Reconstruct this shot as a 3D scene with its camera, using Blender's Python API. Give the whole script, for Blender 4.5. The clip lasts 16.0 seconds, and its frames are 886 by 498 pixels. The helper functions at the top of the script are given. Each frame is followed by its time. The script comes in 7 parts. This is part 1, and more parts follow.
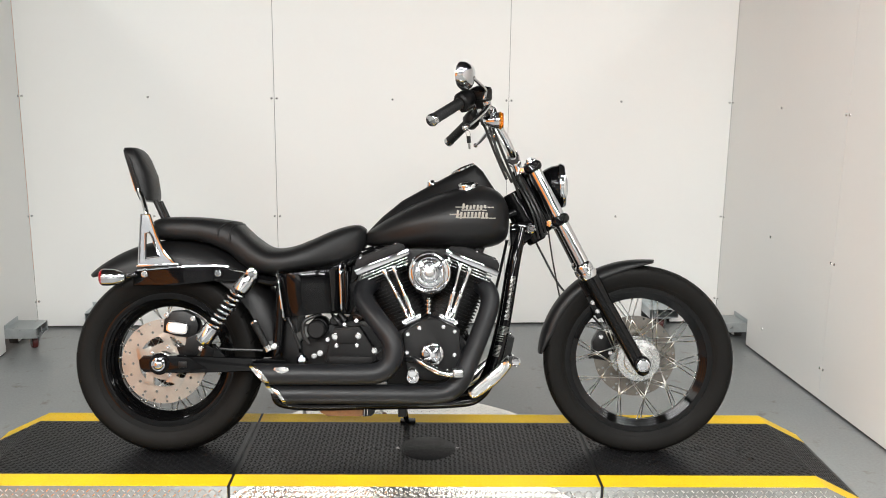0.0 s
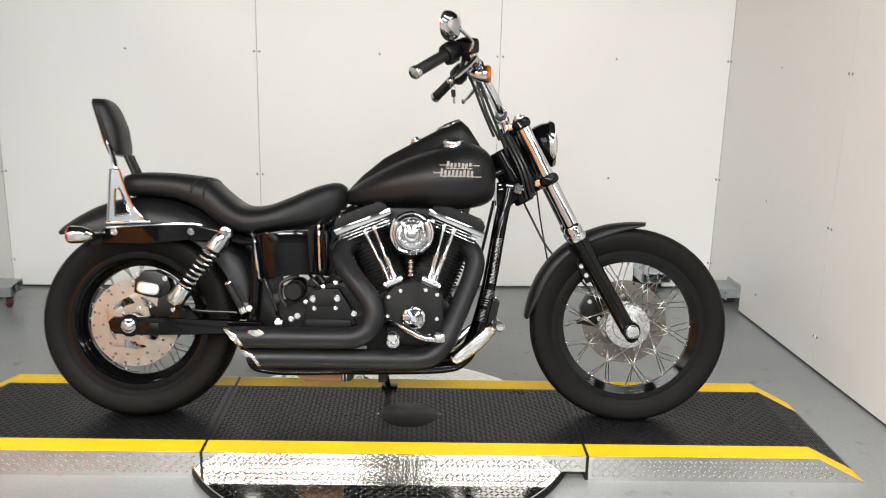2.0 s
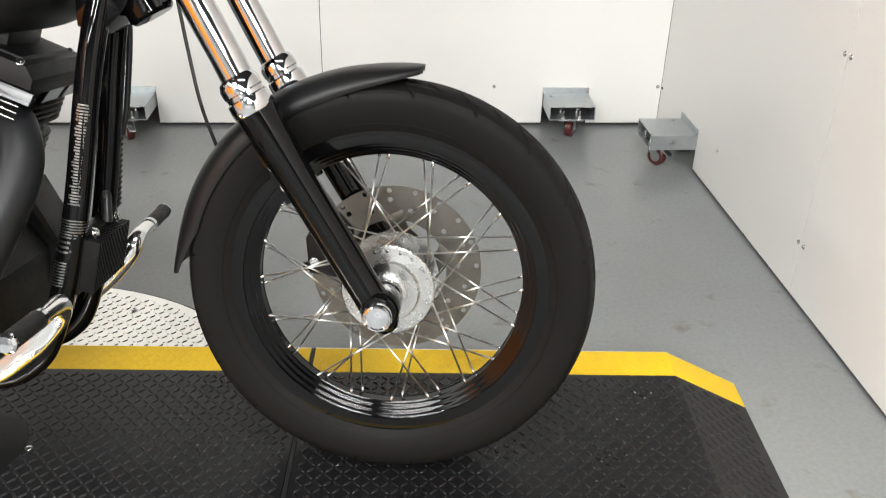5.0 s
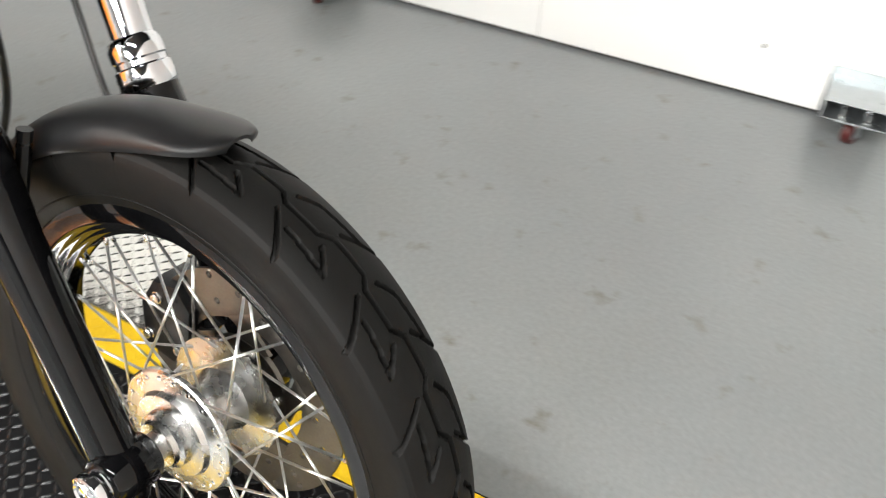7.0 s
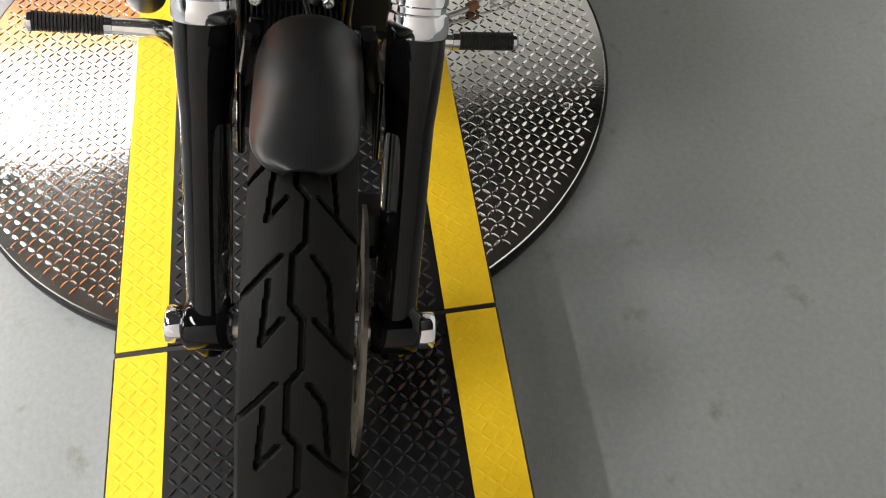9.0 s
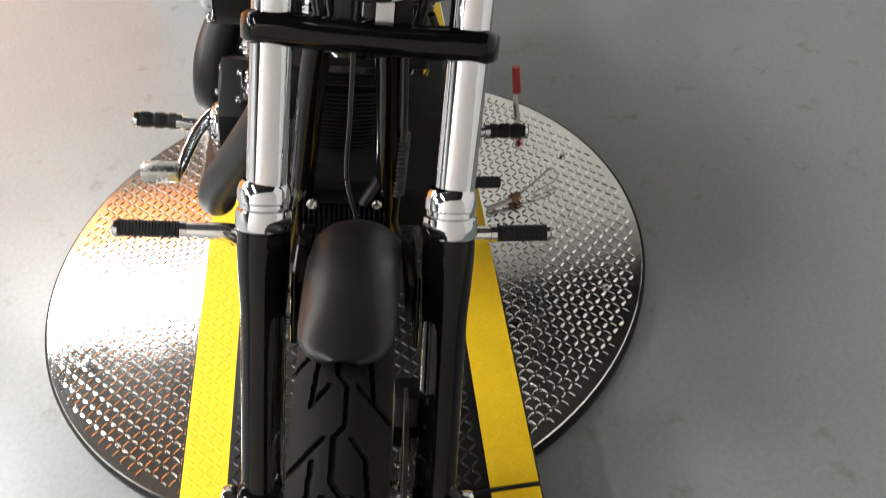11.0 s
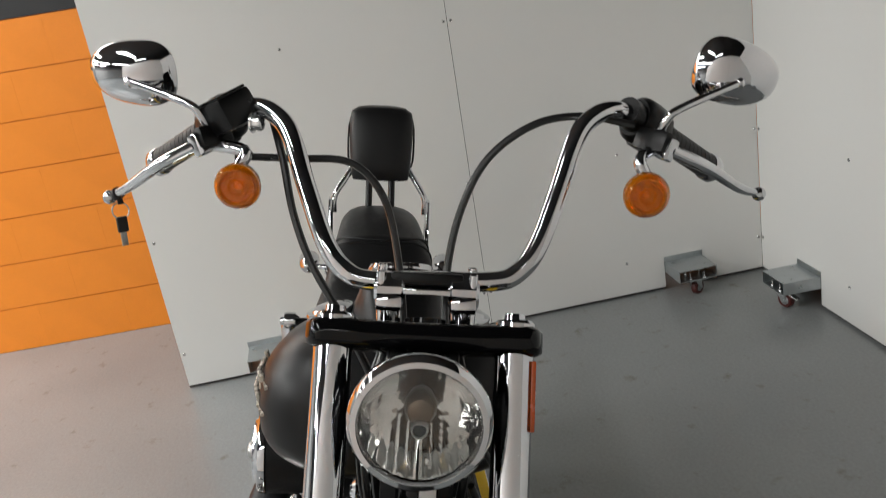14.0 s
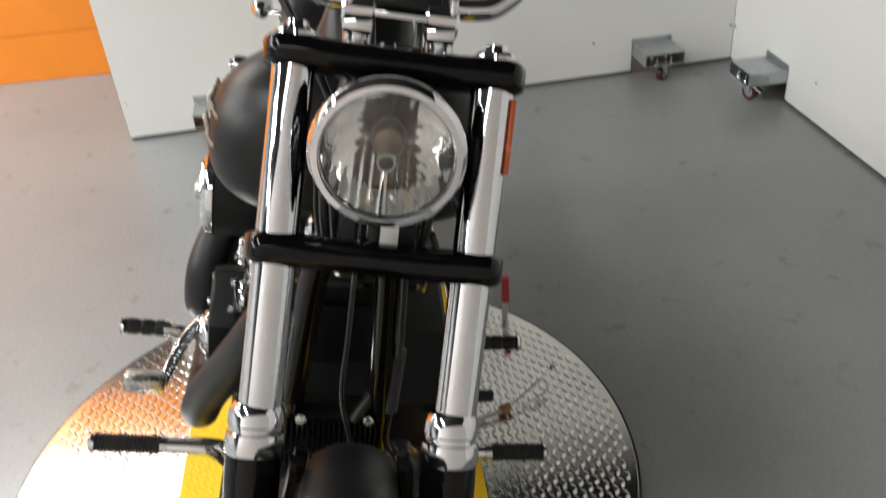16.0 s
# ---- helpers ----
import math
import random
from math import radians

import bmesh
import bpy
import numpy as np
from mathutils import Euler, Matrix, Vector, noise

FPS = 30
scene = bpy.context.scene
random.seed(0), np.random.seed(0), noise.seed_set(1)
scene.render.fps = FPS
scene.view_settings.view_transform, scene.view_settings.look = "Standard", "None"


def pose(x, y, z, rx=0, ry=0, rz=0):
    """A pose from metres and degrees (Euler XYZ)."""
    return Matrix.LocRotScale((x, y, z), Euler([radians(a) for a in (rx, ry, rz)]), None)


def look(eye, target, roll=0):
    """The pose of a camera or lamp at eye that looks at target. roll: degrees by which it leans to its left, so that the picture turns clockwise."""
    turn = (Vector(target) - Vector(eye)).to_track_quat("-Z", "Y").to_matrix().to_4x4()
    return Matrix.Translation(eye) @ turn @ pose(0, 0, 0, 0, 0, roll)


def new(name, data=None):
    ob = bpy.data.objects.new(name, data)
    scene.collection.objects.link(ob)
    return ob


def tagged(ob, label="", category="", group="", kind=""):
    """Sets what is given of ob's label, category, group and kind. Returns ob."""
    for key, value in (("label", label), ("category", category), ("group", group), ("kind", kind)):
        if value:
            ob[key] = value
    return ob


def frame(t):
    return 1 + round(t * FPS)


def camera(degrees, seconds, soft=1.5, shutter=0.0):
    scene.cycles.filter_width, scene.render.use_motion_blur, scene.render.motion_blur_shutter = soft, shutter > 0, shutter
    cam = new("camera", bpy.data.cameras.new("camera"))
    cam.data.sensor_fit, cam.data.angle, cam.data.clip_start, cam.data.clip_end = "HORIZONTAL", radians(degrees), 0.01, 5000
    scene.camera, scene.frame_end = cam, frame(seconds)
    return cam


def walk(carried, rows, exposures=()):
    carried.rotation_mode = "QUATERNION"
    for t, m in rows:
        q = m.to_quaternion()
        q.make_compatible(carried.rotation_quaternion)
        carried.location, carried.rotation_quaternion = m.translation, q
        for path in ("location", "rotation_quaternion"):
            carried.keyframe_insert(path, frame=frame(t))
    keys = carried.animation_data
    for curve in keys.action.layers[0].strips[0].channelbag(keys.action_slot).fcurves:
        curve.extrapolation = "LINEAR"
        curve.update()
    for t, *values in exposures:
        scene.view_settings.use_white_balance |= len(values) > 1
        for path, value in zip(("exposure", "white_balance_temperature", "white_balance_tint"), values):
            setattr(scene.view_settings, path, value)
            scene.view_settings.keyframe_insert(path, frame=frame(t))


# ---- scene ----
cam = camera(53.7, 16.0, 1.0, 0.4)

PATH = [
    (0, (0.055, -2.924, 1.438), (0.096, -0.967, 1.03), 0.7),
    (0.5, (0.055, -2.922, 1.443), (0.09, -0.965, 1.033), 0.7),
    (1, (0.054, -2.925, 1.442), (0.083, -0.969, 1.029), 0.9),
    (1.5, (0.061, -2.92, 1.442), (0.089, -0.967, 1.015), 1.0),
    (2, (0.095, -2.805, 1.406), (0.15, -0.867, 0.914), 1.4),
    (2.5, (0.124, -2.44, 1.404), (0.226, -0.527, 0.828), 1.4),
    (3, (0.256, -2.109, 1.385), (0.404, -0.21, 0.775), 0.1),
    (3.5, (0.439, -1.755, 1.354), (0.659, 0.125, 0.707), 0.5),
    (4, (0.608, -1.422, 1.295), (0.878, 0.423, 0.572), 1.6),
    (4.5, (0.764, -1.227, 1.202), (0.942, 0.564, 0.329), 3.0),
    (5, (0.882, -1.173, 1.167), (0.92, 0.578, 0.201), 1.4),
    (5.2, (0.905, -1.167, 1.162), (0.925, 0.573, 0.177), 1.1),
    (7.3, (1.334, -0.231, 1.224), (0.427, 0.866, -0.181), 1.5),
    (7.5, (1.322, -0.168, 1.261), (0.259, 0.708, -0.19), -0.4),
    (7.8, (1.295, -0.081, 1.275), (0.205, 0.517, -0.292), -1.2),
    (8, (1.28, 0.0, 1.262), (0.148, 0.35, -0.35), -3.8),
    (8.2, (1.287, 0.106, 1.27), (0.182, 0.281, -0.388), -1.7),
    (10.3, (1.379, 0.232, 1.393), (0.2, 0.213, -0.222), -8.2),
    (10.5, (1.38, 0.234, 1.396), (0.115, 0.225, -0.153), -8.0),
    (11, (1.382, 0.232, 1.401), (-0.029, 0.249, -0.017), -7.7),
    (11.5, (1.382, 0.236, 1.411), (-0.147, 0.274, 0.123), -8.5),
    (12, (1.383, 0.239, 1.425), (-0.256, 0.283, 0.28), -9.4),
    (12.5, (1.387, 0.241, 1.442), (-0.331, 0.29, 0.419), -9.9),
    (13, (1.392, 0.24, 1.458), (-0.393, 0.286, 0.556), -9.9),
    (13.5, (1.399, 0.24, 1.476), (-0.45, 0.305, 0.715), -9.6),
    (14, (1.398, 0.243, 1.495), (-0.499, 0.32, 0.867), -9.3),
    (14.5, (1.399, 0.241, 1.501), (-0.519, 0.318, 0.939), -9.0),
    (15, (1.395, 0.242, 1.486), (-0.506, 0.314, 0.871), -8.4),
    (15.5, (1.37, 0.236, 1.451), (-0.457, 0.298, 0.64), -7.0),
    (16, (1.341, 0.211, 1.41), (-0.339, 0.336, 0.333), -4.5),
]
walk(cam, [(t, look(eye, target, roll)) for t, eye, target, roll in PATH], [(0, -0.66), (2.5, -0.68), (3.5, -0.55), (5.2, -0.3), (7.5, 0.2), (8.0, -0.5), (10.5, -0.42), (11, -0.45), (12.5, -0.82), (13, -0.97), (14.5, -1.3), (15.5, -1.12), (16, -0.82)])

# ---- light ----
world = bpy.data.worlds.new("world")
scene.world = world
world.use_nodes = True
world.node_tree.nodes["Background"].inputs[0].default_value = (0.9, 0.95, 1.0, 1)
world.node_tree.nodes["Background"].inputs[1].default_value = 0.06


def strip_lamp(x, y, z, length, along_x, watts):
    data = bpy.data.lights.new("strip_light", "AREA")
    data.shape, data.size, data.size_y, data.energy = "RECTANGLE", length, 0.26, watts
    data.color = (0.995, 1.0, 0.985)
    ob = new("strip_light", data)
    ob.matrix_world = pose(x, y, z, 0, 0, 0 if along_x else 90)
    return ob


LAMPS = [(-1.4, -2.9, True, 115), (1.25, -1.35, True, 100), (-1.4, -4.6, True, 270), (1.2, -4.6, True, 270), (3.8, -4.6, True, 140), (-1.4, -6.4, True, 250), (1.2, -6.4, True, 250), (3.3, -0.9, False, 32)]
for lx, ly, along, watts in LAMPS:
    strip_lamp(lx, ly, 3.36, 1.9, along, watts)
WALL_LAMPS = [(-2.57, -1.85)]
for lx, ly in WALL_LAMPS:
    strip_lamp(lx, ly, 2.74, 1.3, False, 70)


# ---- materials ----
def tree_of(name):
    m = bpy.data.materials.new(name)
    m.use_nodes = True
    nt = m.node_tree
    return m, nt, nt.nodes["Principled BSDF"]


def node(nt, kind, **kw):
    n = nt.nodes.new(kind)
    for k, v in kw.items():
        n.inputs[k].default_value = v
    return n


def mat(name, color, rough=0.5, metal=0.0, var=0.12, scale=12.0, fine=160.0, bump=0.0, rvar=0.12, coat=0.0, tint=None, random_tint=0.0, spec=0.5):
    """Colour with variation at two scales, uneven gloss and fine relief."""
    m, nt, b = tree_of(name)
    tc = nt.nodes.new("ShaderNodeTexCoord")
    n1 = node(nt, "ShaderNodeTexNoise", Scale=scale, Detail=6.0, Roughness=0.6)
    n2 = node(nt, "ShaderNodeTexNoise", Scale=fine, Detail=3.0)
    for n in (n1, n2):
        nt.links.new(tc.outputs["Object"], n.inputs["Vector"])
    mixv = nt.nodes.new("ShaderNodeMath")
    mixv.operation = "MULTIPLY_ADD"
    mixv.inputs[1].default_value = 0.35
    nt.links.new(n2.outputs[0], mixv.inputs[0])
    sc = nt.nodes.new("ShaderNodeMath")
    sc.operation = "MULTIPLY"
    sc.inputs[1].default_value = 0.65
    nt.links.new(n1.outputs[0], sc.inputs[0])
    nt.links.new(sc.outputs[0], mixv.inputs[2])
    ramp = nt.nodes.new("ShaderNodeMapRange")
    ramp.inputs["From Min"].default_value, ramp.inputs["From Max"].default_value = 0.3, 0.7
    nt.links.new(mixv.outputs[0], ramp.inputs["Value"])
    mc = nt.nodes.new("ShaderNodeMix")
    mc.data_type = "RGBA"
    lo = tint or [c * (1 - var) for c in color]
    mc.inputs["A"].default_value = (*lo, 1)
    mc.inputs["B"].default_value = (*[min(1, c * (1 + var * 0.6)) for c in color], 1)
    nt.links.new(ramp.outputs[0], mc.inputs["Factor"])
    out = mc.outputs["Result"]
    if random_tint:
        oi = nt.nodes.new("ShaderNodeObjectInfo")
        hsv = nt.nodes.new("ShaderNodeHueSaturation")
        mr = nt.nodes.new("ShaderNodeMapRange")
        mr.inputs["To Min"].default_value, mr.inputs["To Max"].default_value = 1 - random_tint, 1 + random_tint
        nt.links.new(oi.outputs["Random"], mr.inputs["Value"])
        nt.links.new(mr.outputs[0], hsv.inputs["Value"])
        nt.links.new(out, hsv.inputs["Color"])
        out = hsv.outputs[0]
    nt.links.new(out, b.inputs["Base Color"])
    rr = nt.nodes.new("ShaderNodeMapRange")
    rr.inputs["From Min"].default_value, rr.inputs["From Max"].default_value = 0.3, 0.7
    rr.inputs["To Min"].default_value = max(0.02, rough * (1 - rvar))
    rr.inputs["To Max"].default_value = min(1, rough * (1 + rvar))
    nt.links.new(n1.outputs[0], rr.inputs["Value"])
    nt.links.new(rr.outputs[0], b.inputs["Roughness"])
    b.inputs["Metallic"].default_value = metal
    b.inputs["Specular IOR Level"].default_value = spec
    b.inputs["Coat Weight"].default_value = coat
    b.inputs["Coat Roughness"].default_value = 0.04
    if bump:
        bp = node(nt, "ShaderNodeBump", Strength=bump, Distance=0.002)
        nt.links.new(n2.outputs[0], bp.inputs["Height"])
        nt.links.new(bp.outputs[0], b.inputs["Normal"])
    return m


chrome = mat("chrome", (0.59, 0.60, 0.62), 0.045, 1.0, 0.04, 20, 200, 0, 0.5)
lamp_mirror = mat("reflector_mirror", (0.74, 0.74, 0.73), 0.05, 1.0, 0.03, 20, 200, 0, 0.3)
polished = mat("polished_aluminium", (0.78, 0.78, 0.77), 0.16, 1.0, 0.08, 30, 300, 0.02)
steel = mat("brushed_steel", (0.42, 0.415, 0.4), 0.34, 1.0, 0.15, 25, 400, 0.04)
bolt_mat = mat("bolt_steel", (0.7, 0.7, 0.7), 0.22, 1.0, 0.1, 60, 400)
gloss_black = mat("gloss_black_paint", (0.0025, 0.0025, 0.0028), 0.03, 0.0, 0.2, 8, 90, 0, 0.4, spec=0.22)
rim_black = mat("gloss_black_rim_paint", (0.0022, 0.0022, 0.0024), 0.05, 0.0, 0.2, 8, 90, 0, 0.4, spec=0.24)
denim = mat("matte_black_paint", (0.0065, 0.0065, 0.0068), 0.38, 0.0, 0.12, 7, 900, 0.03, 0.08, spec=0.27)
pipe_black = mat("matte_black_ceramic", (0.0085, 0.009, 0.0102), 0.42, 0.0, 0.18, 14, 700, 0.06, 0.15, spec=0.3)
wrinkle = mat("black_wrinkle_finish", (0.005, 0.005, 0.0052), 0.46, 0.0, 0.2, 30, 1500, 0.3, 0.15, spec=0.2)
dark_cast = mat("black_castings", (0.004, 0.004, 0.0042), 0.33, 0.0, 0.3, 25, 500, 0.12, 0.2, spec=0.24)
vinyl = mat("black_vinyl", (0.0075, 0.0075, 0.0078), 0.40, 0.0, 0.15, 18, 1100, 0.22, 0.15, spec=0.26)
rubber = mat("tyre_rubber", (0.0044, 0.0043, 0.004), 0.55, 0.0, 0.3, 9, 300, 0.1, 0.12, tint=(0.0064, 0.006, 0.0055), spec=0.1)
soft_rubber = mat("black_rubber", (0.008, 0.008, 0.008), 0.5, 0.0, 0.2, 30, 500, 0.08, spec=0.35)
cable_black = mat("cable_sheath", (0.01, 0.01, 0.01), 0.3, 0.0, 0.2, 30, 300)
brass = mat("dull_rust", (0.25, 0.12, 0.05), 0.5, 0.4, 0.35, 25, 300, 0.1)
yellow = mat("yellow_safety_paint", (0.8, 0.53, 0.014), 0.42, 0.0, 0.1, 8, 180, 0.04, 0.2, tint=(0.69, 0.44, 0.014), spec=0.25)
mat_black = mat("black_deck_coating", (0.0072, 0.0072, 0.0077), 0.32, 0.0, 0.3, 6, 250, 0.08, 0.2, spec=0.3)
plate = mat("aluminium_tread_plate", (0.74, 0.735, 0.705), 0.09, 1.0, 0.12, 7, 220, 0.04, 0.25)
galv = mat("galvanised_steel", (0.46, 0.49, 0.5), 0.34, 0.9, 0.16, 35, 220, 0.05, 0.25)
caster_red = mat("red_polyurethane", (0.075, 0.012, 0.010), 0.4, 0.0, 0.2, 30, 200)
white_panel = mat("white_panel", (0.79, 0.785, 0.762), 0.34, 0.0, 0.008, 1.3, 40, 0.01, 0.03, random_tint=0.01)
# dark seams, and the shade of the gap below the sheets, in one colour
joint_dark = mat("panel_joint_and_gap_shade", (0.035, 0.033, 0.03), 0.6, 0.0, 0.2, 20, 200)
orange = mat("orange_block_paint", (0.86, 0.26, 0.02), 0.42, 0.0, 0.07, 5, 130, 0.22, 0.1, random_tint=0.008)
black_paint = mat("black_wall_paint", (0.02, 0.02, 0.021), 0.5, 0.0, 0.2, 5, 130, 0.2)
mortar = mat("orange_mortar", (0.72, 0.2, 0.015), 0.6, 0.0, 0.1, 9, 130, 0.2)
grey_wall = mat("pale_wall_paint", (0.78, 0.77, 0.74), 0.6, 0.0, 0.05, 2, 60, 0.05)
far_paint = mat("far_wall_paint", (0.42, 0.42, 0.41), 0.6, 0.0, 0.1, 2, 60, 0.05)
hall_mid = mat("grey_hall_paint", (0.22, 0.22, 0.22), 0.6, 0.0, 0.15, 2, 60, 0.05)
badge_metal = mat("satin_badge_metal", (0.5, 0.47, 0.42), 0.42, 1.0, 0.1, 60, 400)
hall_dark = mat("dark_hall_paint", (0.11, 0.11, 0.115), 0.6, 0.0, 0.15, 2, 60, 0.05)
ceil_mat = mat("dark_ceiling_deck", (0.06, 0.06, 0.062), 0.7, 0.0, 0.06, 2, 60, 0.05)
red_paint = mat("red_handle_grip", (0.35, 0.015, 0.02), 0.35, 0.0, 0.15, 30, 200)
orange_label = mat("orange_reflector", (0.36, 0.065, 0.015), 0.25, 0.0, 0.1, 60, 500, 0.1)
white_label = mat("white_label", (0.75, 0.75, 0.73), 0.4, 0.0, 0.05, 60, 300)
shield_brown = mat("bulb_shield_metal", (0.11, 0.08, 0.055), 0.35, 0.8, 0.2, 60, 300)
bulb_yellow = mat("yellow_bulb_glass", (0.9, 0.75, 0.25), 0.2, 0.0, 0.05, 60, 300)
liner = mat("heat_stained_steel", (0.42, 0.36, 0.28), 0.4, 0.8, 0.25, 40, 300, 0.05)
cast_alu = mat("cast_aluminium", (0.56, 0.56, 0.55), 0.26, 1.0, 0.2, 40, 300, 0.06, 0.3)
spoke_steel = mat("spoke_steel", (0.92, 0.92, 0.9), 0.36, 1.0, 0.05, 60, 300)
throat_dark = mat("dark_throat", (0.006, 0.006, 0.006), 0.7, 0.0, 0.2, 30, 300)


def glass_like(name, color, rough=0.02, weight=1.0, ior=1.45):
    m, nt, b = tree_of(name)
    b.inputs["Base Color"].default_value = (*color, 1)
    b.inputs["Roughness"].default_value = rough
    b.inputs["Transmission Weight"].default_value = weight
    b.inputs["IOR"].default_value = ior
    n = node(nt, "ShaderNodeTexNoise", Scale=30.0)
    bp = node(nt, "ShaderNodeBump", Strength=0.02, Distance=0.001)
    nt.links.new(n.outputs[0], bp.inputs["Height"])
    nt.links.new(bp.outputs[0], b.inputs["Normal"])
    return m


clear_glass = glass_like("clear_lens", (0.97, 0.98, 0.98), 0.01)
amber = glass_like("amber_lens", (1.0, 0.33, 0.006), 0.03, 0.8)
red_lens = glass_like("red_lens", (0.55, 0.01, 0.02), 0.08, 0.6)


def floor_material():
    m, nt, b = tree_of("painted_concrete")
    tc = nt.nodes.new("ShaderNodeTexCoord")
    big = node(nt, "ShaderNodeTexNoise", Scale=1.1, Detail=5.0, Roughness=0.5)
    mid = node(nt, "ShaderNodeTexNoise", Scale=3.0, Detail=3.0, Roughness=0.5)
    fine = node(nt, "ShaderNodeTexNoise", Scale=90.0, Detail=5.0, Roughness=0.7)
    spots = node(nt, "ShaderNodeTexNoise", Scale=11.0, Detail=6.0, Roughness=0.6)
    for n in (big, mid, fine, spots):
        nt.links.new(tc.outputs["Object"], n.inputs["Vector"])
    ramp = nt.nodes.new("ShaderNodeValToRGB")
    ramp.color_ramp.elements[0].position, ramp.color_ramp.elements[1].position = 0.3, 0.72
    ramp.color_ramp.elements[0].color = (0.198, 0.208, 0.209, 1)
    ramp.color_ramp.elements[1].color = (0.246, 0.256, 0.253, 1)
    nt.links.new(big.outputs[0], ramp.inputs[0])
    stain = nt.nodes.new("ShaderNodeValToRGB")
    stain.color_ramp.elements[0].position, stain.color_ramp.elements[1].position = 0.612, 0.73
    stain.color_ramp.elements[0].color = (0, 0, 0, 1)
    stain.color_ramp.elements[1].color = (1, 1, 1, 1)
    nt.links.new(spots.outputs[0], stain.inputs[0])
    mix = nt.nodes.new("ShaderNodeMix")
    mix.data_type = "RGBA"
    mix.inputs["B"].default_value = (0.125, 0.105, 0.075, 1)
    nt.links.new(ramp.outputs[0], mix.inputs["A"])
    sm = nt.nodes.new("ShaderNodeMath")
    sm.operation = "MULTIPLY"
    sm.inputs[1].default_value = 0.6
    nt.links.new(stain.outputs[0], sm.inputs[0])
    nt.links.new(sm.outputs[0], mix.inputs["Factor"])
    mix2 = nt.nodes.new("ShaderNodeMix")
    mix2.data_type, mix2.blend_type = "RGBA", "OVERLAY"
    mix2.inputs["Factor"].default_value = 0.22
    nt.links.new(mix.outputs["Result"], mix2.inputs["A"])
    nt.links.new(fine.outputs[0], mix2.inputs["B"])
    nt.links.new(mix2.outputs["Result"], b.inputs["Base Color"])
    rr = nt.nodes.new("ShaderNodeMapRange")
    rr.inputs["From Min"].default_value, rr.inputs["From Max"].default_value = 0.3, 0.7
    rr.inputs["To Min"].default_value, rr.inputs["To Max"].default_value = 0.27, 0.27
    nt.links.new(mid.outputs[0], rr.inputs["Value"])
    nt.links.new(rr.outputs[0], b.inputs["Roughness"])
    bp = node(nt, "ShaderNodeBump", Strength=0.015, Distance=0.002)
    nt.links.new(fine.outputs[0], bp.inputs["Height"])
    nt.links.new(bp.outputs[0], b.inputs["Normal"])
    return m


floor_mat = floor_material()


def emitter(name, color, strength):
    m, nt, b = tree_of(name)
    b.inputs["Base Color"].default_value = (*color, 1)
    b.inputs["Emission Color"].default_value = (*color, 1)
    b.inputs["Emission Strength"].default_value = strength
    return m


tube_glow = emitter("light_diffuser", (1.0, 0.97, 0.92), 9.0)


# ---- mesh helpers ----
def link(name, bm, material, parent=None, smooth=True, angle=34):
    me = bpy.data.meshes.new(name)
    bmesh.ops.recalc_face_normals(bm, faces=bm.faces[:])
    bm.to_mesh(me)
    bm.free()
    if smooth:
        for p in me.polygons:
            p.use_smooth = True
        me.set_sharp_from_angle(angle=radians(angle))
    me.materials.append(material)
    ob = new(name, me)
    if parent is not None:
        ob.parent = parent
    return ob


SET = [Matrix()]  # offset of the group of parts being built


def part(name, bm, material, parent, label="", m=None, smooth=True, angle=34):
    bm.transform(SET[0] if m is None else SET[0] @ m)
    ob = link(name, bm, material, parent, smooth, angle)
    return tagged(ob, label) if label else ob


def shared(name, mesh, parent, m):
    ob = new(name, mesh)
    ob.parent = parent
    ob.matrix_basis = m
    return ob


def thing(name, label, category, m=None, group="", kind=""):
    ob = new(name)
    ob.empty_display_size = 0.1
    if m is not None:
        ob.matrix_world = m
    return tagged(ob, label, category, group, kind)


def basis(d, up=None):
    """Rotation that takes z to the direction d."""
    return Vector(d).to_track_quat("Z", "Y").to_matrix().to_4x4()


def cyl(bm, p0, p1, r0, r1=None, seg=24, bev=0.0):
    p0, p1 = Vector(p0), Vector(p1)
    r1 = r0 if r1 is None else r1
    d = p1 - p0
    if bev:
        return lathe(bm, [(0, 0), (r0 - bev, 0), (r0, bev), (r1, d.length - bev), (r1 - bev, d.length), (0, d.length)], Matrix.Translation(p0) @ basis(d), seg)
    return bmesh.ops.create_cone(bm, cap_ends=True, segments=seg, radius1=r0, radius2=r1, depth=d.length,
                                 matrix=Matrix.Translation((p0 + p1) / 2) @ basis(d))


def lathe(bm, profile, m=Matrix(), seg=48, closed=False):
    """Turns (radius, height) pairs round z."""
    rings = []
    for r, h in profile:
        if r < 1e-6:
            rings.append([bm.verts.new(m @ Vector((0, 0, h)))])
        else:
            rings.append([bm.verts.new(m @ Vector((r * math.cos(2 * math.pi * k / seg), r * math.sin(2 * math.pi * k / seg), h))) for k in range(seg)])
    pairs = list(zip(rings, rings[1:])) + ([(rings[-1], rings[0])] if closed else [])
    for a, b in pairs:
        for k in range(seg):
            j = (k + 1) % seg
            if len(a) == 1 and len(b) == 1:
                continue
            if len(a) == 1:
                bm.faces.new((a[0], b[k], b[j]))
            elif len(b) == 1:
                bm.faces.new((a[k], a[j], b[0]))
            else:
                bm.faces.new((a[k], a[j], b[j], b[k]))
    return rings


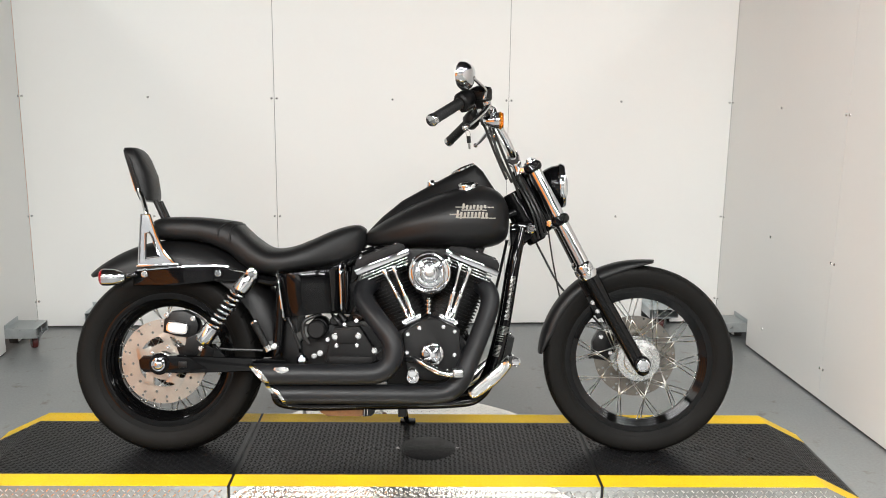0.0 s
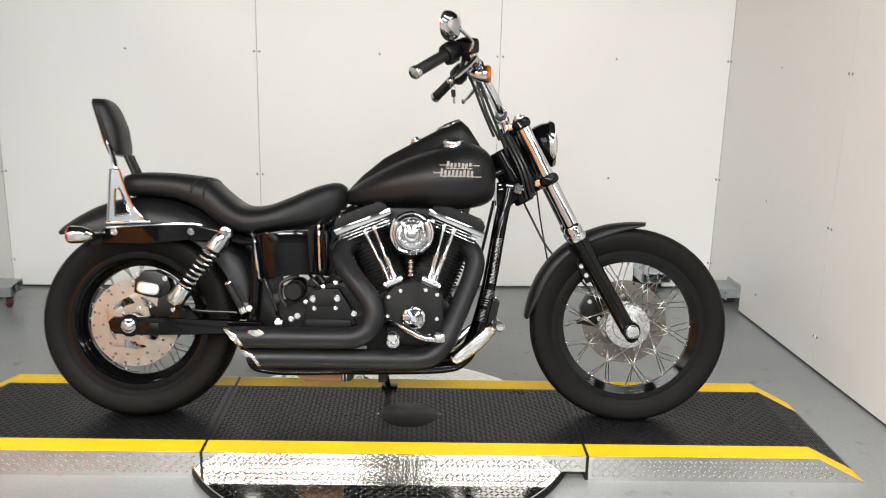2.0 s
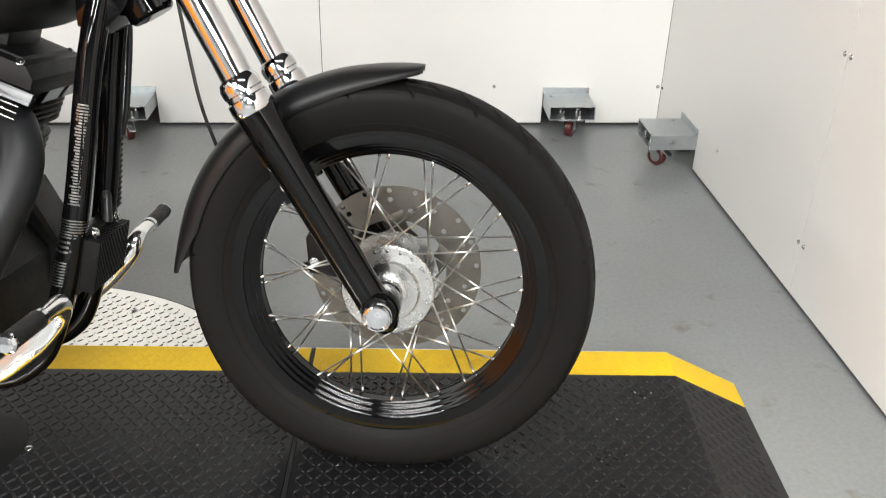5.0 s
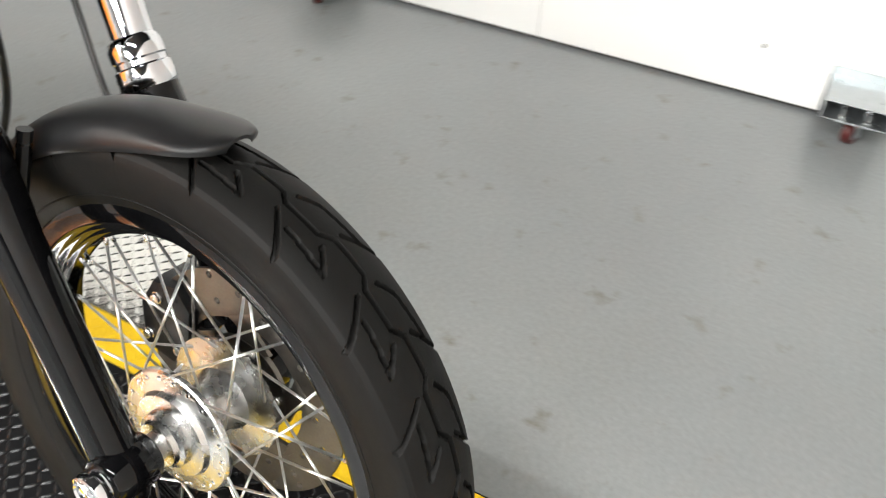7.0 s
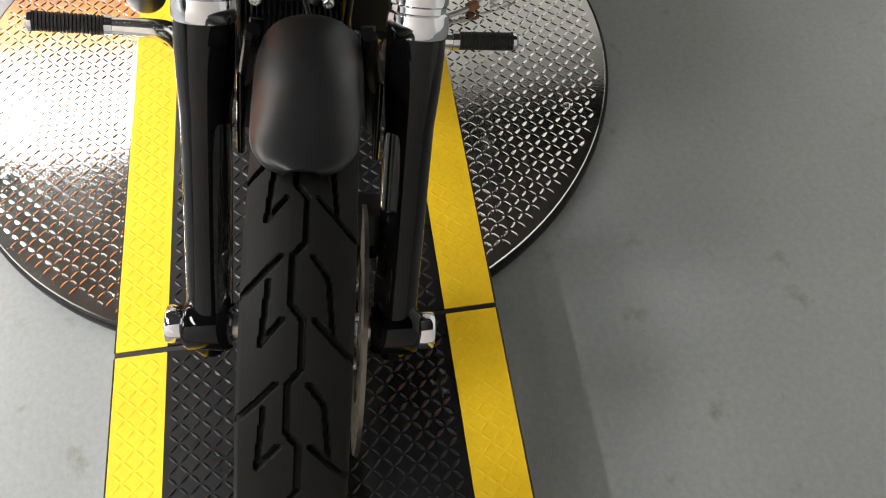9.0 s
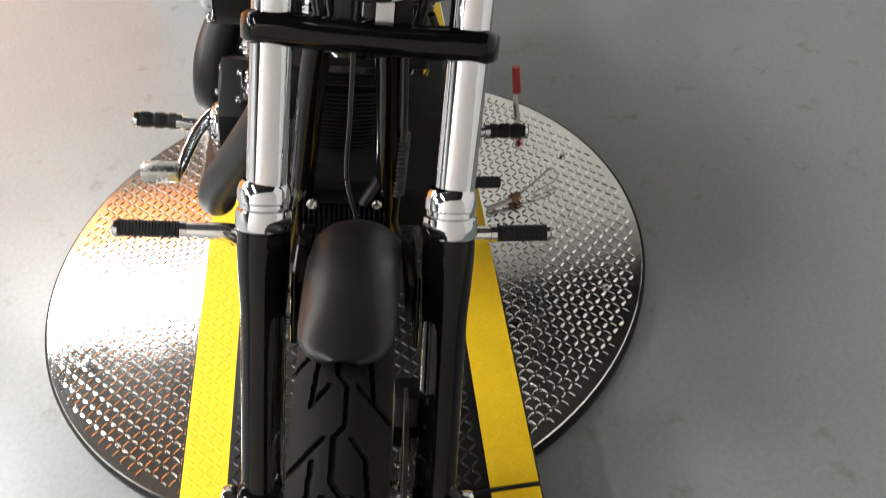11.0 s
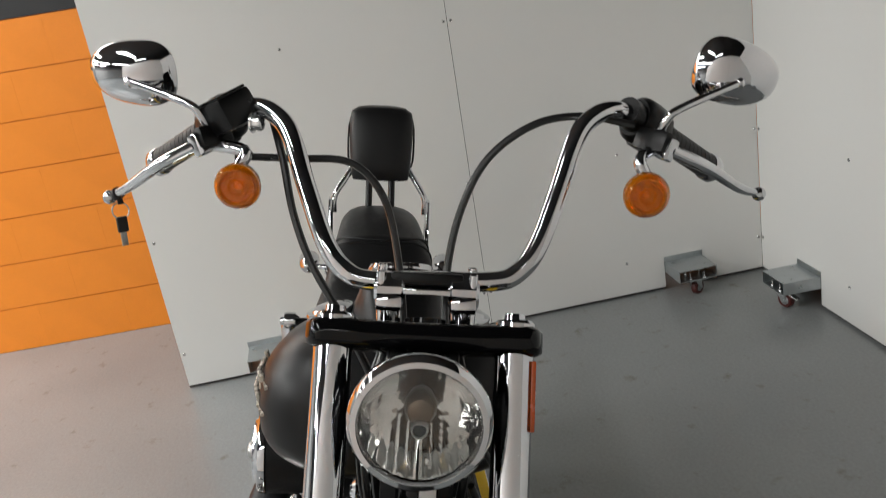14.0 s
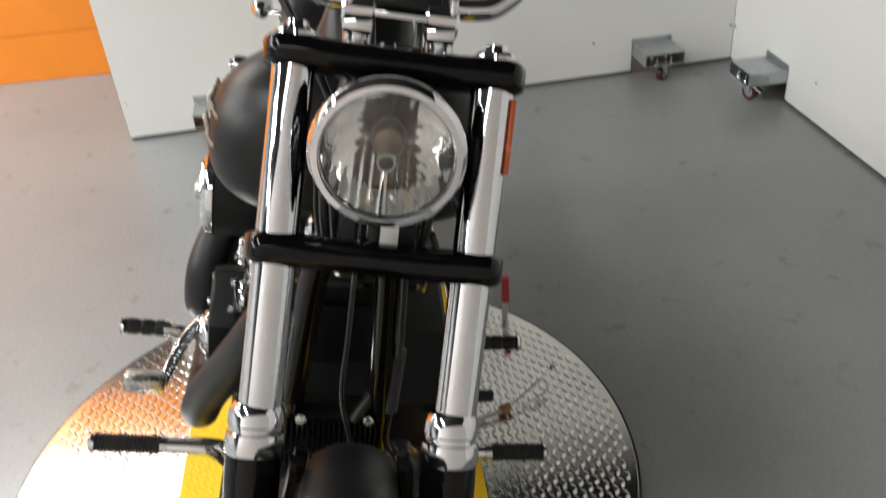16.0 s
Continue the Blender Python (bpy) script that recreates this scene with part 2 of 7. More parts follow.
def spline(pts, per=8):
    """Catmull-Rom through the points."""
    p = [Vector(q) for q in pts]
    p = [2 * p[0] - p[1]] + p + [2 * p[-1] - p[-2]]
    out = []
    for i in range(1, len(p) - 2):
        a, b, c, d = p[i - 1 : i + 3]
        for k in range(per):
            t = k / per
            out.append(0.5 * (2 * b + (c - a) * t + (2 * a - 5 * b + 4 * c - d) * t * t + (3 * b - a - 3 * c + d) * t ** 3))
    return out + [p[-2]]


def sweep(bm, pts, radius, seg=16, per=8, caps=True, smooth_path=True):
    path = spline(pts, per) if smooth_path else [Vector(q) for q in pts]
    n = len(path)
    radii = [radius] * n if not hasattr(radius, "__len__") else [float(v) for v in np.interp(np.linspace(0, 1, n), np.linspace(0, 1, len(radius)), radius)]
    rings, side = [], None
    for i, q in enumerate(path):
        d = (path[min(i + 1, n - 1)] - path[max(i - 1, 0)]).normalized()
        side = d.orthogonal() if side is None else side - d * side.dot(d)
        side.normalize()
        other = d.cross(side)
        rings.append([bm.verts.new(q + radii[i] * (math.cos(a) * side + math.sin(a) * other)) for a in (2 * math.pi * k / seg for k in range(seg))])
    skin(bm, rings, caps)
    return rings


def skin(bm, rings, caps=True):
    seg = len(rings[0])
    for a, b in zip(rings, rings[1:]):
        for k in range(seg):
            j = (k + 1) % seg
            bm.faces.new((a[k], a[j], b[j], b[k]))
    if caps:
        bm.faces.new(rings[0])
        bm.faces.new(rings[-1][::-1])


def box(bm, center, size, bev=0.0, rot=None):
    m = Matrix.Translation(center) @ (rot or Matrix()) @ Matrix.Diagonal((*size, 1))
    g = bmesh.ops.create_cube(bm, size=1, matrix=m)
    if bev:
        edges = {e for v in g["verts"] for e in v.link_edges}
        bmesh.ops.bevel(bm, geom=list(edges), offset=bev, segments=2, affect="EDGES", profile=0.6)


def prism(bm, pts, y0, y1, bev=0.0, seg=2):
    """A polygon of (x, z) pairs, drawn out from y0 to y1."""
    a = [bm.verts.new((x, y0, z)) for x, z in pts]
    b = [bm.verts.new((x, y1, z)) for x, z in pts]
    fa, fb = bm.faces.new(a), bm.faces.new(b[::-1])
    n = len(pts)
    for k in range(n):
        j = (k + 1) % n
        bm.faces.new((a[k], b[k], b[j], a[j]))
    if bev:
        edges = list(fa.edges) + list(fb.edges)
        bmesh.ops.bevel(bm, geom=edges, offset=bev, segments=seg, affect="EDGES", profile=0.6)


def rings_to(bm, rings, caps=True):
    skin(bm, [[bm.verts.new(p) for p in r] for r in rings], caps)


def interp_rows(rows, n):
    """Smooth rows of numbers, resampled."""
    rows = np.array(rows, float)
    t = np.linspace(0, len(rows) - 1, n)
    out = []
    for u in t:
        i = min(int(u), len(rows) - 2)
        f = u - i
        a, b, c, d = rows[max(i - 1, 0)], rows[i], rows[i + 1], rows[min(i + 2, len(rows) - 1)]
        out.append(0.5 * (2 * b + (c - a) * f + (2 * a - 5 * b + 4 * c - d) * f * f + (3 * b - a - 3 * c + d) * f ** 3))
    return out


def bolt(bm, p, d, r=0.007, h=0.006):
    """A cap screw head on a washer."""
    p, d = Vector(p), Vector(d).normalized()
    lathe(bm, [(0, 0), (r * 1.25, 0), (r * 1.25, h * 0.2), (r, h * 0.22), (r, h * 0.85), (r * 0.85, h), (r * 0.5, h), (r * 0.45, h * 0.55), (0, h * 0.55)], Matrix.Translation(p) @ basis(d), 14)


# ---- the room ----
def slab(name, p0, p1, z0, z1, thick, material, label, category, side=1):
    """An upright wall from p0 to p1 whose inner face lies on that line; its thickness goes to the side."""
    a, b = Vector((*p0, 0)), Vector((*p1, 0))
    d = (b - a).normalized()
    n = Vector((-d.y, d.x, 0)) * side
    bm = bmesh.new()
    q = [a, b, b + n * thick, a + n * thick]
    lo = [bm.verts.new((v.x, v.y, z0)) for v in q]
    hi = [bm.verts.new((v.x, v.y, z1)) for v in q]
    bm.faces.new(lo), bm.faces.new(hi)
    for k in range(4):
        j = (k + 1) % 4
        bm.faces.new((lo[k], lo[j], hi[j], hi[k]))
    return tagged(link(name, bm, material, None, False), label, category, "", "structure")


bm = bmesh.new()
box(bm, (1.0, -2.0, -0.1), (14, 13, 0.2))
floor = tagged(link("floor", bm, floor_mat, None, False), "grey painted concrete floor with stains and scuffs", "floor", "", "structure")
bm = bmesh.new()
box(bm, (1.0, -2.0, 3.6), (14, 13, 0.2))
ceiling = tagged(link("ceiling", bm, ceil_mat, None, False), "dark open ceiling over the bay", "ceiling", "", "structure")

for lx, ly, along, watts in LAMPS:
    lamp = thing("ceiling_light", "white strip ceiling light with a bright diffuser", "ceiling light", pose(lx, ly, 3.5, 0, 0, 0 if along else 90), "ceiling lights")
    bm = bmesh.new()
    box(bm, (0, 0, -0.035), (2.0, 0.3, 0.06), 0.008)
    part("housing", bm, white_label, lamp)
    bm = bmesh.new()
    for y in (-0.09, 0.09):
        cyl(bm, (-0.95, y, -0.085), (0.95, y, -0.085), 0.016, seg=12)
    part("lamp_tube", bm, tube_glow, lamp, "bright white tube")

for lx, ly in WALL_LAMPS:
    lamp = thing("wall_light", "white strip light on brackets high on the block wall", "wall light", pose(lx, ly, 2.86, 0, 0, 90), "wall strip lights")
    bm = bmesh.new()
    box(bm, (0, 0, -0.035), (1.4, 0.12, 0.06), 0.008)
    part("housing", bm, white_label, lamp)
    for y in (-0.035, 0.035):
        bm = bmesh.new()
        cyl(bm, (-0.65, y, -0.083), (0.65, y, -0.083), 0.016, seg=12)
        part("lamp_tube", bm, tube_glow, lamp, "bright white tube")
    for x in (-0.5, 0.5):
        bm = bmesh.new()
        box(bm, (x, 0.078, -0.03), (0.04, 0.045, 0.03), 0.003)
        part("bracket", bm, bolt_mat, lamp)

GAP = 0.0025
CORNER_L, CORNER_R = (-2.07, 1.748), (1.738, 1.925)
LEFT_END, RIGHT_END = (-1.905, -0.733), (1.987, -2.4)


def screw_mesh():
    bm = bmesh.new()
    lathe(bm, [(0, 0.0035), (0.003, 0.0032), (0.006, 0.0018), (0.0068, 0)], Matrix(), 12)
    me = bpy.data.meshes.new("screw")
    bm.to_mesh(me)
    bm.free()
    for p in me.polygons:
        p.use_smooth = True
    me.materials.append(bolt_mat)
    return me


SCREW = screw_mesh()


def outline(s0, s1, z0, z1, cuts):
    """A sheet's outline in (along, up), with a notch at its foot for each pair of cuts."""
    pts = [(s0, z0)]
    for c0, c1, top in cuts:
        c0, c1 = max(c0, s0), min(c1, s1)
        if c1 - c0 > 0.01:
            pts += [(c0, z0), (c0, top), (c1, top), (c1, z0)]
    pts += [(s1, z0), (s1, z1), (s0, z1)]
    return [p for k, p in enumerate(pts) if k == 0 or p != pts[k - 1]]


def panel_wall(name, p0, p1, seams, side, label, z0, feet):
    """A partition of white sheets on a dark backing; the sheets stand proud of it, and are cut out over each foot. The
    backing's dark foot stands in for shade under the sheets.
    """
    z1 = 2.1
    a, b = Vector((*p0, 0)), Vector((*p1, 0))
    d = (b - a).normalized()
    n = Vector((-d.y, d.x, 0)) * side
    m = Matrix.Translation(a) @ Matrix.Rotation(math.atan2(d.y, d.x), 4, "Z")
    notch = [(c - 0.084, c + 0.084, 0.130) for c in feet]
    bm = bmesh.new()
    prism(bm, outline(0, (b - a).length, 0.004, z1, [(c0 - 0.002, c1 + 0.002, t + 0.002) for c0, c1, t in notch]), side * 0.006, side * 0.05)
    bm.transform(m)
    back = tagged(link(name, bm, joint_dark, None, False), label, "wall", "", "structure")
    cuts = [0.0] + seams + [(b - a).length]
    for s0, s1 in zip(cuts, cuts[1:]):
        bm = bmesh.new()
        prism(bm, outline(s0 + GAP / 2, s1 - GAP / 2, z0, z1, notch), 0, side * 0.005)
        if name == "wall_left" and s0 == 0:
            for v in bm.verts:
                if v.co.x < 0.1:
                    v.co.x -= 0.02 * (v.co.z - z0)
        bm.transform(m)
        part("panel", bm, white_panel, back, smooth=False)
        for s in (s0 + 0.014, (s0 + s1) / 2, s1 - 0.014):
            for z in (0.152, 0.627, 1.262, 1.88):
                if any(c0 - 0.01 < s < c1 + 0.01 for c0, c1, t in notch) and z < 0.2:
                    continue
                shared("screw", SCREW, back, Matrix.Translation(a + d * s + Vector((0, 0, z))) @ basis(-n))
    return back


FEET_BACK, FEET_LEFT, FEET_RIGHT = [0.386, 1.898, 3.458], [0.352, 2.127], [0.345]
wall_back = panel_wall("wall_back", CORNER_L, CORNER_R, [1.318, 2.575], 1, "white sheet partition wall with fine dark seams and screws", 0.013, FEET_BACK)
wall_left = panel_wall("wall_left", LEFT_END, CORNER_L, [1.27], 1, "white sheet partition wall standing at a corner", 0.013, FEET_LEFT)
wall_right = panel_wall("wall_right", CORNER_R, RIGHT_END, [1.21, 2.43, 3.65], 1, "white sheet partition wall along the bay", 0.013, FEET_RIGHT)

# block wall beyond the open end of the partition, and unseen plain walls added to close the hall
ORANGE_X, ROW = -2.71, 0.218
wall_block = slab("wall_block", (ORANGE_X - 0.004, -2.9), (ORANGE_X - 0.004, 4.4), 0, 11 * ROW, 0.2, mortar, "painted concrete block wall, orange with a black band", "wall", 1)
wall_upper = slab("wall_upper", (ORANGE_X + 0.004, -8.4), (ORANGE_X + 0.004, 4.4), 11 * ROW, 3.12, 0.2, grey_wall, "pale upper part of the block wall", "wall", 1)
slab("wall_top", (ORANGE_X + 0.004, -8.4), (ORANGE_X + 0.004, 4.4), 3.12, 3.5, 0.2, black_paint, "dark upper wall below the ceiling", "wall", 1)
slab("wall_west", (ORANGE_X - 0.004, -8.4), (ORANGE_X - 0.004, -2.9), 0, 11 * ROW, 0.2, hall_mid, "grey painted side wall of the hall", "wall", 1)
# out-of-view far wall, pale below and darker above to shape reflections in the chrome
slab("wall_front", (8.0, -8.4), (ORANGE_X - 0.2, -8.4), 0, 2.2, 0.2, far_paint, "unseen pale grey far wall, added for reflections", "wall", 1)
slab("wall_front_upper", (8.0, -8.4), (ORANGE_X - 0.2, -8.4), 2.2, 3.5, 0.2, hall_mid, "unseen upper far wall, darker for the chrome reflections", "wall", 1)
slab("wall_east", (8.0, 4.4), (8.0, -8.4), 0, 3.5, 0.2, hall_mid, "grey painted end wall of the hall", "wall", 1)
# added out of view, so that it stays dark behind the partition
slab("wall_north", (ORANGE_X - 0.2, 4.4), (8.0, 4.4), 0, 3.5, 0.2, hall_dark, "unseen dark wall that closes the hall behind the partition", "wall", 1)


# ---- caster feet of the partitions ----
def caster_foot(p, turn, swivel):
    """A bent steel box on a swivel caster, bolted into a notch of a panel; it reaches out along its own -y."""
    t = thing("caster_foot", "galvanised steel wall foot on a red swivel caster", "caster foot", pose(p.x, p.y, 0, 0, 0, turn), "partition caster feet")
    w, l, z0, z1, th = 0.163, 0.152, 0.078, 0.128, 0.003
    bm = bmesh.new()
    box(bm, (0, -l / 2 + 0.02, z1 - th / 2), (w, l + 0.04, th), 0.001)
    for s in (-1, 1):
        box(bm, (s * (w / 2 - th / 2), -l / 2 + 0.02, (z0 + z1) / 2), (th, l + 0.04, z1 - z0 - 0.001), 0.001)
    box(bm, (0, -l / 2 + 0.02, z0 + th / 2), (w - 2 * th, l + 0.04, th), 0.001)
    part("bracket", bm, galv, t, smooth=False)
    bm = bmesh.new()
    box(bm, (0, -0.0028, z1 + 0.010), (w + 0.008, 0.0035, 0.022), 0.001)
    part("flange", bm, galv, t, smooth=False)
    c = Vector((0, -0.112, 0))
    bm = bmesh.new()
    box(bm, c + Vector((0, 0, z0 - 0.003)), (0.085, 0.07, 0.005), 0.001)
    part("caster_plate", bm, galv, t)
    turned = Matrix.Translation(c) @ Matrix.Rotation(radians(swivel), 4, "Z")
    bm = bmesh.new()
    for s in (-1, 1):
        prism(bm, [(-0.022, 0.0715), (0.020, 0.0715), (0.024, 0.030), (0.018, 0.022), (0.008, 0.026)], s * 0.0185 - 0.0013, s * 0.0185 + 0.0013, 0.0006)
    box(bm, (0, 0, 0.0705), (0.046, 0.04, 0.003), 0.0005)
    cyl(bm, (0, 0, 0.069), (0, 0, z0 - 0.004), 0.022, seg=20)
    part("fork", bm, galv, t, m=turned)
    bm = bmesh.new()
    axle = turned @ Matrix.Translation((0.015, 0, 0.0315))
    lathe(bm, [(0.019, -0.013), (0.027, -0.0135), (0.0315, -0.009), (0.0315, 0.009), (0.027, 0.0135), (0.019, 0.013)], axle @ Matrix.Rotation(radians(90), 4, "X"), 28, True)
    wheel = part("wheel", bm, caster_red, t, "dark red plastic wheel")
    bm = bmesh.new()
    lathe(bm, [(0, -0.0215), (0.006, -0.0215), (0.0065, -0.0145), (0.0192, -0.0115), (0.0192, 0.0115), (0.0065, 0.0145), (0.006, 0.0215), (0, 0.0215)], axle @ Matrix.Rotation(radians(90), 4, "X"), 20)
    part("wheel_hub", bm, galv, wheel, "zinc-plated wheel centre")
    bm = bmesh.new()
    prism(bm, [(0.018, 0.063), (0.042, 0.060), (0.066, 0.046), (0.067, 0.042), (0.042, 0.053), (0.018, 0.057)], -0.011, 0.011, 0.001)
    part("brake_tab", bm, bolt_mat, t, "bright steel brake tab", turned)
    for sx in (-0.03, 0.03):
        for sy in (-0.025, 0.025):
            bm = bmesh.new()
            q = c + Vector((sx, sy, 0))
            cyl(bm, q + Vector((0, 0, z0 + th - 0.001)), q + Vector((0, 0, z0 + 0.03)), 0.0042, seg=8)
            cyl(bm, q + Vector((0, 0, z0 + th)), q + Vector((0, 0, z0 + 0.009)), 0.007, seg=6)
            part("stud", bm, bolt_mat, t)
    return t


def on_line(p0, p1, s):
    a, b = Vector((*p0, 0)), Vector((*p1, 0))
    d = (b - a).normalized()
    return a + d * s, math.degrees(math.atan2(d.y, d.x))


for p0, p1, feet, turns in ((CORNER_L, CORNER_R, FEET_BACK, (25, -60, 65)), (LEFT_END, CORNER_L, FEET_LEFT, (30, 35)), (CORNER_R, RIGHT_END, FEET_RIGHT, (40,))):
    for along, swivel in zip(feet, turns):
        caster_foot(*on_line(p0, p1, along), swivel)


# ---- turntable and ramps ----
def tread(name, inside, x0, x1, y0, y1, material, parent, height, m=None, pitch=0.0165, label="", proud=0.0011):
    """Raised lens-shaped treads, set crosswise by turns, as one mesh."""
    base = np.array([(-0.0098, 0, 0), (-0.0045, -0.0029, 0), (0.0045, -0.0029, 0), (0.0098, 0, 0), (0.0045, 0.0029, 0), (-0.0045, 0.0029, 0), (-0.005, 0, proud), (0.005, 0, proud)])
    faces = [(0, 1, 6), (1, 2, 7, 6), (2, 3, 7), (3, 4, 7), (4, 5, 6, 7), (5, 0, 6)]
    verts, polys = [], []
    for i in range(int((x1 - x0) / pitch) + 1):
        for j in range(int((y1 - y0) / pitch) + 1):
            x, y = x0 + i * pitch, y0 + j * pitch
            if not inside(x, y):
                continue
            a = radians(45 if (i + j) % 2 else -45)
            c, s = math.cos(a), math.sin(a)
            k = len(verts)
            for bx, by, bz in base:
                px, py = x + bx * c - by * s, y + bx * s + by * c
                verts.append((px, py, height(px, py) + bz))
            polys += [tuple(k + v for v in f) for f in faces]
    me = bpy.data.meshes.new(name)
    me.from_pydata(verts, [], polys)
    me.materials.append(material)
    ob = new(name, me)
    ob.parent = parent
    if m is not None:
        ob.matrix_basis = m
    return tagged(ob, label, "", "", "stuff")


DX, DY, DR, DZ = -0.022, 0.027, 0.655, 0.03
YN, YF, EDGE, HP = -0.265, 0.35, 0.085, 0.085
disc = thing("turntable", "round aluminium tread-plate turntable on the floor", "turntable", None)
bm = bmesh.new()
lathe(bm, [(0, 0.008), (DR - 0.004, 0.008), (DR, 0.012), (DR, DZ - 0.002), (DR - 0.002, DZ), (0, DZ)], Matrix.Translation((DX, DY, 0)), 128)
part("top_plate", bm, plate, disc, "bright aluminium plate")
bm = bmesh.new()
lathe(bm, [(0, 0), (DR - 0.03, 0), (DR - 0.03, 0.009), (0, 0.009)], Matrix.Translation((DX, DY, 0)), 64)
part("base_ring", bm, dark_cast, disc)
bm = bmesh.new()
lathe(bm, [(DR - 0.001, 0.004), (DR + 0.005, 0.004), (DR + 0.006, 0.006), (DR + 0.006, DZ - 0.006), (DR + 0.004, DZ - 0.003), (DR - 0.001, DZ - 0.003)], Matrix.Translation((DX, DY, 0)), 128, True)
part("edge_band", bm, wrinkle, disc, "dark band round the turntable's edge")
tread("treads", lambda x, y: (x - DX) ** 2 + (y - DY) ** 2 < (DR - 0.018) ** 2 and not (YN + 0.01 < y < YF - 0.01), DX - DR, DX + DR, DY - DR, DY + DR, plate, disc, lambda x, y: DZ)
for a in (20, 68, 112, 158, 205, 250, 292, 335):
    bm = bmesh.new()
    q = (DX + (DR - 0.07) * math.cos(radians(a)), DY + (DR - 0.07) * math.sin(radians(a)), DZ)
    if not YN - 0.02 < q[1] < YF + 0.02:
        bolt(bm, q, (0, 0, 1), 0.007, 0.004)
        part("bolt", bm, bolt_mat, disc)
    else:
        bm.free()


def deck(name, x0, x1, slope_to, label):
    """A raised deck with yellow edges and tread-plate sides; past slope_from it runs down to slope_to."""
    t = thing(name, label, "ramp" if slope_to else "platform")
    low = slope_to is not None
    flat = (x1 if slope_to and slope_to > x1 else x0)
    zbase = 0.0 if low else DZ + 0.0005

    def top(x, y=0):
        if not low:
            return HP
        far = (x - flat) / (slope_to - flat)
        return HP if far <= 0 else HP * (1 - far) + 0.004 * far
    xs = [x0, x1] if not low else sorted([x0, x1, slope_to])

    def strip(y0, y1, material, pname, plabel="", lift=0.0, inset=0.0):
        bm = bmesh.new()
        rings = [[(x, y0, zbase + 0.002), (x, y1, zbase + 0.002), (x, y1, max(top(x) + lift, zbase + 0.004)), (x, y0, max(top(x) + lift, zbase + 0.004))] for x in xs]
        rings_to(bm, rings)
        return part(pname, bm, material, t, plabel, smooth=False)
    strip(YN + EDGE, YF - EDGE, mat_black, "deck_plate", "black coated tread plate")
    strip(YN + 0.003, YN + EDGE - 0.0005, yellow, "edge_strip", "yellow painted edge")
    strip(YF - EDGE + 0.0005, YF - 0.003, yellow, "edge_strip", "yellow painted edge")
    lo, hi = xs[0], xs[-1]
    inside = lambda x, y: lo + 0.008 < x < hi - 0.012
    slope_h = lambda x, y: top(x)
    tread("treads", lambda x, y: inside(x, y) and YN + EDGE + 0.008 < y < YF - EDGE - 0.008, lo, hi, YN, YF, mat_black, t, slope_h, proud=0.0019)
    tread("yellow_treads", lambda x, y: inside(x, y) and (YN + 0.014 < y < YN + EDGE - 0.01 or YF - EDGE + 0.01 < y < YF - 0.014), lo, hi, YN, YF, yellow, t, slope_h, proud=0.0008)
    for y0, y1, face in ((YN, YN + 0.003, -1), (YF - 0.003, YF, 1)):
        bm = bmesh.new()
        rings = [[(x, y0, zbase), (x, y1, zbase), (x, y1, max(top(x) - 0.001, zbase + 0.003)), (x, y0, max(top(x) - 0.001, zbase + 0.003))] for x in xs]
        rings_to(bm, rings)
        part("side_plate", bm, plate, t, "bright aluminium side", smooth=False)
        m = Matrix(((1, 0, 0, 0), (0, 0, face, y0 if face < 0 else y1), (0, 1, 0, zbase), (0, 0, 0, 1)))
        tread("side_treads", lambda x, z: inside(x, z) and 0.012 < z < top(x) - zbase - 0.012, lo, hi, 0, HP, plate, t, lambda x, y: 0, m)
    return t


deck("platform_deck", -0.578, 0.642, None, "raised black tread-plate deck with yellow edges across the turntable")
deck("ramp", 0.652, 1.395, 1.555, "black tread-plate ramp with yellow edges under the front wheel")
deck("ramp", -1.418, -0.588, -1.585, "black tread-plate ramp with yellow edges under the rear wheel")

# rubber seams between deck and ramps
for x in (0.647, -0.583):
    bm = bmesh.new()
    box(bm, (x, (YN + YF) / 2, HP / 2 - 0.001), (0.0085, YF - YN - 0.002, HP), 0.001)
    sx = tagged(link("seam_strip", bm, soft_rubber, None, False), "black rubber strip between deck and ramp", "seam strip", "seam strips")

# round cover plate under the engine
bm = bmesh.new()
lathe(bm, [(0, 0.0), (0.098, 0.0), (0.1, 0.001), (0.098, 0.0022), (0, 0.0022)], Matrix.Translation((0.07, 0.03, HP)), 64)
cover = tagged(link("cover_plate", bm, wrinkle), "round black cover plate on the deck", "cover plate")
for s in (-1, 1):
    bm = bmesh.new()
    bolt(bm, (0.07 + 0.108 * s, 0.03, HP), (0, 0, 1), 0.005, 0.003)
    part("screw", bm, bolt_mat, cover)

# lock lever and wire pin on the turntable
lever = thing("lock_lever", "turntable lock lever with a red grip", "lever", pose(-0.437, 0.489, DZ))
bm = bmesh.new()
sweep(bm, [(0, 0, 0), (0, 0.0, 0.03), (-0.01, 0.004, 0.06)], 0.008, 12)
part("rod", bm, steel, lever)
bm = bmesh.new()
sweep(bm, [(-0.01, 0.004, 0.055), (-0.014, 0.005, 0.09), (-0.017, 0.006, 0.125)], 0.0105, 14)
part("grip", bm, red_paint, lever, "red plastic grip")
pin = thing("wire_pin", "bent steel wire pin with a copper collar on the turntable", "pin", pose(-0.1, 0.43, DZ))
bm = bmesh.new()
sweep(bm, [(0.02, -0.07, 0.01), (0.01, -0.03, 0.012), (0, 0, 0.014)], 0.006, 10)
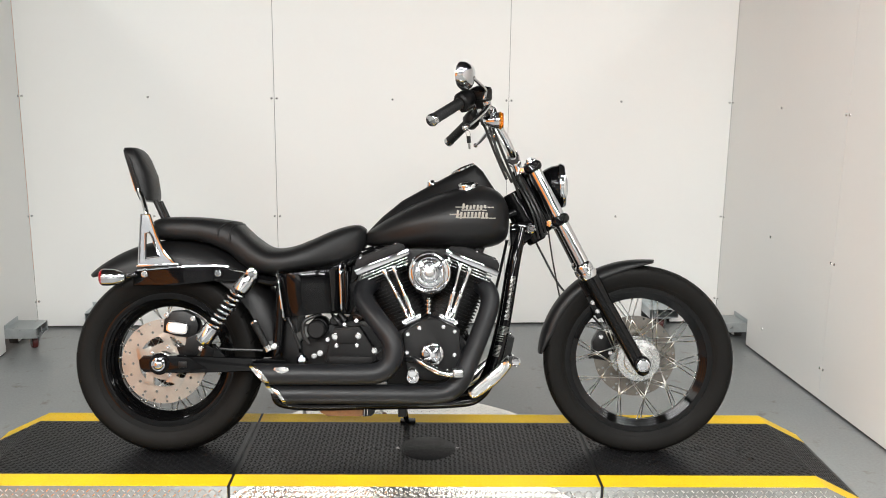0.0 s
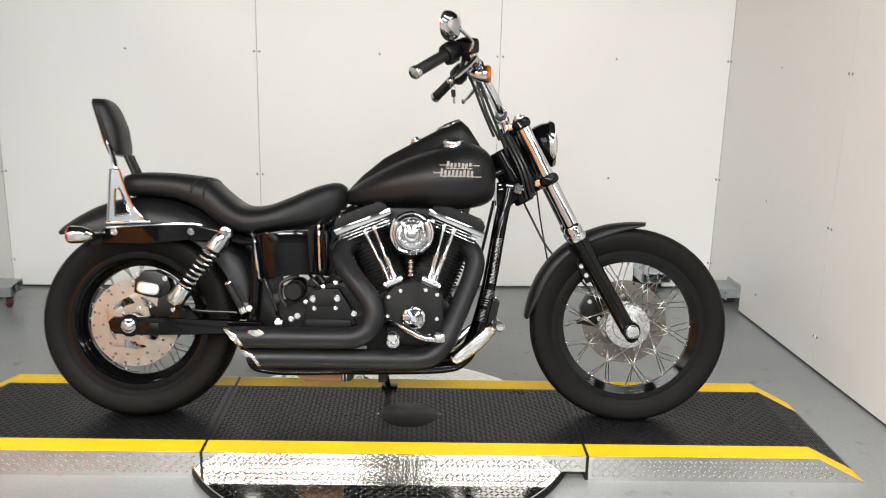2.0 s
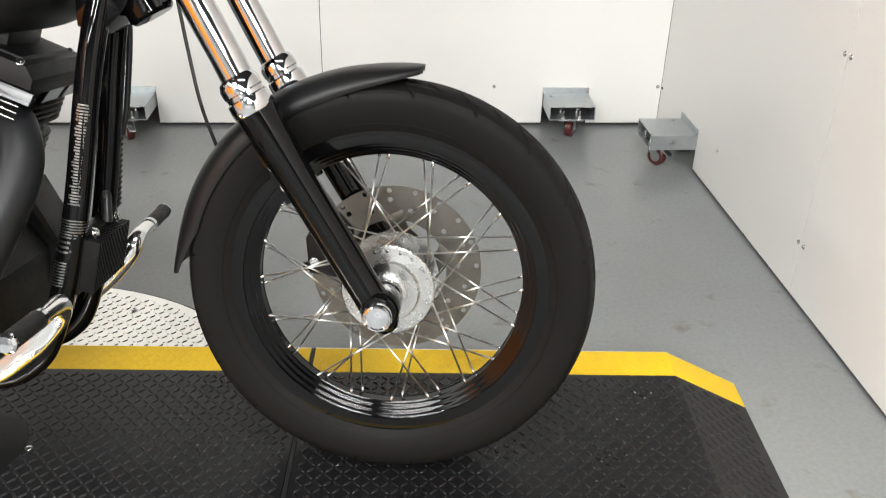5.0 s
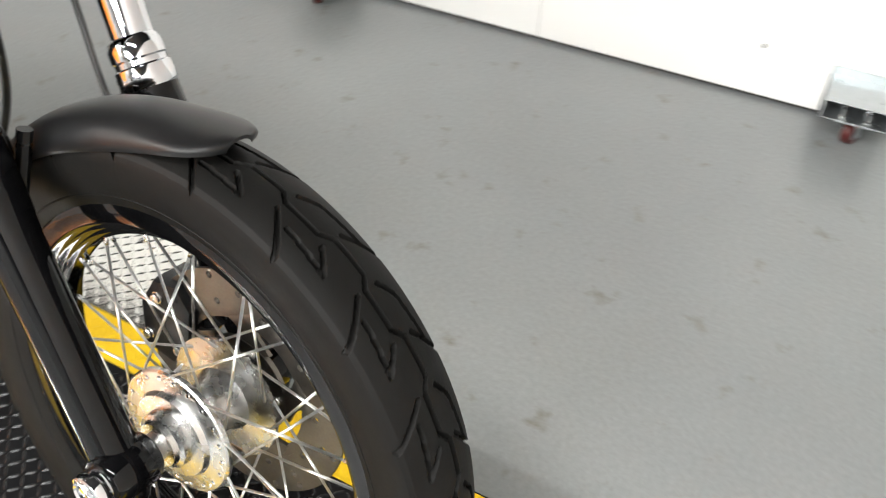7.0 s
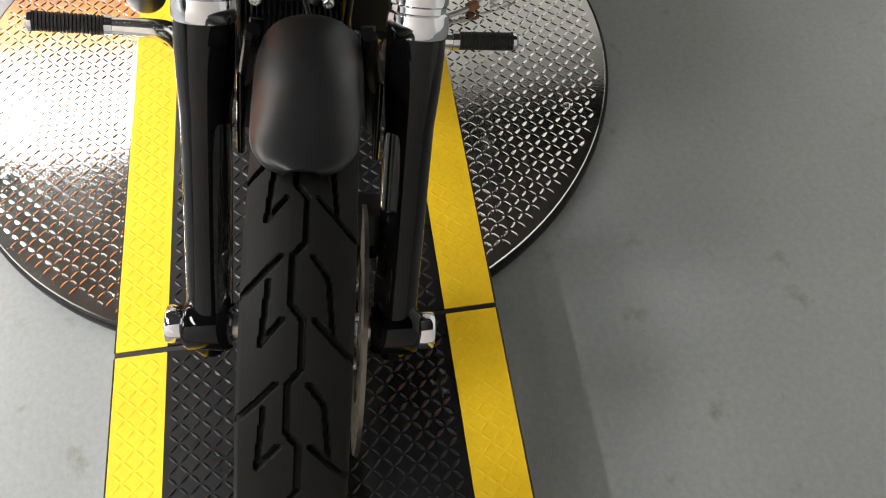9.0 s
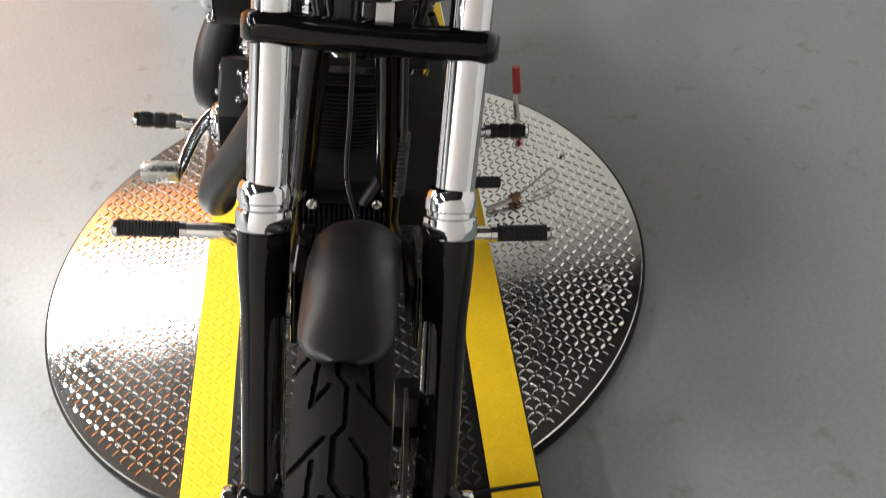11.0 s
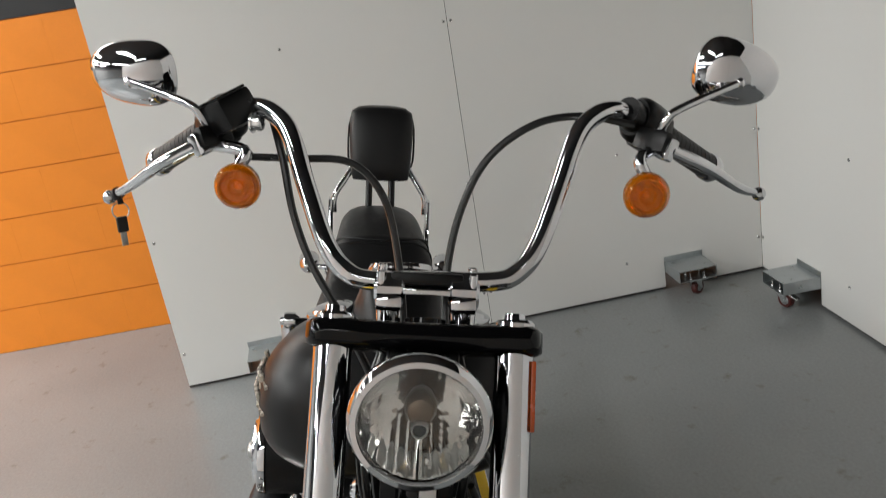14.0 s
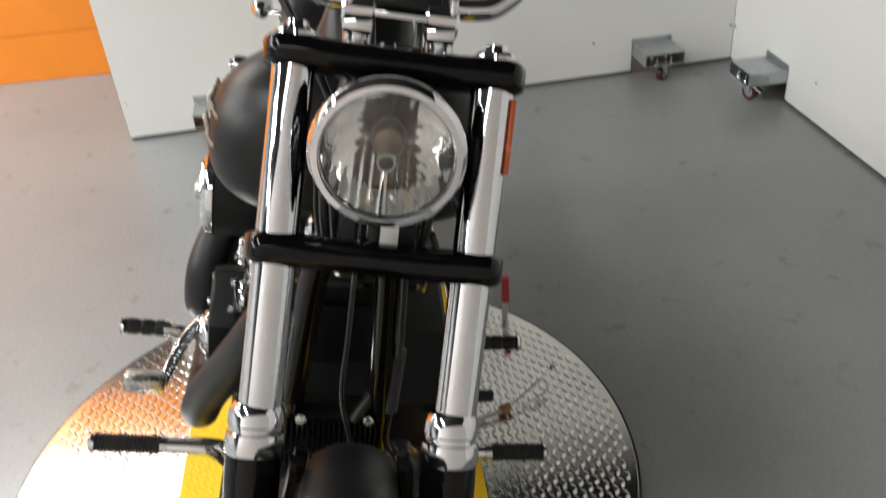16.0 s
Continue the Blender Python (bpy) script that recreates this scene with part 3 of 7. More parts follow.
sweep(bm, [(0, 0, 0.012), (-0.03, 0.055, 0.03), (-0.052, 0.09, 0.04), (-0.05, 0.105, 0.03), (-0.04, 0.1, 0.012), (-0.012, 0.04, 0.006)], 0.0028, 8)
part("wire", bm, steel, pin)
bm = bmesh.new()
cyl(bm, (0.002, -0.012, 0.012), (-0.006, 0.01, 0.014), 0.011, seg=16)
part("collar", bm, brass, pin, "copper coloured collar")


# ---- the motorcycle ----
LEAN, STEER = 12.2, -6.0
bike = thing("motorcycle", "matte black cruiser motorcycle with chrome trim leaning on its stand", "motorcycle", pose(0, 0.012, HP, -LEAN, 0, 0))
AXIS = Vector((-math.sin(radians(27)), 0, math.cos(radians(27))))
PIVOT = Vector((0.40, 0, 1.0))
S = Matrix.Translation((0, 0.004, 0)) @ Matrix.Translation(PIVOT) @ Matrix.Rotation(radians(STEER), 4, AXIS) @ Matrix.Translation(-PIVOT)
ST = Matrix.Translation((0, 0, 0.6)) @ Matrix.Rotation(radians(-2.4), 4, "X") @ Matrix.Translation((0, 0, -0.6)) @ S
SB = ST @ Matrix.Translation((0, 0, 1.05)) @ Matrix.Rotation(radians(2.4), 4, "X") @ Matrix.Translation((0, 0.006, -1.04))
FW, RW = Vector((0.824, 0, 0.335)), Vector((-0.847, 0, 0.327))
ROT_Y = Matrix.Rotation(radians(-90), 4, "X")  # takes z to y


def seg_dist(px, py, a, b):
    ax, ay = a
    dx, dy = b[0] - ax, b[1] - ay
    u = np.clip(((px - ax) * dx + (py - ay) * dy) / (dx * dx + dy * dy), 0, 1)
    return np.hypot(px - ax - u * dx, py - ay - u * dy)


def tyre_mesh(center, radius, half, bead, period, n_round, name, parent, m, n_cross=81):
    """A tyre whose tread grooves are cut into the crown."""
    prof = []
    for a in np.linspace(-1, 1, n_cross):
        y = half * math.sin(a * 1.42) / math.sin(1.42)
        drop = abs(y / half) ** 2.3 * 0.30 * half + max(0, abs(y / half) - 0.93) * 0.9 * half
        prof.append((radius - drop, y))
    r_sh = prof[0][0]
    side = [(bead, half * 0.66), (bead + 0.25 * (r_sh - bead), half * 0.86), (bead + 0.55 * (r_sh - bead), half * 0.99), (bead + 0.82 * (r_sh - bead), half * 1.02)]
    full = [(r, -y) for r, y in side] + prof + [(r, y) for r, y in side[::-1]] + [(bead, half * 0.4), (bead, -half * 0.4)]
    rr, yy = np.array([p[0] for p in full]), np.array([p[1] for p in full])
    ang = np.linspace(0, 2 * math.pi, n_round, endpoint=False)
    s = (-ang * radius)[:, None] % period
    depth = np.zeros((n_round, len(full)))
    k = half / 0.052
    lines = [((0, -0.0055), (0.38, -0.0055)), ((0.38, -0.0055), (0.5, 0.0055)), ((0.5, 0.0055), (0.88, 0.0055)), ((0.88, 0.0055), (1.0, -0.0055))]
    lines += [((0.0, 0.013), (0.16, 0.027)), ((0.16, 0.027), (0.66, 0.0335)), ((0.5, 0.016), (0.82, 0.0505))]
    lines += [((0.5, -0.013), (0.7, -0.031)), ((0.7, -0.031), (0.2, -0.026)), ((0.0, -0.016), (0.32, -0.0505))]
    for a, b in lines:
        for shift in (-1, 0, 1):
            d = seg_dist(s, yy[None, :], ((a[0] + shift) * period, a[1] * k), ((b[0] + shift) * period, b[1] * k))
            depth = np.maximum(depth, np.clip((0.0023 - d) / 0.0006, 0, 1))
    depth[:, rr < radius - 0.5 * half] = 0
    r = rr[None, :] - 0.006 * depth
    verts = np.stack([r * np.cos(ang)[:, None], np.broadcast_to(yy, r.shape), r * np.sin(ang)[:, None]], -1).reshape(-1, 3) + np.array(center)
    c = len(full)
    polys = [(i * c + j, ((i + 1) % n_round) * c + j, ((i + 1) % n_round) * c + (j + 1) % c, i * c + (j + 1) % c) for i in range(n_round) for j in range(c)]
    me = bpy.data.meshes.new(name)
    me.from_pydata(verts.tolist(), [], polys)
    me.transform(m)
    for p in me.polygons:
        p.use_smooth = True
    me.set_sharp_from_angle(angle=radians(38))
    me.materials.append(rubber)
    ob = new(name, me)
    ob.parent = parent
    # raised ring lines of the sidewall
    bm = bmesh.new()
    for sgn in (-1, 1):
        for f, w in ((0.3, 0.885),):
            r0 = bead + f * (r_sh - bead)
            lathe(bm, [(r0 - 0.0015, sgn * half * w * 0.985), (r0, sgn * half * w + sgn * 0.0006), (r0 + 0.0015, sgn * half * w * 0.985)], Matrix.Translation(center) @ ROT_Y, 96)
    part("sidewall_ring", bm, rubber, parent, m=m)
    return ob


def spoked_wheel(name, center, radius, half, rim_r, rim_half, hub_r, flange, m, n_round, label, deep=0.0285):
    bm = bmesh.new()
    c = Matrix.Translation(center) @ ROT_Y
    lathe(bm, [(0.012, -flange - 0.03), (0.026, -flange - 0.03), (0.028, -flange - 0.024), (0.033, -flange - 0.022), (0.034, -flange - 0.013), (0.05, -flange - 0.012), (0.053, -flange - 0.006), (hub_r * 0.97, -flange - 0.004), (hub_r, -flange - 0.002), (hub_r, -flange + 0.003), (0.04, -flange + 0.006), (0.033, -flange + 0.02),
               (0.033, flange - 0.02), (0.04, flange - 0.006), (hub_r, flange - 0.003), (hub_r, flange + 0.002), (hub_r * 0.97, flange + 0.004), (0.053, flange + 0.006), (0.05, flange + 0.012), (0.034, flange + 0.013), (0.033, flange + 0.022), (0.028, flange + 0.024), (0.026, flange + 0.03), (0.012, flange + 0.03)], c, 64, True)
    hub = part(name, bm, cast_alu, bike, label, m)
    tyre_mesh(center, radius, half, rim_r + 0.004, 0.104, n_round, "tyre", hub, m, 81 if n_round > 900 else 61)
    bm = bmesh.new()
    w = rim_half
    lathe(bm, [(rim_r + 0.012, -w - 0.003), (rim_r + 0.012, -w + 0.001), (rim_r + 0.002, -w + 0.002), (rim_r - 0.006, -w + 0.006), (rim_r - 0.012, -w * 0.72), (rim_r - 0.007 - deep * 0.67, -w * 0.5), (rim_r - 0.0055 - deep, -0.006), (rim_r - 0.0055 - deep, 0.006),
               (rim_r - 0.007 - deep * 0.67, w * 0.5), (rim_r - 0.012, w * 0.72), (rim_r - 0.006, w - 0.006), (rim_r + 0.002, w - 0.002), (rim_r + 0.012, w - 0.001), (rim_r + 0.012, w + 0.003), (rim_r + 0.002, w + 0.0035), (rim_r - 0.009, w + 0.002),
               *[(rim_r - 0.0095 - deep * k / 24 + 0.0026 * math.sin(k / 24 * 6 * math.pi), w * (0.97 - 0.72 * k / 24)) for k in range(25)], *[(rim_r - 0.0095 - deep * k / 24 + 0.0026 * math.sin(k / 24 * 6 * math.pi), -w * (0.97 - 0.72 * k / 24)) for k in range(24, -1, -1)], (rim_r - 0.009, -w - 0.002), (rim_r + 0.002, -w - 0.0035)], c, 120, True)
    part("rim", bm, rim_black, hub, "gloss black steel rim", m)
    # spokes, laced in crossing pairs
    bm = bmesh.new()
    cyl(bm, (0, 0, 0), (0, 0, 1), 0.0016, seg=8)
    sp = bpy.data.meshes.new("spoke")
    bm.to_mesh(sp)
    bm.free()
    bm = bmesh.new()
    cyl(bm, (0, 0, 0.003), (0, 0, 0.016), 0.0025, 0.0023, seg=8)
    nip = bpy.data.meshes.new("nipple")
    bm.to_mesh(nip)
    bm.free()
    for me, metal in ((sp, spoke_steel), (nip, bolt_mat)):
        for p in me.polygons:
            p.use_smooth = True
        me.materials.append(metal)
    n = 20
    for side in (-1, 1):
        for k in range(n):
            a0 = 2 * math.pi * (k + (0.25 if side > 0 else 0)) / n
            lead = 1 if k % 2 else -1
            a1 = a0 + lead * radians(50 if hub_r > 0.06 else 38)
            rr0, rr1 = hub_r - 0.009, rim_r - 0.0075 - deep
            p0 = Vector(center) + Vector((rr0 * math.cos(a1), side * (flange + 0.004 * lead), rr0 * math.sin(a1)))
            p1 = Vector(center) + Vector((rr1 * math.cos(a0), side * 0.008, rr1 * math.sin(a0)))
            d = p1 - p0
            mm = m @ Matrix.Translation(p0) @ basis(d)
            shared("spoke", sp, hub, mm @ Matrix.Diagonal((1, 1, d.length, 1)))
            shared("nipple", nip, hub, m @ Matrix.Translation(p1 - d.normalized() * 0.014) @ basis(d))
    # rivets round the hub flange
    bm = bmesh.new()
    for k in range(n):
        a = 2 * math.pi * k / n
        q = Vector(center) + Vector(((hub_r - 0.009) * math.cos(a), -flange - 0.003, (hub_r - 0.009) * math.sin(a)))
        lathe(bm, [(0, 0.003), (0.0025, 0.0025), (0.0045, 0)], Matrix.Translation(q) @ basis((0, -1, 0)), 10)
    part("spoke_heads", bm, chrome, hub, m=m)
    return hub


def brake_disc(parent, center, y, r_out, r_in, holes, m, material, arms=5):
    """A drilled ring on a lobed carrier; each hole goes through."""
    bm = bmesh.new()
    o = Vector(center) + Vector((0, y, 0))
    c = Matrix.Translation(o) @ ROT_Y
    step = (r_out - r_in) / 3
    for k in range(holes):
        for row in range(3):
            r0, r1 = r_in + row * step, r_in + (row + 1) * step
            a0, a1 = 2 * math.pi * k / holes, 2 * math.pi * (k + 1) / holes
            am, rm = (a0 + a1) / 2, (r0 + r1) / 2
            rim = [(r0, a0), (rm, a0), (r1, a0), (r1, am), (r1, a1), (rm, a1), (r0, a1), (r0, am)]
            drilled = (k + row * 2) % 4 == 0 or (k % 2 == 0 and row == 2)
            faces = []
            for h in (-0.0025, 0.0025):
                outer = [bm.verts.new(o + Vector((q * math.cos(a), h, q * math.sin(a)))) for q, a in rim]
                if not drilled:
                    bm.faces.new(outer)
                    continue
                inner = []
                for q, a in rim:
                    v = Vector((q * math.cos(a) - rm * math.cos(am), 0, q * math.sin(a) - rm * math.sin(am))).normalized() * 0.0046
                    inner.append(bm.verts.new(o + Vector((rm * math.cos(am) + v.x, h, rm * math.sin(am) + v.z))))
                for e in range(8):
                    bm.faces.new((outer[e], outer[(e + 1) % 8], inner[(e + 1) % 8], inner[e]))
                faces.append(inner)
            if drilled:
                for e in range(8):
                    bm.faces.new((faces[0][e], faces[0][(e + 1) % 8], faces[1][(e + 1) % 8], faces[1][e]))
    for q in (r_in, r_out):
        lathe(bm, [(q, -0.0025), (q, 0.0025)], c, holes * 2)
    bmesh.ops.remove_doubles(bm, verts=bm.verts, dist=0.0001)
    bmesh.ops.recalc_face_normals(bm, faces=bm.faces)
    ob = part("brake_disc", bm, material, parent, "drilled steel brake disc", m)
    # carrier: inner and outer rings joined by broad curved arms
    bm = bmesh.new()
    lathe(bm, [(0.035, -0.0032), (0.064, -0.0032), (0.064, 0.0032), (0.035, 0.0032)], c, 48, True)
    lathe(bm, [(r_in - 0.012, -0.002), (r_in + 0.003, -0.002), (r_in + 0.003, 0.002), (r_in - 0.012, 0.002)], c, 64, True)
    part("disc_carrier", bm, material, parent, "", m)
    for k in range(arms):
        a = 2 * math.pi * (k + 0.3) / arms
        p0 = o + Vector((0.055 * math.cos(a - 0.45), 0, 0.055 * math.sin(a - 0.45)))
        p1 = o + Vector(((r_in - 0.002) * math.cos(a), 0, (r_in - 0.002) * math.sin(a)))
        d = p1 - p0
        side = Vector((-d.z, 0, d.x)).normalized()
        pts = [p0 + side * 0.021, p0 + d * 0.4 + side * 0.012, p0 + d * 0.75 + side * 0.013, p1 + side * 0.022, p1 - side * 0.022, p0 + d * 0.75 - side * 0.013, p0 + d * 0.4 - side * 0.012, p0 - side * 0.021]
        bm = bmesh.new()
        prism(bm, [(p.x, p.z) for p in pts], o.y - 0.0026, o.y + 0.0026, 0.0008)
        part("disc_arm", bm, material, parent, "", m)
    for k in range(arms):
        a = 2 * math.pi * (k + 0.05) / arms
        for t in (-1, 1):
            bm = bmesh.new()
            bolt(bm, o + Vector((0.05 * math.cos(a), t * 0.003, 0.05 * math.sin(a))), (0, t, 0), 0.006, 0.005)
            part("disc_bolt", bm, bolt_mat, parent, m=m)
    return ob


worn_steel = mat("worn_disc_steel", (0.165, 0.152, 0.135), 0.36, 1.0, 0.25, 25, 300, 0.04)
front = spoked_wheel("front_wheel", FW, 0.337, 0.047, 0.250, 0.032, 0.077, 0.036, S, 1300, "wire-spoked front wheel with a polished hub", 0.0205)
brake_disc(front, FW, 0.066, 0.148, 0.1, 40, S, worn_steel)
rear = spoked_wheel("rear_wheel", RW, 0.329, 0.078, 0.224, 0.055, 0.066, 0.045, Matrix(), 700, "wire-spoked rear wheel in a wide black tyre")
gold_steel = mat("tarnished_disc_steel", (0.37, 0.355, 0.32), 0.33, 1.0, 0.12, 25, 300, 0.04)
brake_disc(rear, RW, -0.092, 0.146, 0.1, 40, Matrix(), gold_steel)
# belt sprocket on the far side
bm = bmesh.new()
lathe(bm, [(0.06, 0.088), (0.118, 0.088), (0.118, 0.108), (0.06, 0.108)], Matrix.Translation(RW) @ ROT_Y, 64, True)
part("belt_sprocket", bm, dark_cast, rear)

# ---- front end ----
TOP, BOOT = Vector((0.434, 0, 1.030)), Vector((0.628, 0, 0.657))
LEGEND = Vector((0.826, 0, 0.318))
FORK_Y = 0.107
TD = (BOOT - TOP).normalized()
LD = (LEGEND - BOOT).normalized()
for s in (-1, 1):
    off = Vector((0, s * FORK_Y, 0))
    bm = bmesh.new()
    cyl(bm, TOP + TD * 0.001 + off, BOOT + off, 0.0235, seg=40)
    part("fork_tube", bm, chrome, bike, "polished chrome fork tube", ST)
    bm = bmesh.new()
    lathe(bm, [(0.0, -0.018), (0.012, -0.018), (0.013, -0.011), (0.021, -0.010), (0.0245, -0.006), (0.0245, 0.0), (0, 0.0)], Matrix.Translation(TOP + TD * 0.002 + off) @ basis(TD), 36)
    part("fork_cap", bm, chrome, bike, "chrome fork cap", ST)
    bm = bmesh.new()
    lathe(bm, [(0.0238, -0.03), (0.0275, -0.027), (0.0305, -0.018), (0.0305, -0.006), (0.0285, -0.004), (0.0285, 0.002), (0.0315, 0.004), (0.0325, 0.012), (0.0325, 0.024), (0.03, 0.028), (0.0238, 0.028)], Matrix.Translation(BOOT + off) @ basis(LD), 44, True)
    part("fork_collar", bm, chrome, bike, "chrome fork dust cover", S)
    bm = bmesh.new()
    L = (LEGEND - BOOT).length
    lathe(bm, [(0, 0.024), (0.0305, 0.024), (0.031, 0.05), (0.0295, 0.085), (0.0268, 0.125), (0.0262, L - 0.06), (0.0262, L - 0.02), (0.0225, L + 0.012), (0.014, L + 0.024), (0, L + 0.026)], Matrix.Translation(BOOT + off) @ basis(LD), 40)
    leg = part("fork_leg", bm, gloss_black, bike, "gloss black fork lower", S)
    bm = bmesh.new()
    ax = FW + Vector((0, s * FORK_Y, 0))
    lathe(bm, [(0, -0.028), (0.026, -0.028), (0.03, -0.022), (0.03, 0.022), (0.026, 0.028), (0, 0.028)], Matrix.Translation(ax) @ ROT_Y, 32)
    part("axle_clamp", bm, gloss_black, bike, m=S)
    bm = bmesh.new()
    h = FORK_Y + 0.028
    lathe(bm, [(0, 0), (0.021, 0), (0.0225, 0.003), (0.0225, 0.017), (0.021, 0.02), (0.018, 0.021), (0.017, 0.0185), (0.006, 0.0185), (0, 0.02)], Matrix.Translation(FW + Vector((0, s * h, 0))) @ basis((0, s, 0)), 28)
    part("axle_cover", bm, chrome, bike, "chrome axle nut cover", S)
    bm = bmesh.new()
    cyl(bm, FW + Vector((0, s * 0.046, 0)), FW + Vector((0, s * 0.08, 0)), 0.016, seg=24)
    part("axle_spacer", bm, steel, bike, m=S)
# fender mounts: two screws inside each leg
for s in (-1, 1):
    for k in (0.115, 0.15):
        q = BOOT + LD * k + Vector((-0.03, s * 0.076, -0.014))
        bm = bmesh.new()
        bolt(bm, q + Vector((0, s * 0.004, 0)), (0, s, 0), 0.0065, 0.006)
        part("fender_bolt", bm, bolt_mat, bike, m=S)
    bm = bmesh.new()
    a, b = BOOT + LD * 0.09 + Vector((-0.03, s * 0.074, -0.01)), BOOT + LD * 0.175 + Vector((-0.03, s * 0.074, -0.016))
    rot = Matrix.Rotation(math.atan2((b - a).x, (b - a).z) + math.pi / 2, 4, "Y")
    box(bm, (a + b) / 2, ((b - a).length, 0.008, 0.03), 0.003, rot)
    part("fender_bracket", bm, gloss_black, bike, m=S)
    bm = bmesh.new()
    for w in (0, 1):
        sweep(bm, [BOOT + LD * (0.1 + 0.05 * w) + Vector((-0.03, s * 0.07, -0.012)), FW + Vector((0.36 * math.cos(radians(118 + 8 * w)), s * 0.058, 0.345 * math.sin(radians(118 + 8 * w))))], 0.008, 8, smooth_path=False)
    part("fender_strut", bm, dark_cast, bike, m=S)


def tree(center, half, height, depth):
    """A fork clamp: a bar that swells round both tubes and reaches back to the stem."""
    bm = bmesh.new()
    x = TOP + TD * center
    n = 40
    rings = []
    for k in range(n + 1):
        u = -1 + 2 * k / n
        y = half * u
        near = math.exp(-((abs(y) - FORK_Y) / 0.034) ** 2)
        end = math.sqrt(max(0.06, 1 - max(0, (abs(y) - half + 0.02) / 0.02) ** 2))
        d = (depth * (0.62 + 0.38 * near)) * end
        h = height * (0.94 + 0.06 * near) * (0.6 + 0.4 * end)
        back = 0.02 * (1 - near)
        dip = -0.002 * (1 - near)
        ring = []
        for a in (2 * math.pi * i / 20 for i in range(20)):
            c, sn = math.cos(a), math.sin(a)
            lx = (depth * end if c > 0 else d) * math.copysign(abs(c) ** 0.6, c) - (back if c < 0 else 0)
            lz = h * math.copysign(abs(sn) ** 0.95, sn) + dip
            ring.append(x + Vector((-TD.z, 0, TD.x)) * lx + Vector((0, y, 0)) - TD * lz)
        rings.append(ring)
    rings_to(bm, rings)
    return bm


part("upper_fork_clamp", tree(0.016, 0.14, 0.0195, 0.032), gloss_black, bike, "gloss black upper fork clamp", ST)
part("lower_fork_clamp", tree(0.225, 0.14, 0.0195, 0.033), gloss_black, bike, "gloss black lower fork clamp", ST)
for c, up in ((0.016, 1), (0.225, 1)):
    for s in (-1, 1):
        q = TOP + TD * c + Vector((-0.037, s * 0.118, -0.012))
        bm = bmesh.new()
        bolt(bm, q, (-0.3, s, 0), 0.009, 0.008)
        part("pinch_bolt", bm, chrome, bike, m=ST)
bm = bmesh.new()
cyl(bm, PIVOT + AXIS * 0.02, PIVOT - AXIS * 0.23, 0.026, seg=28)
part("steering_stem", bm, gloss_black, bike, m=ST)
# cover between the clamps, behind the headlight
bm = bmesh.new()
prism(bm, [(0.39, 0.99), (0.412, 0.985), (0.50, 0.815), (0.475, 0.80)], -0.045, 0.045, 0.008)
part("neck_cover", bm, dark_cast, bike, m=ST)
for y, off, r in ((-0.062, 0.05, 0.005), (-0.05, 0.062, 0.006), (0.056, 0.06, 0.006), (-0.07, 0.075, 0.004)):
    bm = bmesh.new()
    back = Vector((TD.z, 0, -TD.x)) * off
    sweep(bm, [TOP + TD * 0.01 + back + Vector((0, y * 0.7, 0)), TOP + TD * 0.09 + back * 0.95 + Vector((0, y, 0)), TOP + TD * 0.17 + back + Vector((0, y * 1.05, 0)), TOP + TD * 0.25 + back * 1.25 + Vector((0, y * 0.8, 0))], r, 10, 6)
    part("wiring_sleeve", bm, cable_black, bike, "black wiring sleeve beside the neck", ST)
# amber side reflector on the left tube
bm = bmesh.new()
q = TOP + TD * 0.087 + Vector((0.004, FORK_Y + 0.0225, 0.01))
rot = Matrix.Rotation(math.atan2(TD.x, TD.z), 4, "Y")
box(bm, q, (0.016, 0.006, 0.082), 0.002, rot)
part("reflector", bm, orange_label, bike, "orange reflector strip on the fork", ST)
bm = bmesh.new()
box(bm, TOP + TD * 0.19 + Vector((-0.008, 0.013, 0)), (0.003, 0.02, 0.045), 0.0005, rot)
part("label_plate", bm, white_label, bike, "small white label behind the headlight", ST)

# headlight
HL = Vector((0.509, 0.0, 0.957))
hm = Matrix.Translation(HL) @ Matrix.Rotation(radians(-3), 4, "Y") @ basis((1, 0, 0)) @ Matrix.Diagonal((1.035, 1.035, 1, 1))
bm = bmesh.new()
lathe(bm, [(0, -0.052), (0.02, -0.05), (0.043, -0.038), (0.06, -0.018), (0.069, 0.006), (0.0725, 0.032), (0.0715, 0.036), (0.066, 0.03), (0.062, 0.004), (0.05, -0.02), (0, -0.04)], hm, 64)
shell = part("headlight", bm, gloss_black, bike, "round headlight in a gloss black shell", ST)
bm = bmesh.new()
lathe(bm, [(0.0715, 0.03), (0.0765, 0.03), (0.0785, 0.036), (0.0775, 0.044), (0.073, 0.051), (0.067, 0.052), (0.0645, 0.047), (0.0645, 0.04), (0.07, 0.036)], hm, 72, True)
part("trim_ring", bm, chrome, shell, "chrome trim ring", ST)
bm = bmesh.new()
bowl = []
for ir in range(15):
    rr = 0.064 * ir / 14
    ring = []
    for k in range(96):
        a = 2 * math.pi * k / 96
        y, z = rr * math.cos(a), rr * math.sin(a)
        ring.append(bm.verts.new(hm @ Vector((y, z, -0.026 + 0.062 * (rr / 0.064) ** 2 + 0.0042 * abs(math.sin(y / 0.0105 * math.pi)) * (rr / 0.064)))))
    bowl.append(ring)
for a, c in zip(bowl[1:], bowl[2:]):
    for k in range(96):
        bm.faces.new((a[k], a[(k + 1) % 96], c[(k + 1) % 96], c[k]))
part("reflector_bowl", bm, lamp_mirror, shell, "fluted chrome reflector", ST)
bm = bmesh.new()
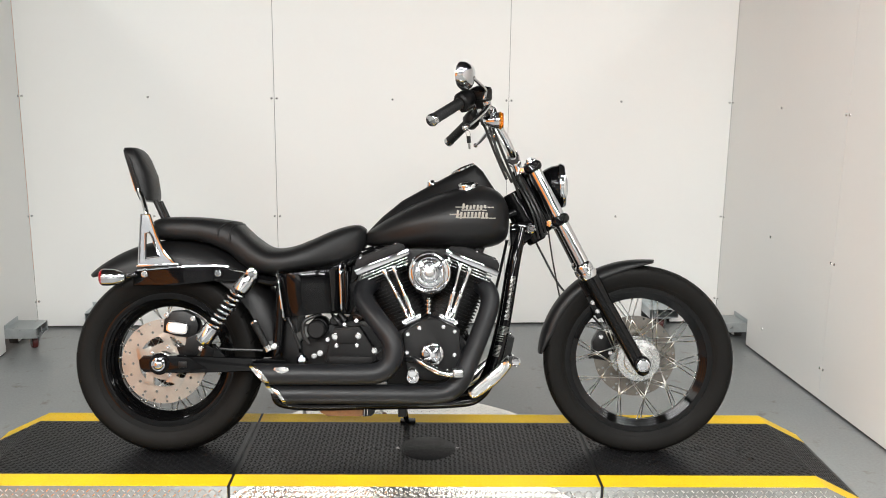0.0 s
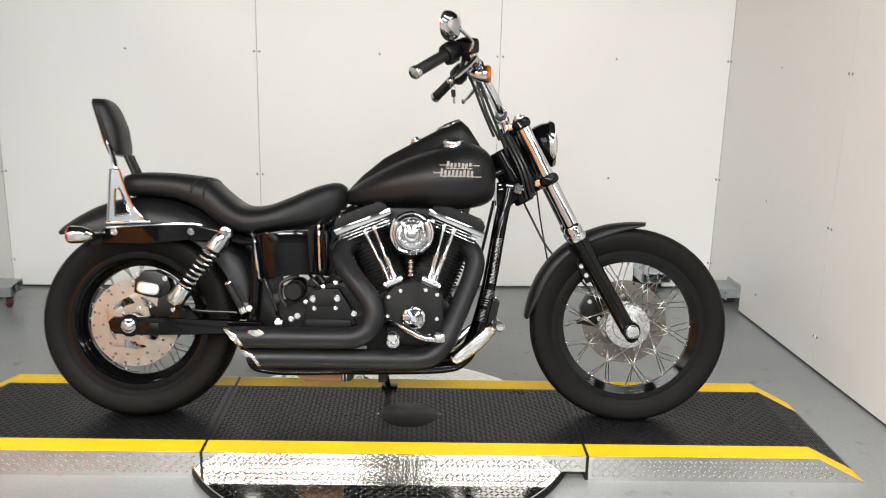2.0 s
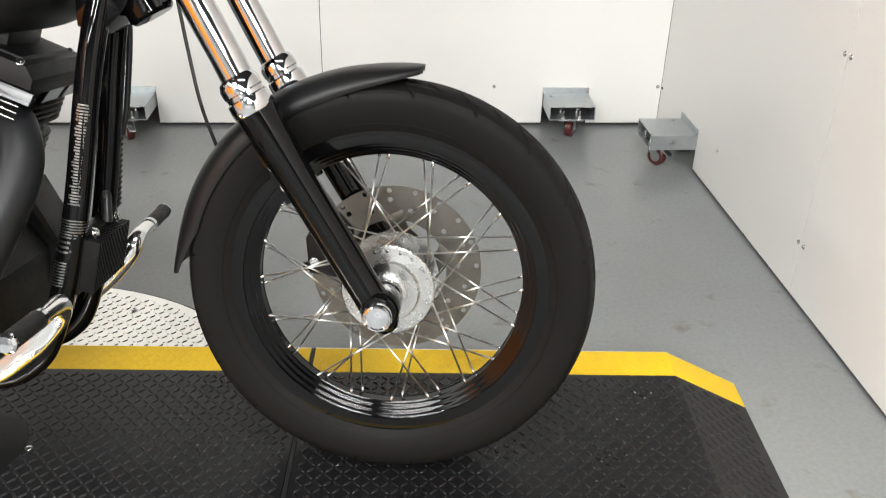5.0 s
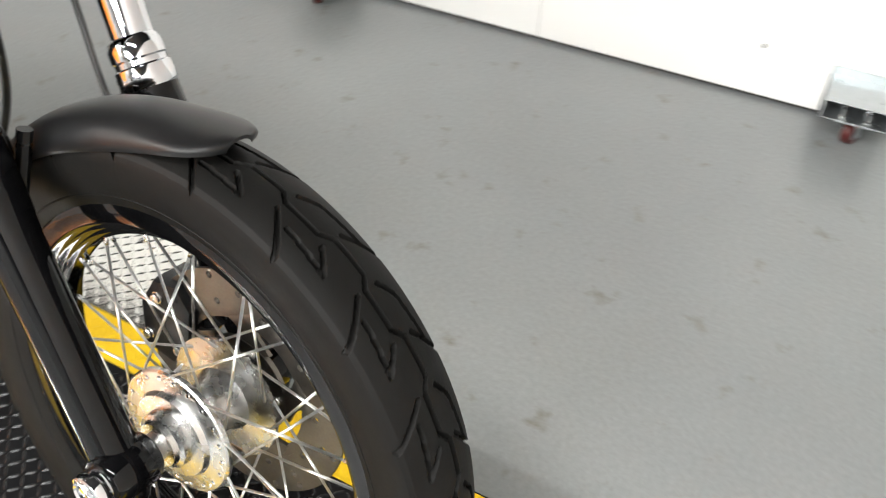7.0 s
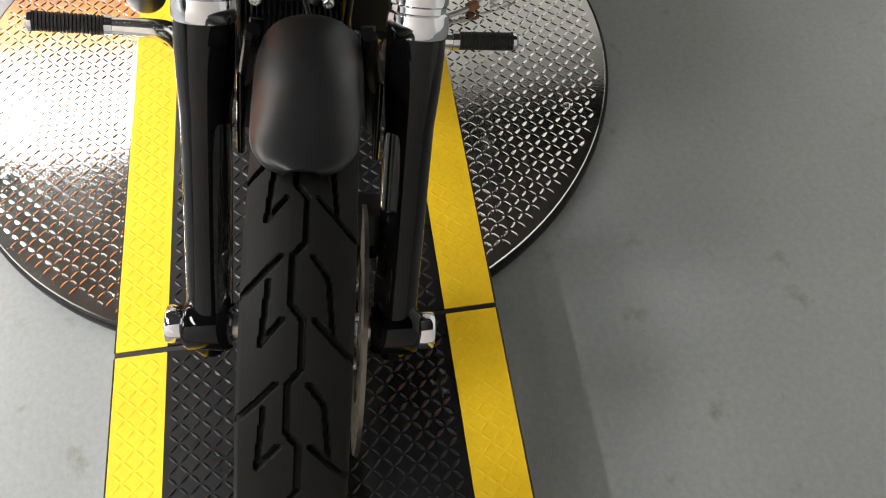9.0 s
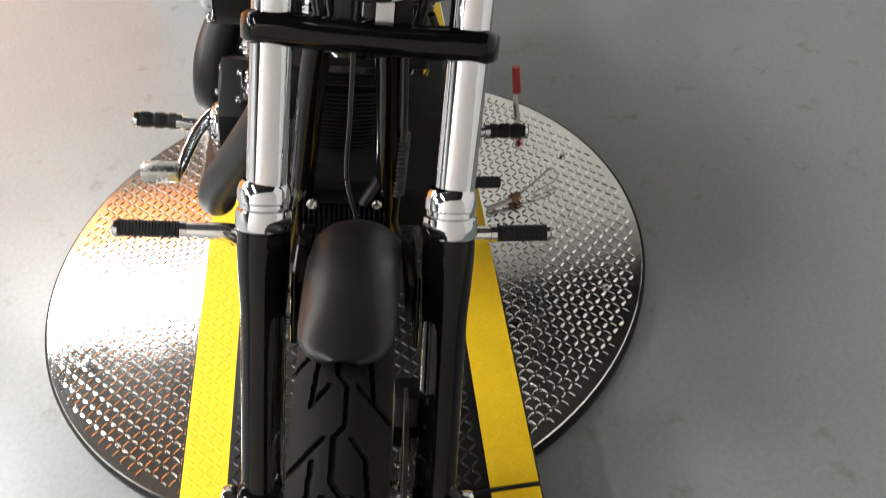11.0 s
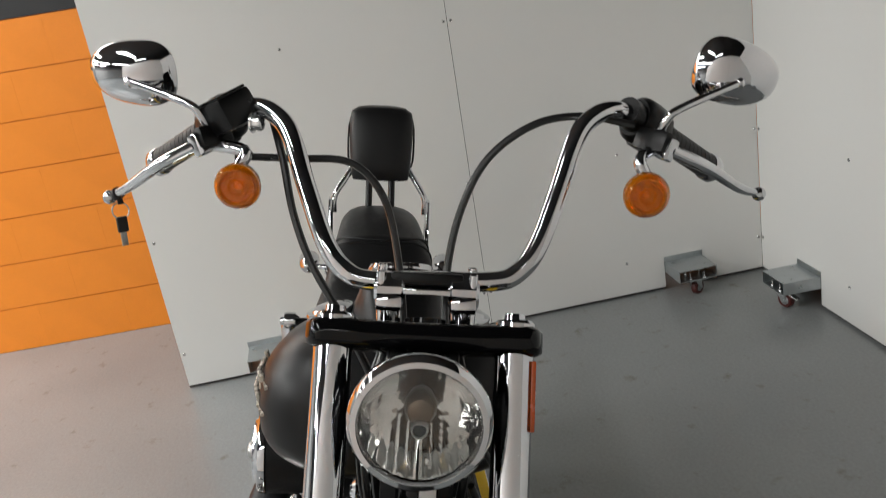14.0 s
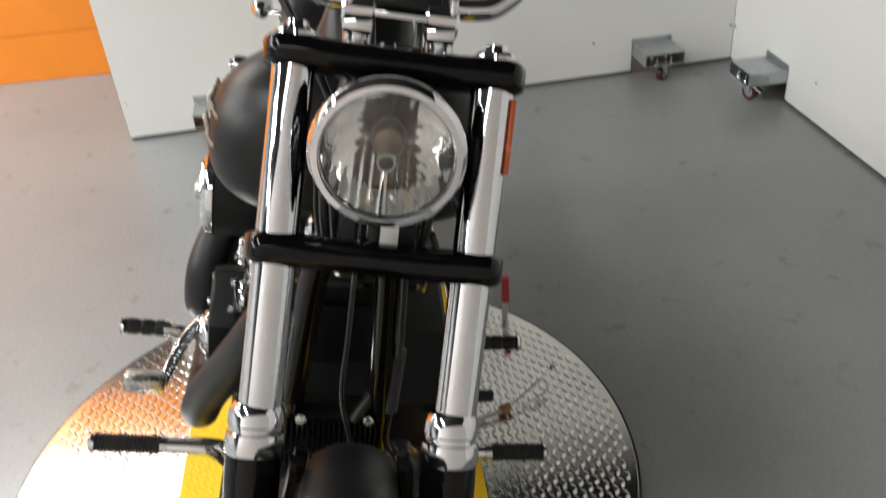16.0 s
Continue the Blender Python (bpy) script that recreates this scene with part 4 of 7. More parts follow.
lathe(bm, [(0, 0.062), (0.02, 0.0612), (0.04, 0.0575), (0.056, 0.0515), (0.0655, 0.0465), (0.0655, 0.0425), (0.056, 0.0475), (0.04, 0.0535), (0.02, 0.0572), (0, 0.058)], hm, 64)
lens = part("lens", bm, clear_glass, shell, "clear glass lens", ST)
lens.visible_shadow = False
bm = bmesh.new()
lathe(bm, [(0, 0.028), (0.008, 0.0275), (0.014, 0.024), (0.0175, 0.016), (0.0175, 0.0), (0.012, -0.026), (0, -0.026)], hm @ Matrix.Translation((0, 0.006, 0)), 28)
part("bulb_shield", bm, shield_brown, shell, "brownish bulb shield cup", ST)
bm = bmesh.new()
lathe(bm, [(0, 0.030), (0.0075, 0.030), (0.0078, 0.033), (0.0090, 0.033), (0.0098, 0.028), (0.0095, 0.015), (0, 0.015)], hm @ Matrix.Translation((0, -0.012, 0)), 28)
part("bulb_ring", bm, steel, shell, "", ST)
bm = bmesh.new()
lathe(bm, [(0, 0.0305), (0.0075, 0.0305), (0.0075, 0.0295), (0, 0.0295)], hm @ Matrix.Translation((0, -0.012, 0)), 20)
part("bulb_center", bm, gloss_black, shell, "", ST)

# handlebar
BAR_L = [(0.372, 0, 1.052), (0.372, 0.072, 1.052), (0.368, 0.104, 1.06), (0.355, 0.131, 1.09), (0.318, 0.1595, 1.155), (0.287, 0.1815, 1.213), (0.27, 0.2005, 1.238), (0.252, 0.23, 1.249), (0.228, 0.2665, 1.238), (0.165, 0.345, 1.188), (0.115, 0.408, 1.148)]
BAR_R = [(x, -y, z) for x, y, z in BAR_L[1:]]
bm = bmesh.new()
sweep(bm, BAR_R[::-1] + BAR_L, 0.0127, 20, 8)
part("handlebar", bm, chrome, bike, "tall chrome handlebar", SB)
G0, G1 = Vector((0.193, 0.311, 1.210)), Vector((0.118, 0.404, 1.150))
for s in (-1, 1):
    a, b = Vector((G0.x, s * G0.y, G0.z)), Vector((G1.x, s * G1.y, G1.z))
    d = (b - a).normalized()
    ln = (b - a).length
    bm = bmesh.new()
    prof = [(0.013, 0), (0.019, 0.0)]
    for k in range(1, 12):
        h = ln * k / 12
        prof += [(0.0185, h - 0.0008), (0.0178, h), (0.0185, h + 0.0008)]
    prof += [(0.0185, ln), (0.013, ln)]
    lathe(bm, prof, Matrix.Translation(a) @ basis(d), 28, True)
    grip = part("grip", bm, soft_rubber, bike, "black rubber grip", SB)
    bm = bmesh.new()
    lathe(bm, [(0, 0.0), (0.0195, 0.0), (0.021, 0.004), (0.021, 0.016), (0.0185, 0.02), (0.012, 0.021), (0, 0.0215)], Matrix.Translation(b) @ basis(d), 28)
    part("grip_end", bm, chrome, grip, "chrome end cap", SB)
    # switch housing and lever perch
    hd = Vector((0.222, s * 0.249, 1.247))
    p = a - d * 0.03
    bm = bmesh.new()
    rot = basis(d)
    lathe(bm, [(0, -0.03), (0.026, -0.03), (0.032, -0.022), (0.0335, 0.0), (0.032, 0.022), (0.026, 0.029), (0, 0.03)], Matrix.Translation(p) @ rot @ Matrix.Diagonal((0.9, 1.0, 1, 1)), 24)
    box(bm, p + Vector((0.004, 0, -0.016)), (0.03, 0.04, 0.046), 0.008, rot)
    part("switch_housing", bm, dark_cast, bike, "black switch housing", SB)
    bm = bmesh.new()
    q = Vector((0.27, s * 0.288, 1.212))
    box(bm, q, (0.05, 0.03, 0.024), 0.006, rot)
    cyl(bm, p - d * 0.05, p - d * 0.022, 0.021, seg=20)
    part("lever_perch", bm, dark_cast, bike, "", SB)
    if s < 0:
        bm = bmesh.new()
        box(bm, Vector((0.262, -0.268, 1.243)), (0.058, 0.058, 0.044), 0.009, Matrix.Rotation(radians(26), 4, "X") @ Matrix.Rotation(radians(-36), 4, "Z"))
        res = part("brake_reservoir", bm, dark_cast, bike, "black brake fluid reservoir", SB)
        bm = bmesh.new()
        box(bm, Vector((0.262, -0.2775, 1.2632)), (0.05, 0.05, 0.004), 0.0015, Matrix.Rotation(radians(26), 4, "X") @ Matrix.Rotation(radians(-36), 4, "Z"))
        part("reservoir_lid", bm, gloss_black, res, "", SB)
        bm = bmesh.new()
        bolt(bm, Vector((0.272, -0.235, 1.232)), (0.2, 1, 0), 0.011, 0.014)
        part("banjo_bolt", bm, bolt_mat, bike, m=SB)
    # lever
    bm = bmesh.new()
    l0, l1, l2 = Vector((0.288, s * 0.307, 1.203)), Vector((0.240, s * 0.415, 1.137)), Vector((0.222, s * 0.447, 1.119))
    if s > 0:
        l1, l2 = l1 + Vector((0, 0, 0.008)), l2 + Vector((0, 0, 0.014))
    sweep(bm, [l0, l0 * 0.5 + l1 * 0.5 + Vector((0.008, 0, 0.004)), l1, l2], [0.0085, 0.009, 0.008, 0.0065, 0.005], 14, 6)
    bmesh.ops.create_uvsphere(bm, u_segments=16, v_segments=12, radius=0.0098, matrix=Matrix.Translation(l2 + (l2 - l1).normalized() * 0.005))
    box(bm, l0 + Vector((-0.002, -s * 0.006, 0.002)), (0.022, 0.03, 0.016), 0.004, basis(l1 - l0))
    part("lever", bm, chrome, bike, "polished control lever", SB)
    # turn signal
    t0 = Vector((0.322, s * 0.258 + 0.012, 1.157 - s * 0.003))
    tm = Matrix.Translation(t0) @ basis((1, 0, 0))
    bm = bmesh.new()
    lathe(bm, [(0, -0.052), (0.009, -0.05), (0.018, -0.038), (0.0255, -0.016), (0.029, 0.004), (0.029, 0.008), (0.0265, 0.008), (0.026, -0.004), (0.015, -0.02), (0, -0.025)], tm, 36)
    sig = part("turn_signal", bm, chrome, bike, "chrome turn signal with an amber lens", SB)
    bm = bmesh.new()
    lathe(bm, [(0, 0.014), (0.008, 0.0145), (0.0095, 0.0165), (0.011, 0.0145), (0.019, 0.0135), (0.0205, 0.017), (0.0235, 0.017), (0.027, 0.01), (0.0295, 0.007), (0.0295, 0.003), (0.0265, 0.003), (0.0225, 0.0115), (0.019, 0.0105), (0, 0.0105)], tm, 36)
    part("signal_lens", bm, amber, sig, "amber plastic lens", SB)
    bm = bmesh.new()
    sweep(bm, [t0 + Vector((-0.012, 0, 0.022)), t0 + Vector((-0.02, -s * 0.006, 0.04)), q + Vector((0, 0, -0.01))], 0.0085, 12, 5)
    part("signal_stem", bm, chrome, sig, "", SB)
    bm = bmesh.new()
    lathe(bm, [(0, 0.007), (0.004, 0.006), (0.006, 0.001), (0.005, -0.01), (0.004, -0.02), (0, -0.02)], tm, 18)
    part("signal_bulb", bm, bulb_yellow, sig, "pale yellow bulb", SB)
    bm = bmesh.new()
    lathe(bm, [(0.0262, 0.004), (0.021, -0.007), (0.012, -0.0145), (0.005, -0.017), (0, -0.0175)], tm, 32)
    part("signal_reflector", bm, lamp_mirror, sig, "", SB)
    # mirror: a swept chrome shell on a bent stem
    mc = Vector((0.216, s * 0.406, 1.2905 + s * 0.0035))
    stem = [q + Vector((0.0, s * 0.004, 0.008)), q + Vector((0.008, s * 0.012, 0.03)), q + Vector((0.006, s * 0.03, 0.045)), mc + Vector((0.026, -s * 0.006, -0.008))]
    bm = bmesh.new()
    sweep(bm, stem, [0.0065, 0.006, 0.0055, 0.0055], 12, 6)
    bmesh.ops.create_uvsphere(bm, u_segments=14, v_segments=10, radius=0.008, matrix=Matrix.Translation(stem[-1]))
    part("mirror_stem", bm, chrome, bike, "chrome mirror stem", SB)
    bm = bmesh.new()
    rings = []
    rot = Matrix.Rotation(radians(s * 14), 4, "Z") @ Matrix.Rotation(radians(-14 if s > 0 else -2), 4, "X") @ Matrix.Rotation(radians(8), 4, "Y")
    for depth, sc in ((0.028, 0.03), (0.0275, 0.3), (0.024, 0.55), (0.016, 0.8), (0.004, 0.96), (-0.008, 1.0), (-0.013, 0.985)):
        ring = []
        for a in (2 * math.pi * i / 40 for i in range(40)):
            c, sn = math.cos(a), math.sin(a)
            wy = 0.062 * math.copysign(abs(c) ** 0.75, c)
            hz = 0.043 * math.copysign(abs(sn) ** 0.8, sn) * (1 - 0.2 * s * c)
            ring.append(mc + rot @ Vector((depth - 0.012 * sc * sc * 0, wy * sc, hz * sc)))
        rings.append(ring)
    rings_to(bm, rings)
    mir = part("mirror", bm, chrome, bike, "teardrop chrome rear-view mirror", SB, angle=50)

# risers and clamp
for s in (-1, 1):
    bm = bmesh.new()
    lathe(bm, [(0, 0), (0.019, 0), (0.0165, 0.006), (0.015, 0.02), (0.0165, 0.034), (0, 0.034)], Matrix.Translation((0.398, s * 0.046, 0.995)) @ basis((-0.35, 0, 1)), 24)
    cyl(bm, (0.374, s * 0.046 - 0.019, 1.05), (0.374, s * 0.046 + 0.019, 1.05), 0.0225, seg=32, bev=0.004)
    box(bm, (0.384, s * 0.046, 1.036), (0.036, 0.034, 0.024), 0.008, Matrix.Rotation(radians(-20), 4, "Y"))
    ris = part("riser", bm, chrome, bike, "chrome handlebar riser", ST)
    for dx in (-0.014, 0.014):
        bm = bmesh.new()
        cyl(bm, (0.374 + dx, s * 0.057, 1.058), (0.369 + dx, s * 0.057, 1.077), 0.006, seg=16, bev=0.0015)
        part("clamp_bolt", bm, chrome, ris, m=ST)
bm = bmesh.new()
box(bm, (0.371, 0, 1.064), (0.034, 0.09, 0.016), 0.005, Matrix.Rotation(radians(-20), 4, "Y"))
cov = part("clamp_cover", bm, dark_cast, bike, "black handlebar clamp cover", ST)
bm = bmesh.new()
box(bm, (0.3905, 0, 1.054), (0.006, 0.086, 0.008), 0.002, Matrix.Rotation(radians(-20), 4, "Y"))
part("cover_trim", bm, chrome, cov, "chrome trim line", ST)

# cables and hoses
CABLES = [
    [(0.262, 0.262, 1.232), (0.262, 0.195, 1.243), (0.268, 0.13, 1.232), (0.28, 0.070, 1.188), (0.30, 0.035, 1.12), (0.33, 0.018, 1.04), (0.37, 0.018, 0.96)],
    [(0.262, -0.262, 1.185), (0.262, -0.185, 1.183), (0.262, -0.11, 1.178), (0.28, -0.065, 1.135), (0.31, -0.045, 1.06), (0.35, -0.035, 0.97)],
    [(0.24, -0.215, 1.232), (0.285, -0.195, 1.185), (0.31, -0.18, 1.12), (0.335, -0.155, 1.06), (0.365, -0.11, 0.99), (0.40, -0.06, 0.90)],
]
for c in CABLES:
    bm = bmesh.new()
    sweep(bm, c, 0.0052, 10, 8)
    part("cable", bm, cable_black, bike, "black control cable", SB)
bm = bmesh.new()
sweep(bm, [(0.40, 0.05, 0.9), (0.44, 0.115, 0.80), (0.49, 0.125, 0.70), (0.56, 0.12, 0.58), (0.68, 0.115, 0.47), (0.72, 0.1, 0.42)], 0.004, 10, 8)
part("brake_hose", bm, cable_black, bike, "black brake hose", ST)
bm = bmesh.new()
sweep(bm, [(0.50, -0.02, 0.80), (0.515, -0.02, 0.70), (0.53, -0.02, 0.62), (0.545, 0.0, 0.55)], 0.003, 8, 6)
part("brake_hose", bm, cable_black, bike, m=ST)
# front caliper behind the left leg
bm = bmesh.new()
prism(bm, [(0.672, 0.322), (0.668, 0.385), (0.69, 0.425), (0.728, 0.432), (0.752, 0.405), (0.748, 0.352), (0.722, 0.315)], 0.050, 0.112, 0.010)
caliper = part("front_caliper", bm, dark_cast, bike, "black front brake caliper", S)
bm = bmesh.new()
prism(bm, [(0.66, 0.318), (0.655, 0.332), (0.72, 0.352), (0.765, 0.40), (0.778, 0.39), (0.74, 0.33)], 0.074, 0.084, 0.003)
part("caliper_bracket", bm, dark_cast, caliper, "", S)
for q in ((0.684, 0.345), (0.70, 0.405), (0.735, 0.345)):
    bm = bmesh.new()
    bolt(bm, (q[0], 0.050, q[1]), (0, -1, 0), 0.0065, 0.006)
    part("caliper_bolt", bm, bolt_mat, caliper, "", S)
# key on its ring, hung from the brake lever
KM = SB @ Matrix.Translation((0.2255, -0.437, 1.1235)) @ Matrix.Rotation(radians(LEAN), 4, "X") @ Matrix.Rotation(radians(40), 4, "Z") @ Matrix.Scale(0.85, 4)
bm = bmesh.new()
lathe(bm, [(0.0085, -0.004), (0.0105, -0.004), (0.0105, 0.004), (0.0085, 0.004)], Matrix.Rotation(radians(-40), 4, "Z") @ basis((-0.5, -0.83, -0.45)), 20, True)
box(bm, (0, 0, -0.012), (0.004, 0.009, 0.012), 0.001)
part("key_strap", bm, soft_rubber, bike, "black strap round the lever", KM)
bm = bmesh.new()
bmesh.ops.create_circle(bm, segments=8, radius=0.0012, matrix=Matrix.Translation((0.0135, 0, 0)) @ Matrix.Rotation(radians(90), 4, "X"))
bmesh.ops.spin(bm, geom=bm.verts[:] + bm.edges[:], cent=(0, 0, 0), axis=(0, 0, 1), angle=2 * math.pi, steps=24, use_merge=True)
bm.transform(Matrix.Translation((0, -0.004, -0.028)) @ Matrix.Rotation(radians(78), 4, "Y"))
part("key_ring", bm, steel, bike, "steel key ring", KM)
bm = bmesh.new()
box(bm, (0, -0.008, -0.050), (0.008, 0.017, 0.026), 0.002, Matrix.Rotation(radians(-8), 4, "X"))
part("key_head", bm, soft_rubber, bike, "black key head", KM)
bm = bmesh.new()
box(bm, (0, -0.012, -0.074), (0.004, 0.010, 0.022), 0.001, Matrix.Rotation(radians(-8), 4, "X"))
box(bm, (0, -0.0105, -0.070), (0.0046, 0.003, 0.012), 0.0005, Matrix.Rotation(radians(-8), 4, "X"))
part("key_blade", bm, steel, bike, "short steel key blade", KM)

# front fender
def fender(center, r, half, a0, a1, drop, material, name, label, m, n=96, flick=0.0, lip=True, power=2.6):
    """A bent blade with a domed section; lip: a rounded nose that narrows and turns up."""
    bm = bmesh.new()
    rows = []
    for k in range(n + 1):
        u = k / n
        a = radians(a0 + (a1 - a0) * u)
        if lip:
            end = min(1, 0.22 + 0.78 * math.sin(min(1, u / 0.34) * math.pi / 2), 0.3 + 0.7 * min(1, (1 - u) / 0.14))
            tongue = (0.84 + 0.16 * math.sin(min(1, u / 0.4) * math.pi / 2)) * (0.35 + 0.65 * math.sqrt(1 - (1 - min(1, u / 0.08)) ** 2))
        else:
            end = 0.2 + 0.8 * math.sin(min(1, u / 0.25) * math.pi / 2)
            tongue = 0.75 + 0.25 * math.sqrt(1 - (1 - min(1, u / 0.06)) ** 2)
        rise = flick * max(0, 1 - u * 6) ** 2

        def arc(order, thin, scale):
            out = []
            for j in order:
                v = j / 10
                y = half * math.sin(v * math.pi / 2) * tongue * scale
                rr = r - thin - drop * (1 - math.sqrt(max(0, 1 - abs(math.sin(v * math.pi / 2)) ** power))) * end + rise
                out.append((center[0] + rr * math.cos(a), center[1] + y, center[2] + rr * math.sin(a)))
            return out
        rows.append(arc(range(-10, 11), 0, 1) + arc(range(10, -11, -1), 0.004, 0.965))
    rings_to(bm, rows)
    return part(name, bm, material, bike, label, m, angle=40)


fender(FW, 0.358, 0.053, 81.5, 177, 0.036, denim, "front_fender", "short matte black front fender", S, flick=0.005, power=2.1)


# ---- tank, seat and tail ----
# x, bottom, top, half width
TANK = [(-0.165, 0.742, 0.772, 0.023), (-0.135, 0.733, 0.795, 0.057), (-0.08, 0.729, 0.832, 0.102), (0.0, 0.727, 0.878, 0.148), (0.09, 0.727, 0.918, 0.181), (0.17, 0.727, 0.943, 0.196), (0.235, 0.728, 0.954, 0.201), (0.285, 0.733, 0.946, 0.190), (0.32, 0.745, 0.926, 0.162), (0.343, 0.765, 0.895, 0.117), (0.352, 0.80, 0.865, 0.052)]


def tank_ring(x, zb, zt, w, seg=48):
    """A teardrop section: full sides, a rounded shoulder and a flat underside."""
    out = []
    zm = zb + (zt - zb) * 0.44
    for k in range(seg):
        a = 2 * math.pi * k / seg
        c, s = math.cos(a), math.sin(a)
        y = w * math.copysign(abs(c) ** 0.72, c)
        if s >= 0:
            z = zm + (zt - zm) * abs(s) ** 0.95
        else:
            z = zm - (zm - zb) * abs(s) ** 0.5
            y *= 1 - 0.10 * abs(s)
        out.append((x, y, z))
    return out


bm = bmesh.new()
rings_to(bm, [tank_ring(*map(float, r)) for r in interp_rows(TANK, 64)])
tank = part("fuel_tank", bm, denim, bike, "matte black teardrop fuel tank", angle=60)
# raised console along the spine
CONSOLE = [(-0.16, 0.775, 0.012, 0.74), (-0.10, 0.838, 0.03, 0.80), (-0.03, 0.896, 0.04, 0.85), (0.06, 0.947, 0.046, 0.90), (0.14, 0.990, 0.05, 0.92), (0.20, 1.020, 0.052, 0.93), (0.232, 1.030, 0.05, 0.94), (0.258, 1.008, 0.046, 0.93), (0.30, 0.946, 0.036, 0.88), (0.335, 0.905, 0.024, 0.86)]
bm = bmesh.new()
rings = []
cr = np.array(CONSOLE)
for x in [float(v) for v in np.linspace(-0.16, 0.232, 40)] + [0.236, 0.245, 0.258, 0.275, 0.30, 0.318, 0.335]:
    zt, w, zb = (float(np.interp(x, cr[:, 0], cr[:, k])) for k in (1, 2, 3))
    rings.append([(x, -w * 1.5, zb), (x, -w * 1.16, zb + (zt - zb) * 0.55), (x, -w, zt - 0.012), (x, -w * 0.78, zt - 0.003), (x, -w * 0.3, zt), (x, w * 0.3, zt), (x, w * 0.78, zt - 0.003), (x, w, zt - 0.012), (x, w * 1.16, zb + (zt - zb) * 0.55), (x, w * 1.5, zb)])
rings_to(bm, rings)
part("console", bm, denim, bike, "matte black dash console", angle=40)
# instrument and fuel caps
slope = Matrix.Rotation(radians(-24), 4, "Y")
im = Matrix.Translation((0.19, 0, 1.012)) @ slope
bm = bmesh.new()
lathe(bm, [(0.041, -0.01), (0.046, -0.008), (0.047, 0.002), (0.044, 0.007), (0.039, 0.008), (0.038, 0.003)], im, 48)
gauge = part("speedometer", bm, chrome, bike, "round dash instrument in a chrome rim")
bm = bmesh.new()
lathe(bm, [(0, 0.0035), (0.0385, 0.0035), (0.0385, 0.002), (0, 0.002)], im, 40)
part("dial", bm, dark_cast, gauge, "black dial")
bm = bmesh.new()
lathe(bm, [(0, 0.0065), (0.02, 0.006), (0.039, 0.005), (0.039, 0.004), (0, 0.0045)], im, 40)
part("glass", bm, clear_glass, gauge).visible_shadow = False
bm = bmesh.new()
lathe(bm, [(0, 0.016), (0.012, 0.015), (0.014, 0.01), (0.014, 0.0), (0, 0)], Matrix.Translation((0.078, 0, 0.956)) @ slope, 24)
lathe(bm, [(0.013, 0.004), (0.02, 0.004), (0.02, -0.004), (0.013, -0.004)], Matrix.Translation((0.078, 0, 0.956)) @ slope, 24, True)
part("ignition_switch", bm, chrome, bike, "chrome ignition switch")
for s in (-1, 1):
    bm = bmesh.new()
    cm = Matrix.Translation((0.203, s * 0.098, 0.944)) @ Matrix.Rotation(radians(-s * 15), 4, "X") @ Matrix.Rotation(radians(-6), 4, "Y")
    prof = [(0, 0.018), (0.017, 0.0175), (0.026, 0.015), (0.031, 0.012), (0.034, 0.012), (0.0355, 0.009), (0.0355, 0.003), (0.032, 0.001), (0.034, -0.006), (0.037, -0.012), (0, -0.012)]
    lathe(bm, prof, cm, 44)
    part("fuel_cap", bm, chrome, bike, "chrome fuel cap" if s < 0 else "chrome fuel gauge cap")


def tank_side(x, z):
    """The tank's right-hand surface at (x, z)."""
    rows = np.array(TANK)
    zb, zt, w = (float(np.interp(x, rows[:, 0], rows[:, k])) for k in (1, 2, 3))
    zm = zb + (zt - zb) * 0.44
    sn = min(1, (z - zm) / (zt - zm)) ** (1 / 0.95) if z > zm else min(1, (zm - z) / (zm - zb)) ** 2
    c = math.sqrt(max(0, 1 - sn * sn)) ** 0.72
    return -w * c * (1 if z > zm else 1 - 0.10 * sn)


# badge on the tank side, both sides: plain bars and two rules
badge_rows = [(0.863, 0.178, 0.262, 0.022, 7), (0.838, 0.158, 0.268, 0.024, 9)]
for side in (-1, 1):
    bm = bmesh.new()
    for z0, x0, x1, h, n in badge_rows:
        for k in range(n):
            x = x0 + (x1 - x0) * (k + 0.5) / n
            hh = h * (1.25 if k == 0 else 0.8 + 0.2 * ((k * 5) % 3) / 2)
            z = z0 + (h * 0.12 if k % 3 == 0 else 0)
            y = -tank_side(x, z) * side
            box(bm, (x, y + side * 0.001, z), (0.0078, 0.006, hh), 0.0012, Matrix.Rotation(radians(7), 4, "Y") @ Matrix.Rotation(radians(-side * 16), 4, "X"))
        for xa, xb, zz in ((x0 - 0.02, x0 + 0.02, z0 + 0.004), (x1 - 0.025, x1 + 0.025, z0 + (0.004 if n == 7 else -0.008)), (x0, x1, z0 - h * 0.3)):
            for q in range(4):
                xm = xa + (xb - xa) * (q + 0.5) / 4
                box(bm, (xm, -tank_side(xm, zz) * side + side * 0.0005, zz), ((xb - xa) / 4 + 0.001, 0.005, 0.0032), 0, Matrix.Rotation(radians(-side * 14), 4, "X"))
    part("tank_badge", bm, badge_metal, tank, "raised metal tank badge of plain bars")

